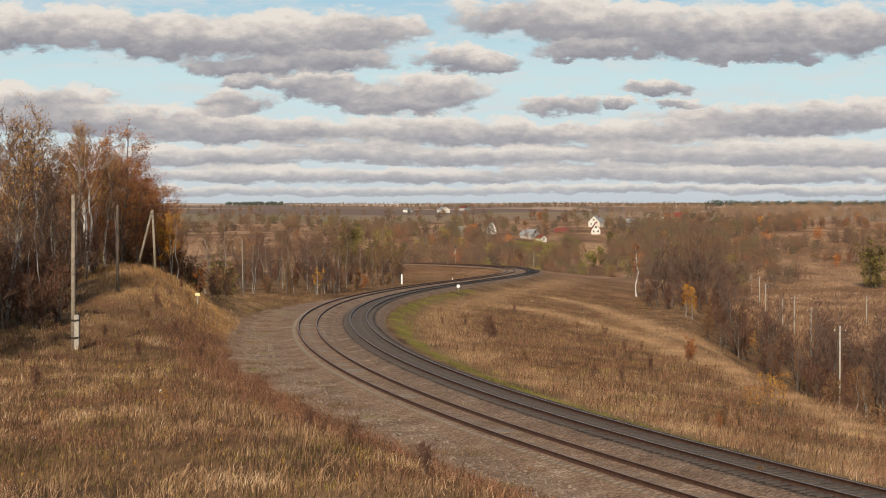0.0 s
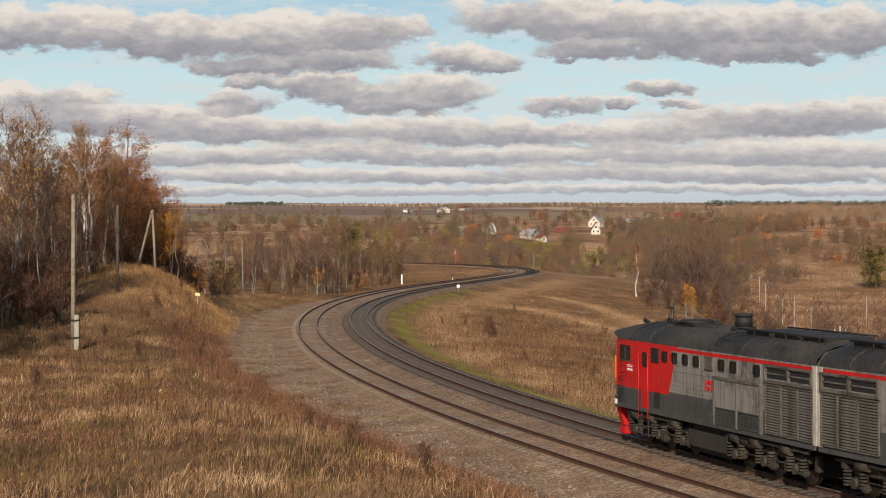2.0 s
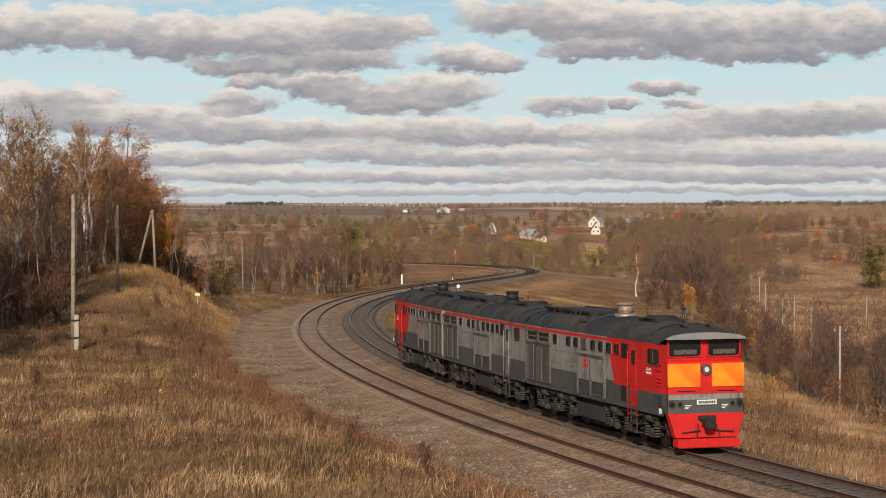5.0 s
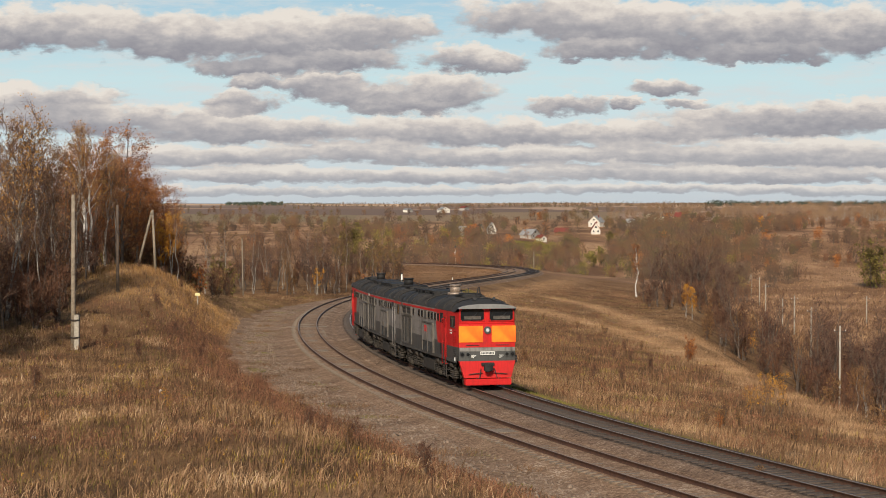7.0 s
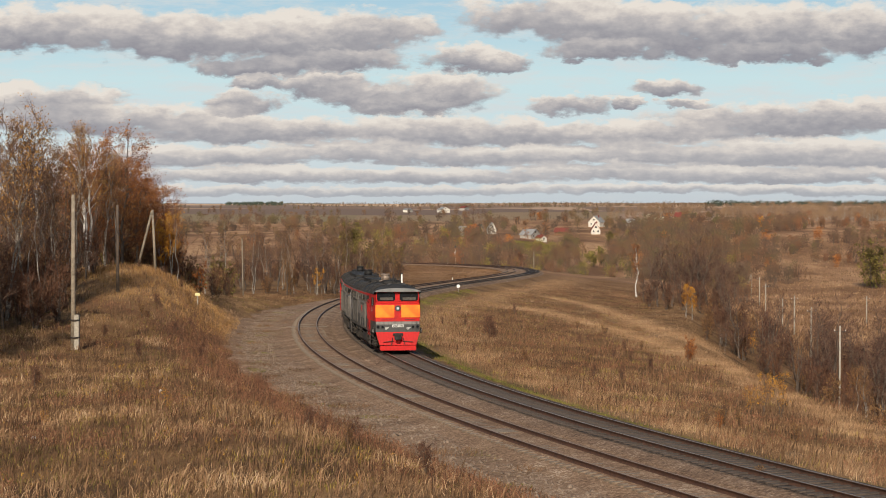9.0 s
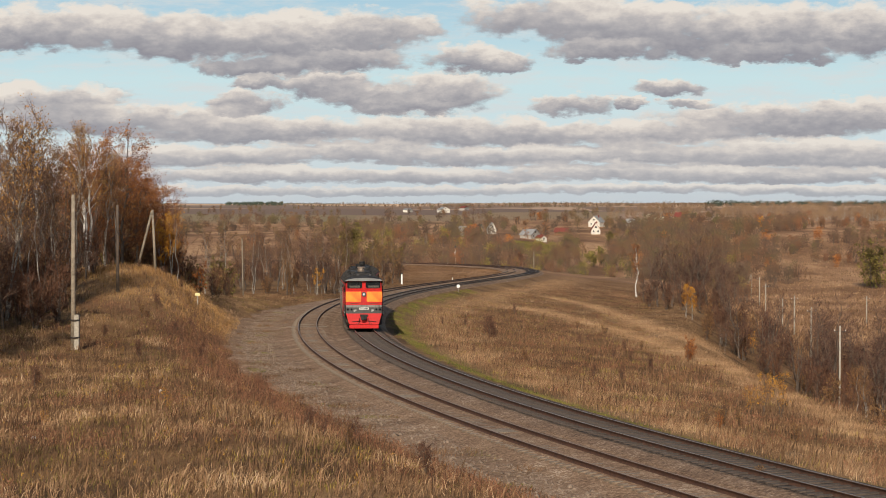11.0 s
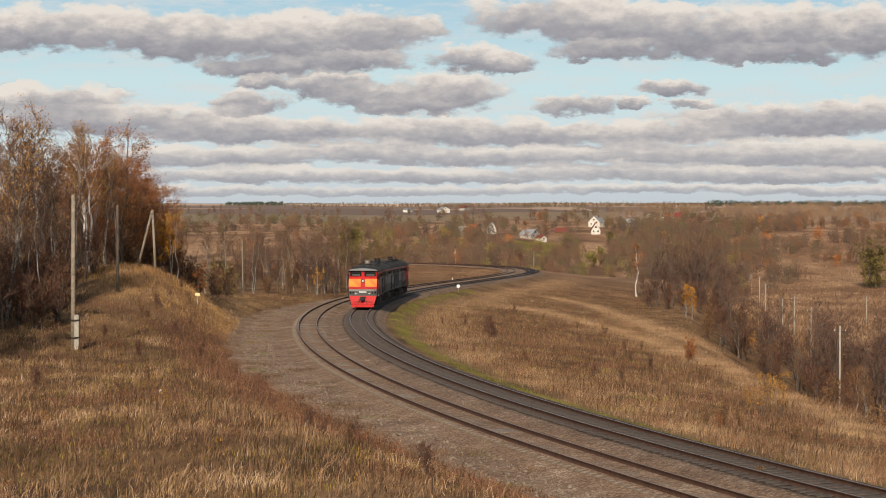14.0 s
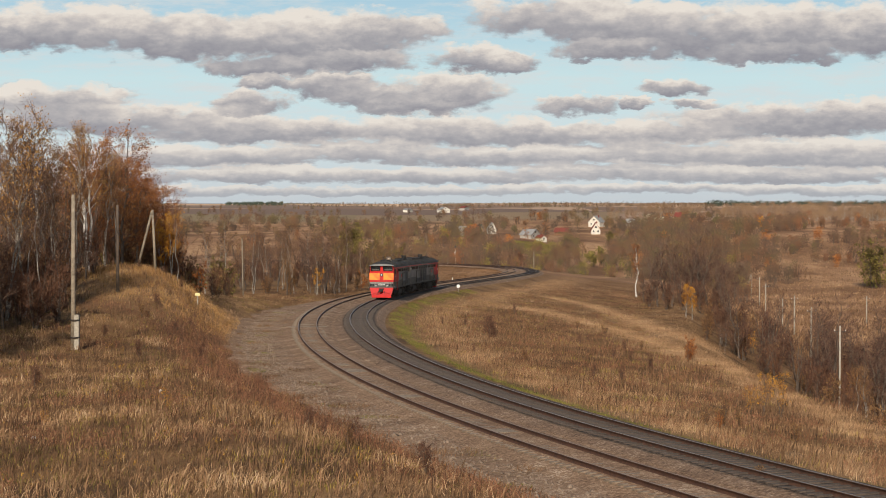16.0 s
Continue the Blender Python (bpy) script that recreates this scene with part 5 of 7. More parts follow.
    # on the roof
    for d in (1.6, 3.4, 5.6, 8.6, 10.9, 12.6, 14.2):
        bm = bmesh.new()
        prof = [(y, z) for y, z in ROOF_SHAPE] + [(-y, z) for y, z in ROOF_SHAPE[-2::-1]]
        for a, b in zip(prof[:-1], prof[1:]):
            rod(bm, (along(d), a[0] * 1.004, a[1] + 0.045), (along(d), b[0] * 1.004, b[1] + 0.045), 0.035, 0.035, 6)
        part("roof_rib", bm, m_roof, thing)
    for s in (-1, 1):
        bm = bmesh.new()
        for k in range(4):
            box(bm, along(9.9 + 1.4 * k), along(8.8 + 1.4 * k), min(s * 1.02, s * 1.3), max(s * 1.02, s * 1.3), 4.19, 4.30, 0.02)
        part("roof_flap", bm, m_soot, thing)
    bm = bmesh.new()
    rod(bm, (along(7.9), 0, 4.49), (along(7.9), 0, 4.65), 0.44, 0.42, 18)
    rod(bm, (along(7.9), 0, 4.65), (along(7.9), 0, 5.01), 0.31, 0.29, 18)
    rod(bm, (along(7.9), 0, 5.01), (along(7.9), 0, 5.09), 0.36, 0.3, 18)
    part("exhaust_stack", bm, m_stack if cab == 2 else m_soot, thing, "round sooty exhaust stack")
    bm = bmesh.new()
    box(bm, along(5.1), along(3.1), -0.62, 0.62, 4.49, 4.63, 0.05)
    rod(bm, (along(4.1), 0, 4.63), (along(4.1), 0, 4.73), 0.7, 0.55, 18)
    part("roof_fan", bm, m_soot, thing, "black fan housing")
    for d in (10.6, 12.6, 14.4):
        bm = bmesh.new()
        box(bm, along(d + 0.8), along(d - 0.8), -0.85, 0.85, 4.45, 4.65, 0.04)
        part("roof_hatch", bm, m_soot, thing)
    for s in (-1, 1):
        bm = bmesh.new()
        rod(bm, (along(15.2), s * 0.95, 4.67), (along(9.4), s * 0.95, 4.67), 0.03, 0.03, 6)
        for k in range(6):
            d = 9.5 + 1.1 * k
            rod(bm, (along(d), s * 0.95, 4.33), (along(d), s * 0.95, 4.67), 0.02, 0.02, 6)
        part("roof_walkway_rail", bm, m_soot, thing)
    for d in (5.9, 9.4):
        bm = bmesh.new()
        box(bm, along(d + 0.5), along(d - 0.5), -0.5, 0.5, 4.45, 4.59, 0.04)
        part("roof_cover", bm, m_roof, thing)
    bm = bmesh.new()
    rod(bm, (along(6.8), 0.5, 4.43), (along(6.8), 0.5, 4.93), 0.02, 0.02, 6)
    part("aerial", bm, m_black, thing)
    if cab:
        bm = bmesh.new()
        for a in range(4):
            c = a * 1.5708 + 0.78
            rod(bm, (along(1.9) + 0.2 * math.cos(c), 0.2 * math.sin(c), 4.49), (along(1.9) + 0.04 * math.cos(c), 0.04 * math.sin(c), 5.08), 0.018, 0.018, 6)
        rod(bm, (along(1.9) - 0.25, 0, 5.10), (along(1.9) + 0.25, 0, 5.10), 0.02, 0.02, 6)
        part("roof_aerial", bm, m_black, thing, "black frame aerial")
        bm = bmesh.new()
        rod(bm, (along(1.0), 0.5, 4.49), (along(0.5), 0.5, 4.55), 0.04, 0.09, 10)
        rod(bm, (along(1.0), -0.5, 4.49), (along(0.5), -0.5, 4.55), 0.04, 0.09, 10)
        part("horn", bm, m_black, thing)
        cab_front(thing)
    else:
        bm = bmesh.new()
        box(bm, along(0.06), along(-0.02), -0.5, 0.5, SILL, 3.5, 0.01)
        part("gangway_door", bm, m_soot, thing)
    bm = bmesh.new()
    box(bm, along(16.12), along(15.85), -0.62, 0.62, SILL - 0.1, 3.7, 0.03)
    part("gangway_bellows", bm, m_soot, thing, "black gangway between sections")
    bm = bmesh.new()
    box(bm, along(16.15), along(15.6), -0.2, 0.2, 0.88, 1.22, 0.04)
    part("rear_coupler", bm, m_soot, thing)
    bm = bmesh.new()
    box(bm, along(15.6), along(0.5), -0.9, 0.9, 1.05, 1.4, 0.05)
    part("underframe", bm, m_soot, thing)
    wheels = []
    for d in (3.75, 12.15):
        bg, ws = bogie()
        bg.parent = thing
        bg.location = (along(d), 0, 0)
        wheels += ws
    return thing, wheels


LOCO = [section(True, "red and grey cab section of a diesel locomotive, sooty roof"),
        section(False, "grey booster section of a diesel locomotive, no cab"),
        section(2, "red and grey cab section of a diesel locomotive, orange plates")]


def tail_at(t):
    """Distance along the line of the face of the trailing cab."""
    return 40.6 + 14.38 * (t - 7) + 0.05 * max(0.0, t - 7) ** 2


def motions():
    walk(sky_backdrop, [(0, pose(0, 0, 0)), (16, pose(39.5, 0, 0))])
    for k, (thing, wheels) in enumerate(LOCO):
        rows = []
        for i in range(33):
            t = i * 0.5
            mid = tail_at(t) + HALF + 0.15 + (2 - k) * 16.05
            back, front = on_line(mid - 4.2), on_line(mid + 4.2)
            x, y = (back[0] + front[0]) / 2, (back[1] + front[1]) / 2
            way = math.degrees(math.atan2(front[1] - back[1], front[0] - back[0]))
            pitch = math.degrees(math.atan(GRADE)) * math.sin(math.radians(way))
            forward = k == 0
            rows.append((t, pose(x, y, float(rail_z(y)), 0, pitch if forward else -pitch, way if forward else way + 180)))
        walk(thing, rows)
        for ws in wheels:
            x = ws.location.x
            turn = 1 if k == 0 else -1
            spins = []
            for f in range(0, 481):
                t = f / FPS
                spins.append((t, Matrix.Translation((x, 0, 0.525)) @ Matrix.Rotation(turn * (tail_at(t) - tail_at(0)) / 0.525, 4, "Y")))
            walk(ws, spins)


# ---------------- trees and thickets ----------------
class Plant:
    """Gathers limbs, twigs and leaves of one tree as arrays."""

    def __init__(self, seed):
        self.r = np.random.RandomState(seed)
        self.wood, self.twigs, self.leaves = [], [], []

    def limb(self, a, b, r0, r1, sides=5):
        a, b = np.array(a, float), np.array(b, float)
        d = b - a
        d = d / (np.linalg.norm(d) + 1e-9)
        u = np.cross(d, (0.3, 0.9, 0.2))
        u /= np.linalg.norm(u)
        v = np.cross(d, u)
        t = np.arange(sides) * 6.2832 / sides
        ring = np.cos(t)[:, None] * u + np.sin(t)[:, None] * v
        self.wood.append((a + ring * r0, b + ring * r1))

    def twig(self, a, b, w):
        a, b = np.array(a, float), np.array(b, float)
        side = self.r.normal(0, 1, 3)
        side = np.cross(b - a, side)
        side = side / (np.linalg.norm(side) + 1e-9) * w
        self.twigs.append((a - side, a + side, b))

    def leaf(self, c, size):
        q = self.r.normal(0, 1, (2, 3))
        u = q[0] / np.linalg.norm(q[0]) * size
        v = np.cross(q[0], q[1])
        v = v / np.linalg.norm(v) * size * 0.6
        c = np.array(c)
        self.leaves.append((c - u, c + v, c + u, c - v))

    def wood_mesh(self, name):
        vs, fs, k = [], [], 0
        for a, b in self.wood:
            n = len(a)
            vs += [a, b]
            i = np.arange(n)
            j = (i + 1) % n
            fs.append(np.stack([k + i, k + j, k + n + j, k + n + i], -1))
            k += 2 * n
        return mesh_from(name, np.concatenate(vs), np.concatenate(fs), True)

    def twig_mesh(self, name):
        V = np.array(self.twigs).reshape(-1, 3)
        return mesh_from(name, V, np.arange(len(V)).reshape(-1, 3))

    def leaf_mesh(self, name):
        V = np.array(self.leaves).reshape(-1, 3)
        return mesh_from(name, V, np.arange(len(V)).reshape(-1, 4))


def grow(p, height, radius, stems=1, crown_from=0.35, spread=0.33, branches=26, fine=7, twig_w=0.018, twig_len=0.9, leaf=0, leaf_size=0.11, lean=0.05, upward=0.9, crown_shape=0.75):
    """Stems that taper and waver, side limbs that rise, twigs at their ends, leaves among the twigs."""
    r = p.r
    for s in range(stems):
        a0 = r.uniform(0, 6.28)
        base = np.array([math.cos(a0), math.sin(a0), 0]) * (0.0 if stems == 1 else r.uniform(0.02, 0.05 + 0.015 * stems))
        tilt = np.array([math.cos(a0), math.sin(a0), 0]) * (lean if stems == 1 else r.uniform(0.06, 0.26))
        h = height * (1 if s == 0 else r.uniform(0.6, 1.0))
        pts, n = [base], 8
        for i in range(1, n + 1):
            f = i / n
            pts.append(base + tilt * h * f ** 1.2 + np.array([r.normal(0, 0.012 * h), r.normal(0, 0.012 * h), 0]) + np.array([0, 0, h * f * 0.93]))
        R = [radius * (1 - 0.92 * (i / n) ** 0.9) + 0.008 for i in range(n + 1)]
        for i in range(n):
            p.limb(pts[i], pts[i + 1], R[i] * (1.35 if i == 0 else 1), R[i + 1], 6 if stems == 1 else 4 if stems < 5 else 3)
        for b in range(max(4, branches // stems)):
            f = crown_from + (1 - crown_from) * (b + r.uniform(0, 1)) / max(4, branches // stems)
            f = min(f, 0.99)
            q = f * n
            i = min(int(q), n - 1)
            at = pts[i] + (pts[i + 1] - pts[i]) * (q - i)
            a = r.uniform(0, 6.28)
            env = math.sin(math.pi * min(1, max(0.08, (f - crown_from * 0.8) / (1.02 - crown_from * 0.8))) ** crown_shape)
            length = h * spread * (0.35 + 0.75 * env) * r.uniform(0.6, 1.15)
            way = np.array([math.cos(a), math.sin(a), upward * r.uniform(0.6, 1.4)])
            way /= np.linalg.norm(way)
            mid = at + way * length * 0.55
            end = mid + (way + np.array([0, 0, r.uniform(-0.35, 0.35)])) * length * 0.45
            br = max(0.012, R[i] * 0.35)
            p.limb(at, mid, br, br * 0.6, 3)
            p.twig(mid, end, br * 0.7)
            for k in range(fine):
                g = r.uniform(0.25, 1.0)
                o = at + (mid - at) * min(1, g / 0.55) if g < 0.55 else mid + (end - mid) * (g - 0.55) / 0.45
                tw = r.normal(0, 1, 3) * 0.6 + way + np.array([0, 0, 0.3])
                tw /= np.linalg.norm(tw)
                e = o + tw * twig_len * r.uniform(0.5, 1.3)
                p.twig(o, e, twig_w)
                for _ in range(2):
                    c = o + (e - o) * r.uniform(0.3, 0.8)
                    t2 = tw + r.normal(0, 0.6, 3)
                    p.twig(c, c + t2 / np.linalg.norm(t2) * twig_len * r.uniform(0.3, 0.7), twig_w * 0.7)
                for _ in range(leaf):
                    p.leaf(o + (e - o) * r.uniform(0.2, 1.1) + r.normal(0, 0.16, 3) * twig_len, leaf_size * r.uniform(0.6, 1.3))


def tree(name, label, seed, bark, twig, leaves=None, category="tree", group="", **how):
    p = Plant(seed)
    grow(p, **how)
    thing = new(name)
    tagged(thing, label, category, group)
    part("trunk", p.wood_mesh("trunk"), bark, thing)
    part("crown", p.twig_mesh("crown"), twig, thing)
    if p.leaves and leaves:
        part("foliage", p.leaf_mesh("foliage"), leaves, thing)
    return thing


KINDS = {
    "birch": [tree("birch_tree", "thin pale-barked birch, brown twigs, few withered leaves", 40 + k, m_birch, m_twig, m_leaf_brown, "tree", "nearly bare birches", height=12, radius=0.075, branches=34, fine=8, spread=0.19, upward=1.6, twig_w=0.017, twig_len=1.1, leaf=1, leaf_size=0.08, stems=1 + k % 2, crown_from=0.4) for k in range(3)],
    "limbbirch": [tree("birch_tree", "tall birch with forked white limbs and thin golden leaves", 48, m_birch_white, m_twig, m_leaf_tan, "tree", "", height=12.5, radius=0.17, branches=24, fine=9, spread=0.3, upward=1.5, twig_w=0.02, twig_len=1.3, leaf=6, leaf_size=0.075, stems=3, crown_from=0.42)],
    "tanbirch": [tree("birch_tree", "birch with grey trunk and thin tan-gold leaves", 54 + k, m_birch, m_twig, m_leaf_tan, "tree", "tan-leaved birches", height=12, radius=0.09, branches=36, fine=8, spread=0.2, upward=1.5, twig_w=0.017, twig_len=1.1, leaf=6, leaf_size=0.06, stems=1 + k, crown_from=0.42) for k in range(2)],
    "whitebirch": [tree("birch_tree", "single birch with a bright white trunk", 46, m_birch_white, m_twig, m_leaf_rust, "tree", "", height=10, radius=0.15, branches=36, fine=8, spread=0.19, upward=1.5, twig_w=0.02, twig_len=0.9, leaf=5, leaf_size=0.08, crown_from=0.3, lean=0.0)],
    "goldbirch": [tree("birch_tree", "white-barked birch with thin golden leaves", 50 + k, m_birch, m_twig, m_leaf_gold, "tree", "golden birches", height=8, radius=0.08, branches=26, fine=7, spread=0.19, upward=1.3, twig_w=0.014, twig_len=0.7, leaf=9, leaf_size=0.08, stems=2 + k, crown_from=0.36) for k in range(2)],
    "rust": [tree("oak_tree", "tall tree thick with rust-orange autumn leaves", 60 + k, m_bark, m_twig, m_leaf_rust, "tree", "rust-leaved trees", height=12, radius=0.17, branches=44, fine=7, spread=0.27, upward=0.8, twig_len=0.9, leaf=13, leaf_size=0.07, crown_from=0.12) for k in range(3)],
    "brown": [tree("wild_tree", "tree with withered brown leaves still hanging", 64 + k, m_bark, m_twig, m_leaf_brown, "tree", "brown-leaved trees", height=11, radius=0.13, branches=36, fine=7, spread=0.25, upward=1.0, twig_len=0.9, leaf=8, leaf_size=0.06, crown_from=0.12, stems=1 + k) for k in range(2)],
    "bare": [tree("bare_tree", "leafless grey-brown tree with dense twigs", 70 + k, m_bark, m_twig, None, "tree", "leafless trees", height=10, radius=0.11, branches=42, fine=9, spread=0.25, upward=1.1, twig_w=0.022, twig_len=1.0, stems=2 + k, crown_from=0.15) for k in range(3)],
    "shrub": [tree("wild_shrub", "leafless reddish-brown shrub of many stems", 80 + k, m_bark, m_twig_red, None, "shrub", "leafless shrubs", height=4.2, radius=0.035, branches=54, fine=8, spread=0.27, upward=1.5, twig_w=0.02, twig_len=0.75, stems=9, crown_from=0.06) for k in range(3)],
    "leafshrub": [tree("wild_shrub", "shrub with withered russet leaves", 84 + k, m_bark, m_twig_red, m_leaf_brown, "shrub", "russet shrubs", height=3.6, radius=0.03, branches=44, fine=6, spread=0.28, upward=1.2, twig_len=0.6, leaf=3, leaf_size=0.085, stems=8, crown_from=0.06) for k in range(2)],
    "olive": [tree("willow_shrub", "broad willow shrub with dull olive leaves", 90 + k, m_bark, m_twig, m_leaf_olive, "shrub", "olive willows", height=5.5, radius=0.06, branches=50, fine=7, spread=0.36, upward=0.9, twig_len=0.8, leaf=4, leaf_size=0.14, stems=6, crown_from=0.05) for k in range(2)],
    "goldshrub": [tree("young_maple", "small tree with bright golden-orange leaves", 94, m_bark, m_twig, m_leaf_gold, "tree", "golden saplings", height=3.4, radius=0.03, branches=24, fine=5, spread=0.26, upward=0.9, twig_w=0.01, twig_len=0.4, leaf=7, leaf_size=0.035, stems=2, crown_from=0.3)],
    "rustshrub": [tree("young_oak", "sapling with red-orange withered leaves", 96, m_bark, m_twig, m_leaf_rust, "tree", "rust saplings", height=2.2, radius=0.02, branches=22, fine=5, spread=0.3, upward=0.8, twig_w=0.01, twig_len=0.35, leaf=4, leaf_size=0.08, stems=3, crown_from=0.05)],
    "pine": [tree("pine_tree", "dark green conifer among bare trees", 98, m_bark, m_twig, m_leaf_pine, "tree", "", height=9, radius=0.13, branches=60, fine=7, spread=0.26, upward=0.15, twig_len=0.7, leaf=4, leaf_size=0.16, crown_from=0.1, crown_shape=0.45)],
    "pale": [tree("willow_tree", "round willow with silvery pale leaves", 99, m_bark, m_twig, m_leaf_pale, "tree", "", height=9, radius=0.16, branches=60, fine=8, spread=0.42, upward=0.7, twig_len=1.0, leaf=4, leaf_size=0.22, stems=3, crown_from=0.1)],
}
USED = {}
PICK = random.Random(17)


def plant(kind, x, y, size=1.0, sink=0.06, which=None):
    """Sets a copy of a tree of that kind on the ground; the first copy is the tree itself."""
    src = KINDS[kind][which if which is not None else PICK.randrange(len(KINDS[kind]))]
    xx, yy, z = stand(x, y)
    s = size * PICK.uniform(0.88, 1.12)
    m = Matrix.LocRotScale((xx, yy, z - sink), Euler((0, 0, PICK.uniform(0, 6.28))), Vector((s * PICK.uniform(0.9, 1.1), s * PICK.uniform(0.9, 1.1), s)))
    if src not in USED:
        USED[src] = True
        src.matrix_basis = m
        return src
    ob = copy_thing(src, m @ Matrix.Diagonal((1 / src.scale[0], 1 / src.scale[1], 1 / src.scale[2], 1)))
    return ob


def at_view(px, depth):
    """Across the plan at that depth, px counted in 1/1568 of the view from its left edge."""
    return (px - 784) / 3280 * depth


def wood_left():
    """The wood that climbs the hill beside the cutting: birches in front, rust oaks behind."""
    r = random.Random(3)
    # kind, bearing, depth, size
    front = [
        ("tanbirch", 8, 126, 1.12), ("birch", 30, 130, 1.0), ("tanbirch", 50, 134, 0.95), ("birch", 70, 126, 0.9), ("bare", 5, 122, 1.0), ("birch", 92, 140, 0.96), ("birch", 112, 136, 0.9),
        ("birch", 18, 136, 1.1), ("birch", 42, 128, 0.95), ("birch", 60, 140, 0.95), ("birch", 82, 134, 0.85), ("birch", 100, 130, 0.8),
        ("limbbirch", 160, 152, 1.0), ("tanbirch", 132, 150, 0.92), ("tanbirch", 185, 158, 0.92), ("birch", 205, 162, 0.85), ("brown", 195, 168, 1.0), ("rust", 222, 172, 1.05), ("rust", 254, 180, 0.95), ("rust", 282, 188, 0.84),
        ("rust", 305, 198, 0.68), ("rust", 170, 166, 1.02), ("rust", 140, 160, 0.98), ("brown", 108, 158, 1.0), ("brown", 70, 150, 0.92), ("brown", 30, 150, 1.1), ("bare", 0, 140, 1.15),
    ]
    behind = [
        ("brown", 240, 192, 1.0), ("rust", 210, 186, 1.05), ("rust", 270, 205, 0.86), ("brown", 296, 212, 0.74), ("tanbirch", 130, 176, 1.05), ("rust", 92, 172, 1.0), ("brown", 20, 170, 1.2), ("bare", 318, 222, 0.55),
        ("bare", 150, 146, 0.55), ("bare", 90, 132, 0.5), ("shrub", 30, 124, 1.0), ("shrub", 60, 122, 0.9), ("shrub", 100, 126, 0.9), ("shrub", 130, 140, 0.9), ("shrub", 165, 150, 0.9),
        ("shrub", 190, 160, 0.9), ("shrub", 225, 168, 0.9), ("olive", 190, 161, 0.36), ("shrub", 250, 174, 0.9), ("shrub", 285, 184, 0.9), ("leafshrub", 60, 133, 1.1), ("leafshrub", 110, 133, 1.1), ("leafshrub", 20, 131, 1.2),
        ("bare", 18, 134, 0.6), ("bare", 48, 138, 0.62), ("bare", 74, 142, 0.6), ("bare", 120, 148, 0.55), ("shrub", 80, 130, 1.1), ("shrub", 44, 132, 1.1), ("shrub", 10, 128, 1.1),
    ]
    fringe = [
        ("goldbirch", 302, 172, 0.8), ("goldbirch", 288, 176, 0.78), ("birch", 312, 170, 0.62), ("rustshrub", 350, 176, 1.2), ("shrub", 330, 186, 0.9), ("shrub", 310, 190, 1.0), ("birch", 376, 262, 0.92), ("birch", 398, 266, 0.94),
        ("birch", 388, 270, 0.8), ("birch", 362, 268, 0.85), ("shrub", 350, 205, 1.0), ("shrub", 375, 210, 1.0), ("olive", 345, 222, 0.75), ("shrub", 400, 222, 1.0), ("olive", 405, 246, 0.8), ("leafshrub", 385, 215, 1.1),
    ]
    fill = [("rust", 214, 164, 0.86), ("rust", 240, 170, 0.84), ("rust", 262, 176, 0.78), ("rust", 286, 180, 0.7), ("rust", 304, 186, 0.58), ("rust", 228, 178, 1.0), ("brown", 250, 186, 0.92), ("brown", 276, 192, 0.84), ("rust", 196, 174, 0.98),
             ("rust", 150, 168, 0.95), ("brown", 180, 176, 1.0), ("rust", 312, 194, 0.5), ("leafshrub", 225, 166, 1.0), ("leafshrub", 262, 174, 1.0), ("leafshrub", 294, 180, 0.9),
             ("brown", 12, 152, 1.1), ("rust", 205, 182, 1.04), ("rust", 236, 186, 1.0), ("rust", 268, 196, 0.9), ("rust", 292, 200, 0.78), ("brown", 318, 208, 0.7),
             ("brown", 155, 172, 1.0), ("rust", 118, 176, 1.0), ("brown", 45, 168, 1.0), ("brown", 85, 164, 1.0), ("rust", 188, 190, 1.12), ("rust", 252, 204, 1.05)]
    for kind, px, d, size in front + behind + fringe + fill:
        plant(kind, at_view(px, d), d, size)
    # the wood goes on beside and behind the camera
    for _ in range(22):
        y = r.uniform(55, 165)
        x = -0.245 * y - r.uniform(1.5, 30) - max(0, 85 - y) * 0.16
        plant(r.choice(["birch", "bare", "brown", "rust", "birch", "brown"]), x, y, r.uniform(0.95, 1.3))
    # unseen trees added left of the view to shade the foot of the wood
    for x, y in ((-31.5, 110), (-33, 112), (-31, 115), (-34, 108), (-32.5, 118), (-35, 116), (-31.6, 120)):
        plant("rust", x, y, r.uniform(0.85, 1.0))
    # more added trees outside the left edge, there to cast shadow into view
    for _ in range(24):
        y = r.uniform(88, 124)
        plant(r.choice(["brown", "rust", "brown"]), -0.245 * y - r.uniform(3.6, 12), y, r.uniform(0.9, 1.12))
    for _ in range(34):
        px, d = r.uniform(-10, 330), r.uniform(130, 230)
        if d > 128 + px * 0.22:
            plant(r.choice(["bare", "brown", "birch", "shrub", "shrub", "leafshrub"]), at_view(px, d), d, r.uniform(0.7, 0.95) * (0.75 if px > 250 else 1))


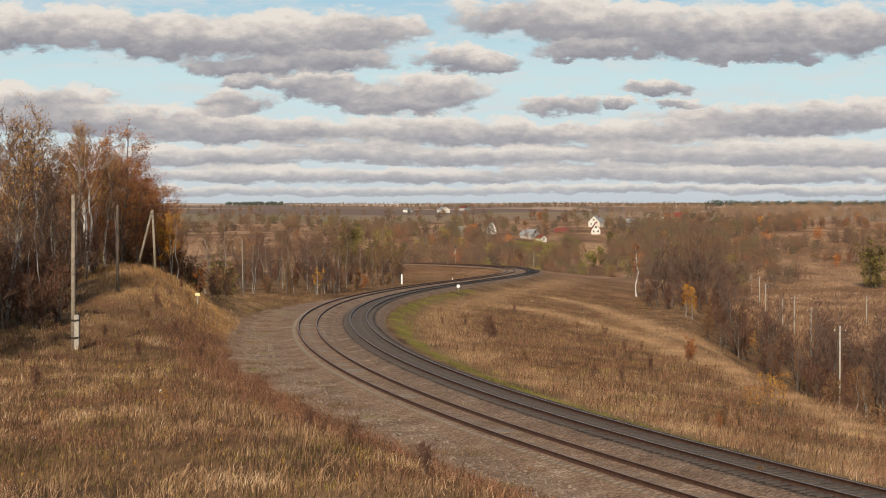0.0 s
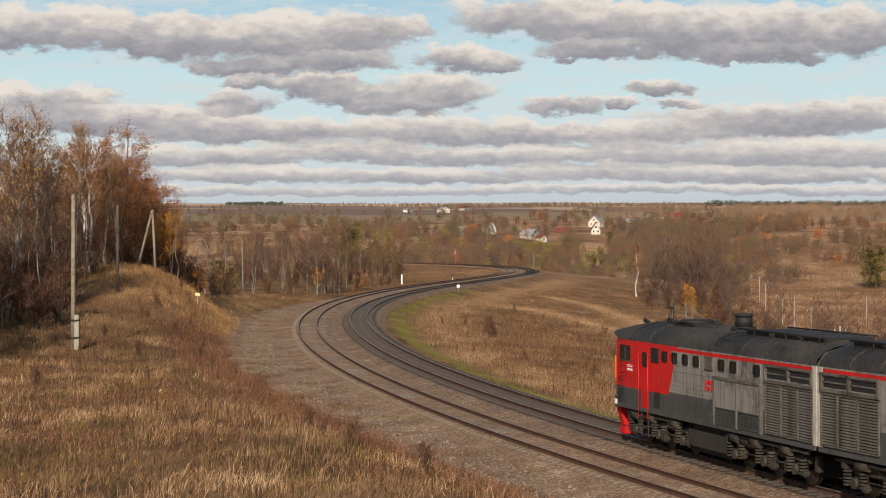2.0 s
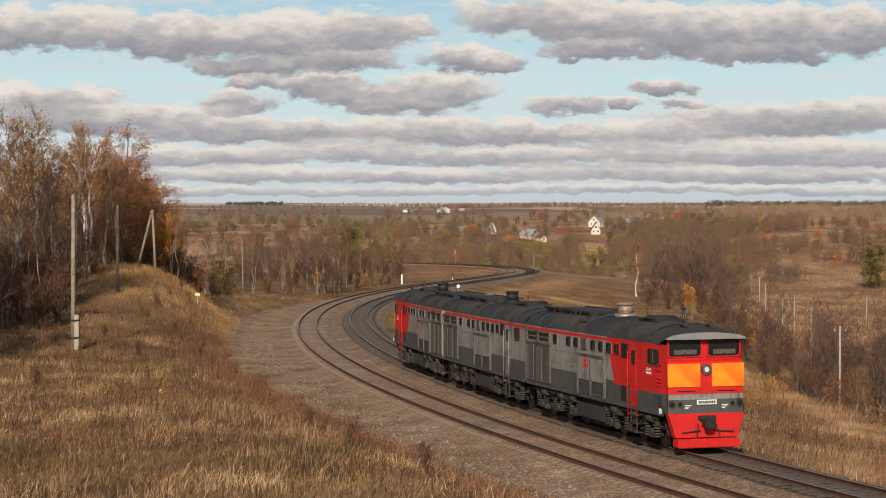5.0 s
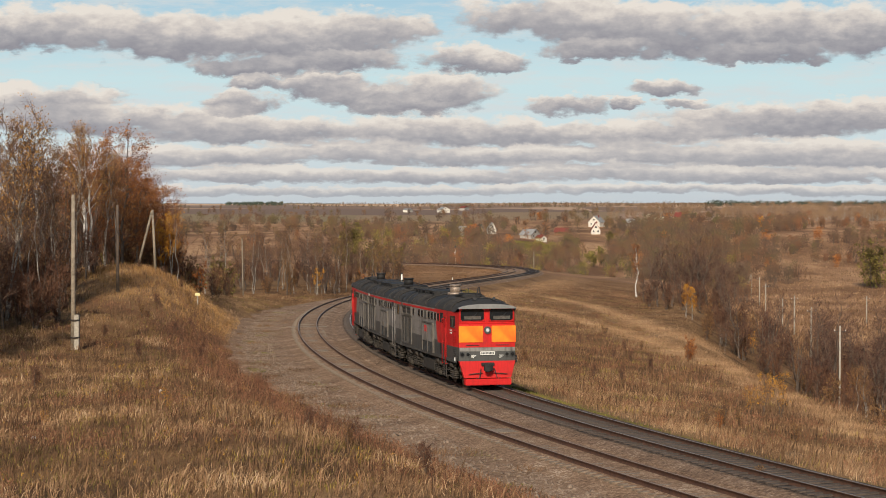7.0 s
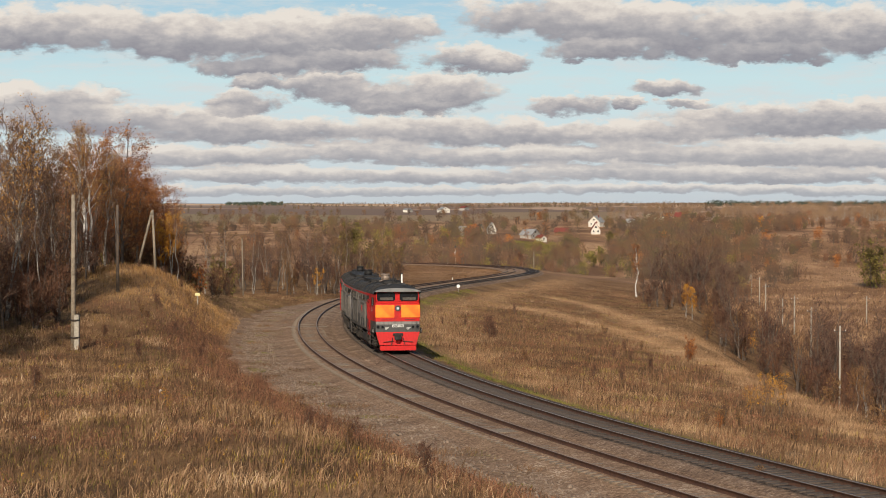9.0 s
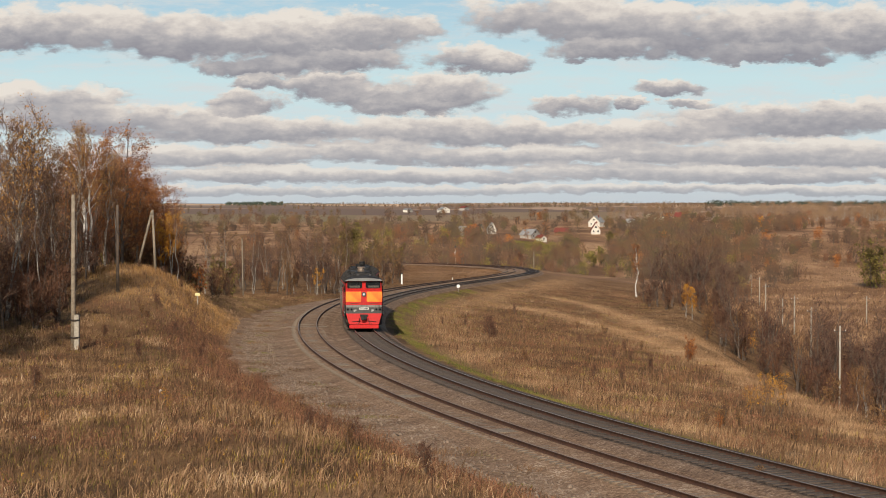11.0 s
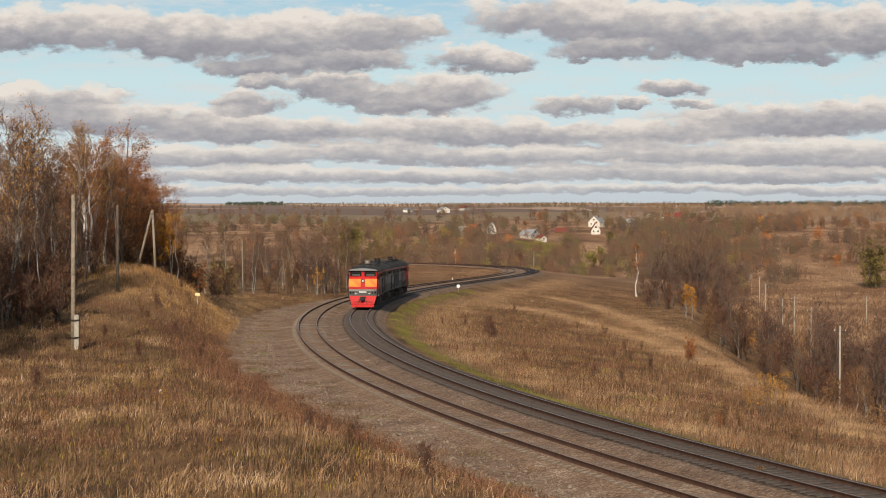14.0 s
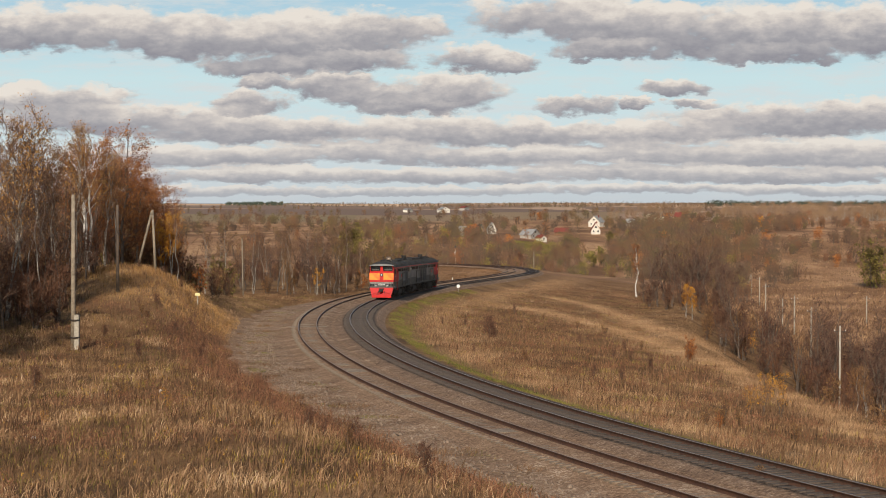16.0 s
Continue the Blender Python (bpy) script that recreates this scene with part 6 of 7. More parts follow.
def wood_bend():
    """The thicket of birch and brush inside the far bend."""
    r = random.Random(8)
    for px, d, size in ((432, 285, 0.55), (448, 262, 0.9), (470, 268, 0.95), (490, 275, 0.9), (520, 270, 0.9), (562, 262, 0.92), (575, 268, 0.95), (600, 274, 0.95), (612, 278, 0.9), (545, 285, 0.9), (640, 320, 0.8), (660, 330, 0.8), (500, 290, 1.0), (585, 300, 1.0)):
        plant("birch", at_view(px, d), d, size * 0.84)
    for px, d, kind, size in ((508, 258, "brown", 0.7), (560, 262, "goldbirch", 0.5), (625, 400, "olive", 1.9), (612, 410, "olive", 1.7), (668, 420, "olive", 1.2), (655, 415, "olive", 1.2), (700, 430, "olive", 1.0), (640, 285, "rustshrub", 1.3), (390, 262, "olive", 0.9)):
        plant(kind, at_view(px, d), d, size)
    for _ in range(135):
        d = r.uniform(258, 400)
        px = r.uniform(395, 715 - (d - 258) * 0.05)
        n, s = beside([at_view(px, d)], [d])
        if n[0] < 12:
            continue
        plant(r.choice(["shrub", "shrub", "leafshrub", "bare", "leafshrub", "bare", "brown"]), at_view(px, d), d, r.uniform(0.6, 0.95) * (0.95 if d < 300 else 1.05) * (0.72 if px > 640 else 1))


def bank_trees():
    r = random.Random(12)
    plant("whitebirch", at_view(1127, 335), 335, 0.95)
    for px, d, kind, size in ((1215, 262, "goldbirch", 0.62), (1226, 262, "goldbirch", 0.66), (1332, 262, "goldshrub", 1.0), (1337, 264, "goldshrub", 0.9), (1218, 170, "rustshrub", 0.95), (1222, 172, "rustshrub", 0.8),
                              (295, 69, "goldshrub", 0.32), (213, 76, "leafshrub", 0.3), (260, 88, "leafshrub", 0.28), (80, 62, "goldshrub", 0.2), (1345, 62, "leafshrub", 0.2), (868, 176, "shrub", 0.52), (876, 177, "shrub", 0.45), (1350, 106, "goldshrub", 0.7), (1385, 107, "goldshrub", 0.85), (1330, 105, "goldshrub", 0.5),
                              (1250, 92, "leafshrub", 0.32), (1280, 92, "leafshrub", 0.35), (1270, 90, "rustshrub", 0.4), (1310, 93, "leafshrub", 0.3), (1520, 150, "tanbirch", 0.42), (1545, 160, "tanbirch", 0.45),
                              (1275, 205, "birch", 0.3), (1285, 207, "birch", 0.32), (1535, 148, "birch", 0.5), (1560, 152, "leafshrub", 1.0), (1165, 300, "bare", 0.7), (1190, 300, "bare", 0.9), (1220, 305, "bare", 1.15),
                              (1240, 310, "bare", 1.2), (1205, 315, "bare", 1.2), (1180, 290, "shrub", 1.1), (1150, 300, "shrub", 1.1), (1240, 290, "shrub", 1.2), (1265, 290, "shrub", 1.2), (1210, 285, "shrub", 1.2), (1290, 300, "bare", 0.8), (1140, 318, "bare", 0.75), (1158, 325, "bare", 0.95), (1176, 330, "bare", 1.1), (1192, 322, "bare", 1.0), (1230, 328, "bare", 1.1), (1252, 322, "bare", 1.0), (1268, 330, "bare", 0.85), (1280, 320, "bare", 0.9),
                              (1212, 338, "brown", 1.1), (1246, 345, "brown", 1.15), (1186, 345, "brown", 1.0), (1500, 300, "bare", 1.1), (1525, 290, "bare", 1.1), (1550, 296, "bare", 1.15), (1478, 310, "bare", 0.9), (1540, 270, "shrub", 1.4), (1510, 276, "shrub", 1.3), (1562, 280, "bare", 1.1)):
        plant(kind, at_view(px, d), d, size)
    for _ in range(70):
        px, d = r.uniform(1250, 1570), r.uniform(200, 330)
        n, s = beside([at_view(px, d)], [d])
        if -n[0] < 38:
            continue
        plant(r.choice(["shrub", "shrub", "leafshrub", "shrub", "bare"]), at_view(px, d), d, r.uniform(0.8, 1.2))
    for _ in range(22):
        px, d = r.uniform(1460, 1580), r.uniform(260, 330)
        plant(r.choice(["bare", "shrub", "bare"]), at_view(px, d), d, r.uniform(1.0, 1.35))
    for _ in range(16):
        px, d = r.uniform(1140, 1300), r.uniform(300, 560)
        n, s = beside([at_view(px, d)], [d])
        if -n[0] > 36:
            plant(r.choice(["shrub", "bare", "brown", "bare"]), at_view(px, d), d, r.uniform(0.9, 1.25))


def low_bushes():
    """Small dry bushes that break up the grass."""
    r = random.Random(77)
    for _ in range(46):
        s, n = r.uniform(-4, 110), r.uniform(10.8, 15) if r.random() < 0.55 else r.uniform(14, 26)
        x, y, _t = on_line(s, n + (2.0 if s > 60 else 0))
        if abs(x) < 0.25 * y and y > 50:
            plant(r.choice(["shrub", "leafshrub", "shrub"]), float(x), float(y), r.uniform(0.16, 0.3))
    for _ in range(30):
        s, n = r.uniform(15, 200), -r.uniform(8, 28)
        x, y, _t = on_line(s, n)
        plant(r.choice(["shrub", "leafshrub", "shrub"]), float(x), float(y), r.uniform(0.16, 0.34))


wood_left()
low_bushes()
wood_bend()
bank_trees()


def far_wood(name, label, seed, spots, twig, leaf_mats, birch_share=0.12, size=1.0):
    """Many simple trees joined into one object: stems, a soft crown of fine twigs and leaves; each tree has a tone of its own."""
    r = np.random.RandomState(seed)
    stems, tw, lf, tones, leaf_tones = [], [], [], [], []
    for x, y, z, h in spots:
        fat = min(0.17, y * 0.00013)
        tone = r.uniform(0, 1)
        for k in range(r.randint(1, 4)):
            bx, by = x + r.normal(0, 0.12 * h), y + r.normal(0, 0.12 * h)
            tip = (bx + r.normal(0, 0.07 * h), by, z + h * r.uniform(0.7, 1.0))
            stems.append(((bx - fat * 1.3, by, z - 0.3), (bx + fat * 1.3, by, z - 0.3), tip))
        lumps = r.normal(0, 1, (5, 3)) * (0.17 * h, 0.12 * h, 0.16 * h) + (x, y, z + h * 0.6)
        count = int(110 * size)
        c = lumps[r.randint(0, 5, count)] + r.normal(0, 1, (count, 3)) * (0.12 * h, 0.1 * h, 0.15 * h)
        low = r.uniform(0, 1, count) < 0.3
        c[:, 2] = np.where(low, z + r.uniform(0, 0.5, count) * h, np.clip(c[:, 2], z, z + h))
        a = r.uniform(0, 6.28, count)
        d = np.stack([np.cos(a) * 0.7, 0.3 * np.sin(a), r.normal(0.75, 0.4, count)], -1) * (h * r.uniform(0.05, 0.13, count))[:, None]
        s = np.stack([-d[:, 2], d[:, 1] * 0, d[:, 0]], -1)
        s = s / (np.linalg.norm(s, axis=1, keepdims=True) + 1e-9) * (fat * r.uniform(0.7, 1.7, count))[:, None]
        tw.append(np.stack([c - s, c + s, c + d], 1))
        tones.append(np.full(count * 3, tone))
        count = int(34 * size)
        if leaf_mats and count:
            c = lumps[r.randint(0, 5, count)] + r.normal(0, 1, (count, 3)) * (0.12 * h, 0.1 * h, 0.14 * h)
            c[:, 2] = np.clip(c[:, 2], z + 0.1 * h, z + h)
            q = fat * 1.5 * r.uniform(0.5, 1.4, count)
            u, v = np.stack([q, q * 0, q * r.normal(0, 0.5, count)], -1), np.stack([q * 0, q * 0.4, q], -1)
            lf.append(np.stack([c - u, c - v, c + u, c + v], 1))
            leaf_tones.append(np.full(count * 4, tone))
    T = np.concatenate(tw).reshape(-1, 3)
    me = mesh_from(name, T, np.arange(len(T)).reshape(-1, 3))
    me.attributes.new("tone", "FLOAT", "POINT").data.foreach_set("value", np.concatenate(tones).astype(np.float32))
    ob = tagged(part(name, me, twig), label, "woodland", kind="stuff")
    S = np.array(stems).reshape(-1, 3)
    tagged(part("stems", mesh_from("stems", S, np.arange(len(S)).reshape(-1, 3)), m_birch if birch_share > 0.5 else m_bark, ob), kind="stuff")
    if lf:
        L = np.concatenate(lf).reshape(-1, 3)
        me = mesh_from("leaves", L, np.arange(len(L)).reshape(-1, 4))
        me.attributes.new("tone", "FLOAT", "POINT").data.foreach_set("value", np.concatenate(leaf_tones).astype(np.float32))
        tagged(part("leaves", me, leaf_mats, ob), kind="stuff")


def spots(seed, count, px0, px1, d0, d1, h0, h1, keep=None):
    r = np.random.RandomState(seed)
    px, d = r.uniform(px0, px1, count), np.exp(r.uniform(np.log(d0), np.log(d1), count))
    x = (px - 784) / 3280 * d
    ok = np.ones(count, bool) if keep is None else keep(x, d, px)
    x, d = x[ok], d[ok]
    return np.stack([x, d, ground_z(x, d), r.uniform(h0, h1, len(x))], -1)


def distance_woods():
    clump = lambda size, seed, lo, hi: (lambda x, y, px: smooth(waves(x, y * 0.5, size, seed), lo, hi) > 0.4)
    open_view = lambda y, px: ((px > 1030) & (px < 1072) & (y < 1135)) | ((px > 808) & (px < 885) & (y > 820) & (y < 965)) | ((px > 885) & (px < 1000) & (y > 740) & (y < 940))
    clear = lambda x, y, px: (smooth(waves(x, y * 0.5, 60, 52), -0.12, 0.2) > 0.35) & ~open_view(y, px)
    far_wood("valley_thicket", "brown leafless brush filling the valley", 101, spots(1, 800, 430, 1330, 545, 900, 3, 7, clear), m_far_red, m_far_leaf, size=2.0)
    far_wood("village_trees", "bare garden trees round the village", 102, spots(2, 520, 300, 1300, 860, 1400, 4, 8, clear), m_far_twig, m_far_leaf, size=1.8)
    far_wood("slope_brush", "tall brown brush below the village", 111, spots(9, 330, 780, 1330, 620, 880, 4, 8, lambda x, y, px: ~open_view(y, px) & (waves(x, y * 0.5, 45, 66) > -0.1)), m_far_twig, m_far_leaf, size=2.2)
    far_wood("hillside_wood", "dark mixed wood on the hillside above the valley", 115, spots(13, 330, 1120, 1420, 640, 1050, 6, 11, lambda x, y, px: waves(x, y * 0.5, 60, 67) + (1330 - px) / 260 > 0.1), m_far_twig, m_far_leaf, size=2.4)
    far_wood("olive_brush", "olive-leaved bushes among the brown brush", 112, spots(10, 60, 560, 1330, 580, 1000, 4, 7), m_leaf_olive, m_leaf_olive, size=2.2)
    far_wood("golden_brush", "scattered golden trees in the village", 113, spots(11, 13, 820, 1560, 700, 1500, 4, 8), m_leaf_rust, m_leaf_rust, size=2.2)
    far_wood("garden_trees", "bare garden trees before the houses", 114, spots(12, 90, 790, 1130, 790, 885, 4, 8, lambda x, y, px: ~open_view(y, px)), m_far_twig, m_far_leaf, size=2.0)
    far_wood("hill_brush", "reddish brush on the far hillside", 103, spots(3, 560, 1130, 1640, 760, 1250, 4, 8, clump(70, 53, 0.0, 0.25)), m_far_red, m_far_leaf, size=2.0)
    far_wood("hill_birches", "row of bare birches on the far hill", 104, spots(4, 420, 1080, 1640, 1280, 1900, 6, 11.5, lambda x, y, px: waves(x, y * 0.3, 120, 91) + (px - 1300) / 900 > -0.15), m_far_birch, m_far_birch, 0.8, size=1.3)
    far_wood("copses", "scattered copses between the far fields", 105, spots(5, 420, -60, 1640, 1500, 3000, 4.5, 8, clump(260, 54, 0.05, 0.2)), m_far_twig, m_far_leaf)
    far_wood("horizon_wood", "long low wood along the horizon", 106, spots(6, 2800, -60, 1640, 2900, 4000, 3, 6.5, lambda x, y, px: (px > 420) & (waves(x, y, 300, 71) + (px - 700) / 1500 > -0.1)), m_far_twig, m_far_leaf, size=0.3)
    far_wood("horizon_pines", "dark pine wood on the horizon", 107, spots(7, 300, 1250, 1640, 2900, 3500, 7, 10), m_leaf_pine, m_leaf_pine)
    far_wood("horizon_pines", "dark pine wood on the horizon", 108, spots(8, 160, 400, 500, 3600, 3900, 4, 7), m_leaf_pine, m_leaf_pine)
    r = random.Random(31)
    for px, d, kind, size in ((905, 640, "bare", 0.9), (880, 650, "bare", 0.85), (895, 645, "shrub", 1.6), (920, 650, "shrub", 1.5), (872, 655, "shrub", 1.5), (852, 900, "pine", 0.7), (842, 900, "pine", 0.55), (1145, 1050, "pale", 1.0), (1120, 1050, "pale", 0.8), (1165, 1060, "pale", 0.8),
                              (1065, 760, "olive", 1.4), (1050, 740, "olive", 1.0), (1545, 640, "olive", 2.4), (1560, 645, "olive", 2.6), (1080, 900, "olive", 1.5), (855, 850, "birch", 1.2), (840, 850, "birch", 1.1), (750, 700, "birch", 0.9), (756, 702, "birch", 0.95), (747, 706, "birch", 0.8),
                              (930, 870, "rust", 0.6), (965, 900, "rust", 0.8), (1345, 1000, "goldbirch", 1.2), (1195, 720, "rust", 0.7), (1290, 660, "bare", 1.2), (1310, 665, "bare", 1.1), (1185, 1150, "birch", 1.3), (1178, 1150, "birch", 1.2), (1170, 640, "rust", 0.6), (1225, 640, "brown", 0.9)):
        plant(kind, at_view(px, d), d, size, 0.2)


distance_woods()


# ---------------- poles, posts and signs ----------------
def mast(label, x, y, height, r=0.12, material=None, crossbar=0.0, stub=False, group="line poles", lean=0.0, turn=0.0):
    px, py, pz = stand(x, y)
    thing = new("utility_pole")
    tagged(thing, label, "utility pole", group)
    thing.matrix_basis = Matrix.LocRotScale((px, py, pz), Euler((0, lean, turn)), None)
    bm = bmesh.new()
    rod(bm, (0, 0, -0.5), (0, 0, height), r, r * 0.72, 10)
    part("pole", bm, material or m_pole_wood, thing)
    if stub:
        bm = bmesh.new()
        box(bm, 0.08, 0.36, -0.15, 0.15, -0.5, 2.15, 0.02)
        part("concrete_stub", bm, m_concrete, thing, "square concrete stub")
        for z in (0.75, 1.8):
            bm = bmesh.new()
            rod(bm, (0.1, 0, z), (0.1, 0, z + 0.06), 0.31, 0.31, 14)
            part("wire_binding", bm, m_iron, thing)
    if crossbar:
        bm = bmesh.new()
        box(bm, -crossbar, crossbar, -0.05, 0.05, height - 0.75, height - 0.65, 0.01)
        bar = part("crossbar", bm, m_iron, thing)
        for x in (-crossbar * 0.9, crossbar * 0.9):
            bm = bmesh.new()
            rod(bm, (x, 0, height - 0.65), (x, 0, height - 0.48), 0.05, 0.035, 8)
            part("insulator", bm, m_white, bar)
        bm = bmesh.new()
        rod(bm, (0, 0, height), (0, 0, height + 0.25), 0.03, 0.02, 6)
        part("insulator_pin", bm, m_iron, thing)
    return thing


def a_frame(label, x, y, height, spread, group="braced poles"):
    px, py, pz = stand(x, y)
    thing = new("braced_pole")
    tagged(thing, label, "utility pole", group)
    thing.matrix_basis = Matrix.Translation((px, py, pz))
    bm = bmesh.new()
    rod(bm, (0.25, 0, -0.5), (0.0, 0, height), 0.13, 0.1, 10)
    part("pole", bm, m_pole_wood, thing)
    bm = bmesh.new()
    rod(bm, (-spread, 0.3, -0.7), (-0.06, 0, height - 0.15), 0.12, 0.1, 10)
    part("brace", bm, m_pole_wood, thing)
    bm = bmesh.new()
    box(bm, -0.18, 0.14, -0.13, 0.13, height - 0.4, height - 0.34, 0.01)
    part("binding", bm, m_iron, thing)
    return thing


def poles():
    mast("weathered timber pole lashed to a concrete stub", -22.4, 112, 9.4, 0.155, stub=True, group="", lean=0.006)
    mast("dark weathered timber pole on the knoll", -24.6, 140, 6.6, 0.13, m_bark, group="")
    a_frame("pair of timber poles leaning together", -25.4, 162, 5.3, 1.6)
    mast("slim grey pole among birches", at_view(430, 232), 232, 7.4, 0.09, lean=-0.02)
    for px, d, h in ((676, 520, 6.4), (693, 560, 6.2), (714, 600, 6.0), (945, 455, 4.6), (1100 - 430, 640, 7)):
        mast("slim pale pole beside the far track", at_view(px, d), d, h, 0.12)
    for px, d, h in ((1488, 236, 11.0), (1437, 330, 9.0), (1407, 385, 8.6), (1386, 430, 8.6), (1356, 500, 8.6), (1345, 550, 8.6), (1535, 470, 7.0)):
        mast("pale concrete pole with a crossbar in the valley", at_view(px, d), d, h, 0.16 if d < 300 else 0.18, m_concrete, 0.75, group="valley line")
    a_frame("far pair of poles leaning together", at_view(1330, 600), 600, 7.8, 2.3)


poles()


def signs():
    # white kilometre post with a black cap
    x, y = at_view(711, 318), 318
    px, py, pz = stand(x, y)
    t = new("track_post")
    tagged(t, "slim white trackside post with a black top", "track post")
    t.matrix_basis = Matrix.Translation((px, py, pz))
    bm = bmesh.new()
    box(bm, -0.13, 0.13, -0.1, 0.1, -0.3, 1.75, 0.02)
    part("post", bm, m_white, t)
    bm = bmesh.new()
    box(bm, -0.15, 0.15, -0.12, 0.12, 1.75, 2.0, 0.02)
    part("cap", bm, m_black, t, "black top")
    # round white sign beside the main line
    x, y, _ = on_line(228, -3.6)
    px, py, pz = stand(x, y)
    t = new("round_sign")
    tagged(t, "small round white sign on a short stake", "track sign")
    t.matrix_basis = Matrix.Translation((px, py, pz))
    bm = bmesh.new()
    rod(bm, (0, 0, -0.3), (0, 0, 0.7), 0.04, 0.04, 8)
    part("stake", bm, m_concrete, t)
    bm = bmesh.new()
    rod(bm, (0, -0.03, 0.92), (0, 0.03, 0.92), 0.26, 0.26, 20)
    part("disc", bm, m_white, t, "white disc")
    # marker with a pale board on the knoll
    px, py, pz = stand(at_view(349, 158), 158)
    t = new("marker_post")
    tagged(t, "small marker post with a pale yellow board", "track sign")
    t.matrix_basis = Matrix.Translation((px, py, pz))
    bm = bmesh.new()
    rod(bm, (0, 0, -0.3), (0, 0, 1.15), 0.06, 0.06, 8)
    part("stake", bm, m_concrete, t)
    bm = bmesh.new()
    box(bm, -0.2, 0.2, -0.06, 0.06, 0.98, 1.22, 0.02)
    part("board", bm, m_yellow, t, "pale yellow board")
    # lamp signal beyond the bend
    px, py, pz = stand(at_view(806, 560), 560)
    t = new("signal_mast")
    tagged(t, "slim railway signal mast with a white box", "railway signal")
    t.matrix_basis = Matrix.Translation((px, py, pz))
    bm = bmesh.new()
    rod(bm, (0, 0, -0.4), (0, 0, 6.0), 0.14, 0.1, 8)
    part("pole", bm, m_concrete, t)
    bm = bmesh.new()
    box(bm, -0.35, 0.35, -0.2, 0.2, 3.4, 4.2, 0.04)
    part("relay_box", bm, m_white, t, "white box")
    bm = bmesh.new()
    box(bm, -0.25, 0.25, -0.2, 0.15, 5.2, 6.2, 0.06)
    part("signal_head", bm, m_black, t, "black signal head")
    # low marker by the inner rail
    x, y, _ = on_line(283, 7.4)
    px, py, pz = stand(x, y)
    t = new("marker_peg")
    tagged(t, "short white peg beside the siding", "track sign")
    t.matrix_basis = Matrix.Translation((px, py, pz))
    bm = bmesh.new()
    rod(bm, (0, 0, -0.2), (0, 0, 0.8), 0.09, 0.07, 8)
    part("peg", bm, m_white, t)
    # scraps on the slope
    for x, y, s in ((-12.6, 82.5, 0.09), (-12.9, 58.2, 0.07), (-13.3, 58.9, 0.06), (-22.6, 96.5, 0.07)):
        px, py, pz = stand(x, y)
        bm = bmesh.new()
        bmesh.ops.create_icosphere(bm, subdivisions=1, radius=s)
        for v in bm.verts:
            v.co += Vector((math.sin(v.co.y * 40), math.sin(v.co.z * 40), math.sin(v.co.x * 40))) * s * 0.3
        ob = part("stone", bm, m_white)
        ob.location = (px, py, pz + 0.03)
        tagged(ob, "pale scrap lying in the grass", "stone", "pale scraps")


signs()


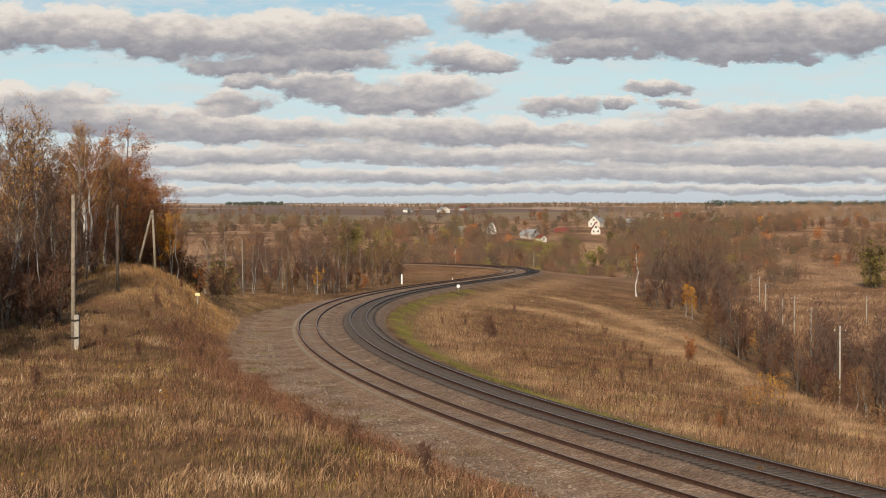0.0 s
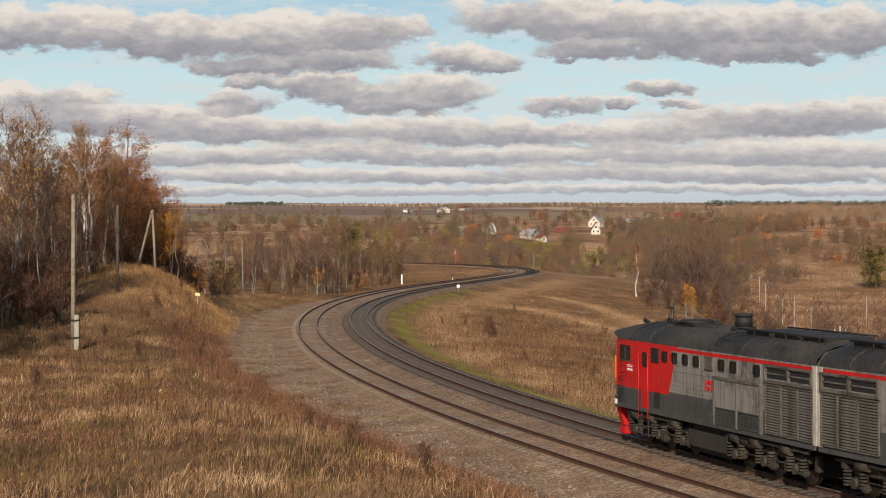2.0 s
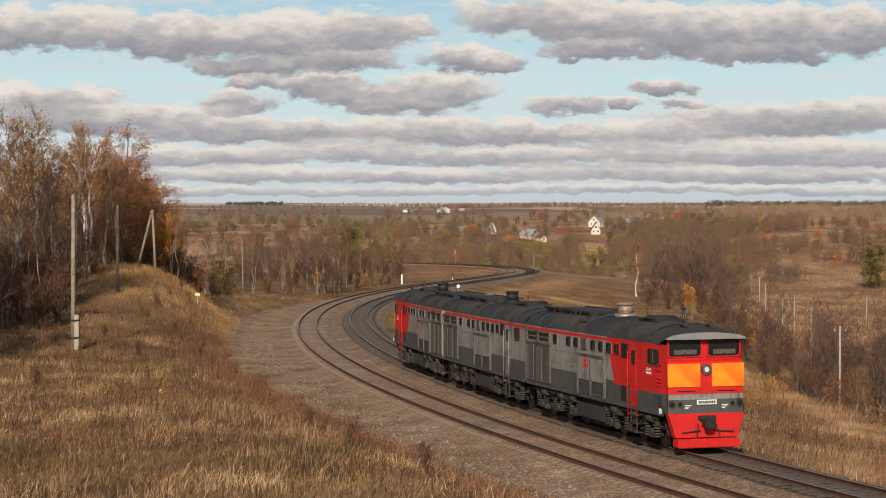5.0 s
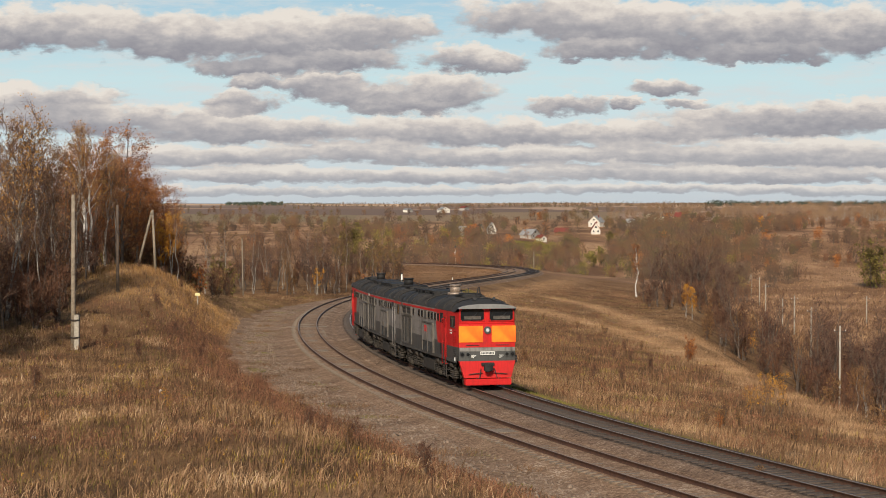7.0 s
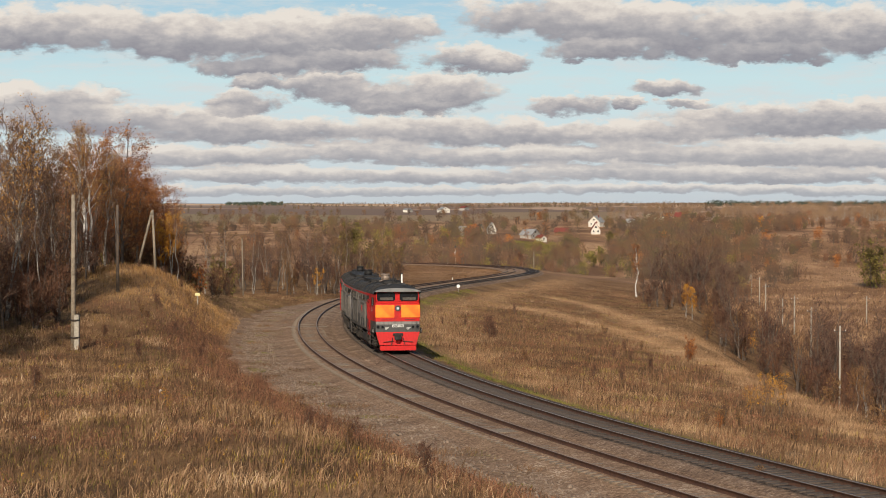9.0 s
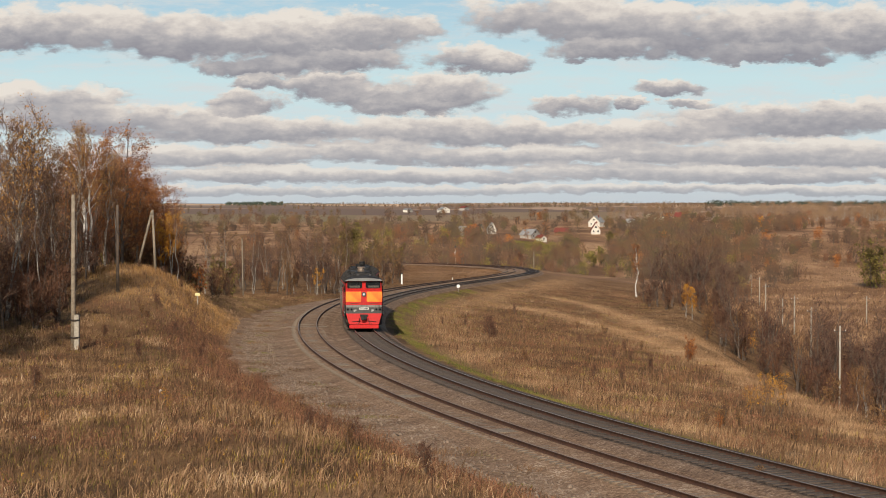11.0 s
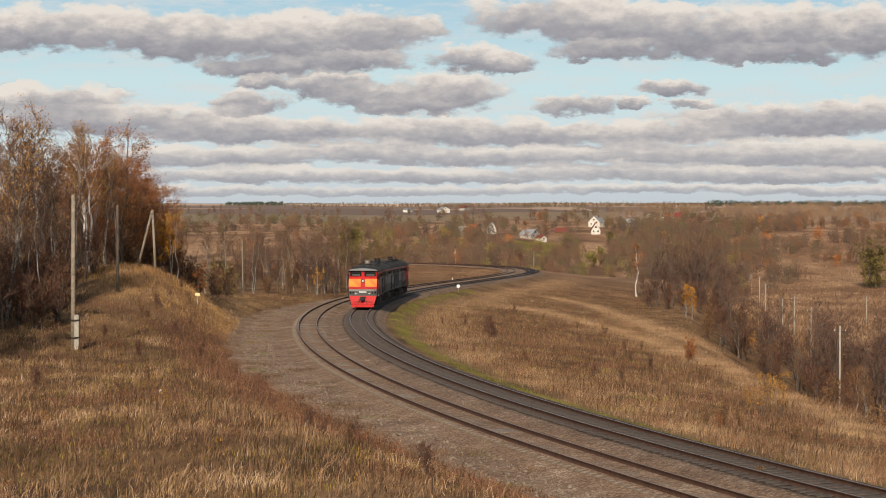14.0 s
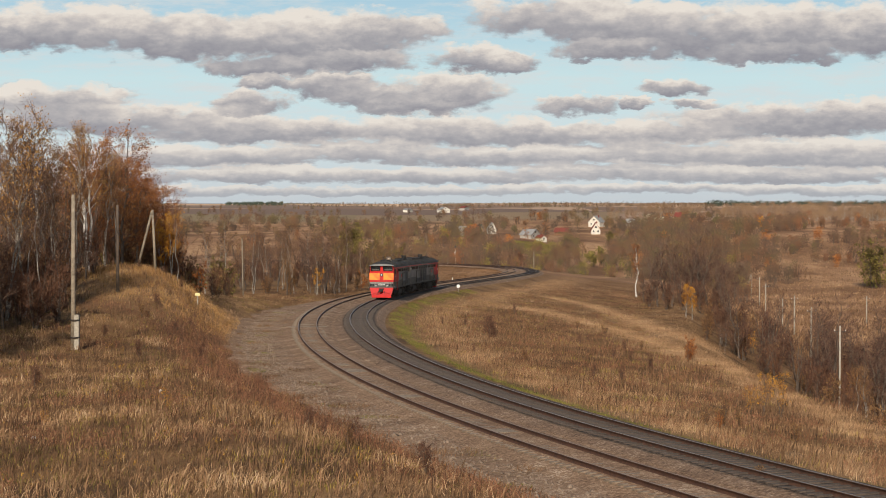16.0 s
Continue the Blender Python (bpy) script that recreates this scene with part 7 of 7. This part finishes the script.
# ---------------- the village ----------------
def house(label, px, depth, w, l, wall_h, roof_h, turn, wall, roof, windows=2):
    w, l, wall_h, roof_h = w * 0.74, l * 0.74, wall_h * 0.72, roof_h * 0.72
    x, y = at_view(px, depth), depth
    hx, hy, hz = stand(x, y)
    thing = new("village_house")
    tagged(thing, label, "house", "village houses")
    thing.matrix_basis = Matrix.LocRotScale((hx, hy, hz), Euler((0, 0, radians(turn))), None)
    bm = bmesh.new()
    a = [bm.verts.new(p) for p in ((-w / 2, -l / 2, -1.5), (w / 2, -l / 2, -1.5), (w / 2, -l / 2, wall_h), (0, -l / 2, wall_h + roof_h), (-w / 2, -l / 2, wall_h))]
    b = [bm.verts.new((v.co.x, l / 2, v.co.z)) for v in a]
    bm.faces.new(a)
    bm.faces.new(b[::-1])
    for i in range(5):
        if i not in (2, 3):
            bm.faces.new((a[i], b[i], b[(i + 1) % 5], a[(i + 1) % 5]))
    bmesh.ops.recalc_face_normals(bm, faces=bm.faces)
    part("wall", bm, wall, thing)
    over = 0.45
    for s in (-1, 1):
        bm = bmesh.new()
        e = Vector((s * (w / 2 + over), 0, wall_h - over * roof_h / (w / 2)))
        top = Vector((0, 0, wall_h + roof_h))
        vs = []
        for yy in (-l / 2 - over, l / 2 + over):
            for p in (e, top):
                for up in (0.02, 0.2):
                    vs.append(bm.verts.new((p.x, yy, p.z + up)))
        for f in ((0, 2, 3, 1), (4, 5, 7, 6), (0, 1, 5, 4), (2, 6, 7, 3), (1, 3, 7, 5), (0, 4, 6, 2)):
            bm.faces.new([vs[i] for i in f])
        bmesh.ops.recalc_face_normals(bm, faces=bm.faces)
        part("roof_slope", bm, roof, thing)
    for k in range(windows):
        wx = (k + 0.5) / windows * w - w / 2
        bm = bmesh.new()
        box(bm, wx - 0.5, wx + 0.5, -l / 2 - 0.06, -l / 2 + 0.05, wall_h * 0.4, wall_h * 0.4 + 1.2, 0.02)
        win = part("window", bm, m_white, thing)
        bm = bmesh.new()
        box(bm, wx - 0.4, wx + 0.4, -l / 2 - 0.08, -l / 2 - 0.03, wall_h * 0.4 + 0.1, wall_h * 0.4 + 1.1)
        part("pane", bm, m_pane_dark, win)
    if roof_h > 2.5:
        bm = bmesh.new()
        box(bm, -0.45, 0.45, -l / 2 - 0.06, -l / 2 + 0.05, wall_h + roof_h * 0.25, wall_h + roof_h * 0.25 + 1.0, 0.02)
        part("gable_window", bm, m_pane_dark, thing)
    bm = bmesh.new()
    box(bm, w * 0.15 - 0.3, w * 0.15 + 0.3, 0.3, 0.9, wall_h + roof_h * 0.3, wall_h + roof_h + 0.7, 0.03)
    part("chimney", bm, m_roof_red, thing)


def village():
    house("white house with a steep pale gable", 1056, 1130, 10, 11, 4.2, 5.0, -28, m_wall_white, m_roof_slate)
    house("small white gabled house with a dark roof", 1054, 1000, 6.5, 8, 3.2, 5.4, 0, m_wall_white, m_roof_red)
    house("low grey house with a sheet roof", 822, 900, 12, 9, 3.2, 3.0, 62, m_wall_grey, m_roof_slate, 3)
    house("red-roofed house behind the low one", 838, 930, 8, 9, 3.2, 3.4, 70, m_wall_wood, m_roof_red)
    house("pale gable among garden trees", 870, 960, 5, 8, 3.6, 4.6, 10, m_wall_white, m_roof_slate, 1)
    house("house with a pale sheet roof", 938, 930, 11, 9, 3.0, 3.6, 55, m_wall_grey, m_roof_slate)
    house("small shed with a white wall", 958, 900, 5, 5, 2.6, 1.6, 40, m_wall_white, m_roof_red, 1)
    house("brown plank house with a red roof", 995, 980, 10, 9, 3.0, 2.8, 75, m_wall_wood, m_roof_red)
    house("low house beside the pale willow", 1118, 1150, 9, 8, 3.0, 3.0, 60, m_wall_grey, m_roof_slate)
    house("far white farmhouse among fields", 785, 2100, 16, 12, 5, 4, 30, m_wall_white, m_roof_slate)
    house("far long white barn", 722, 2200, 22, 9, 4, 2.5, 70, m_wall_white, m_roof_slate, 3)
    house("far long grey barn", 822, 2300, 20, 9, 4, 3, 65, m_wall_grey, m_roof_red, 3)
    house("red-roofed house on the hill", 1205, 1350, 12, 10, 3.5, 4, 65, m_wall_wood, m_roof_red)


village()


motions()
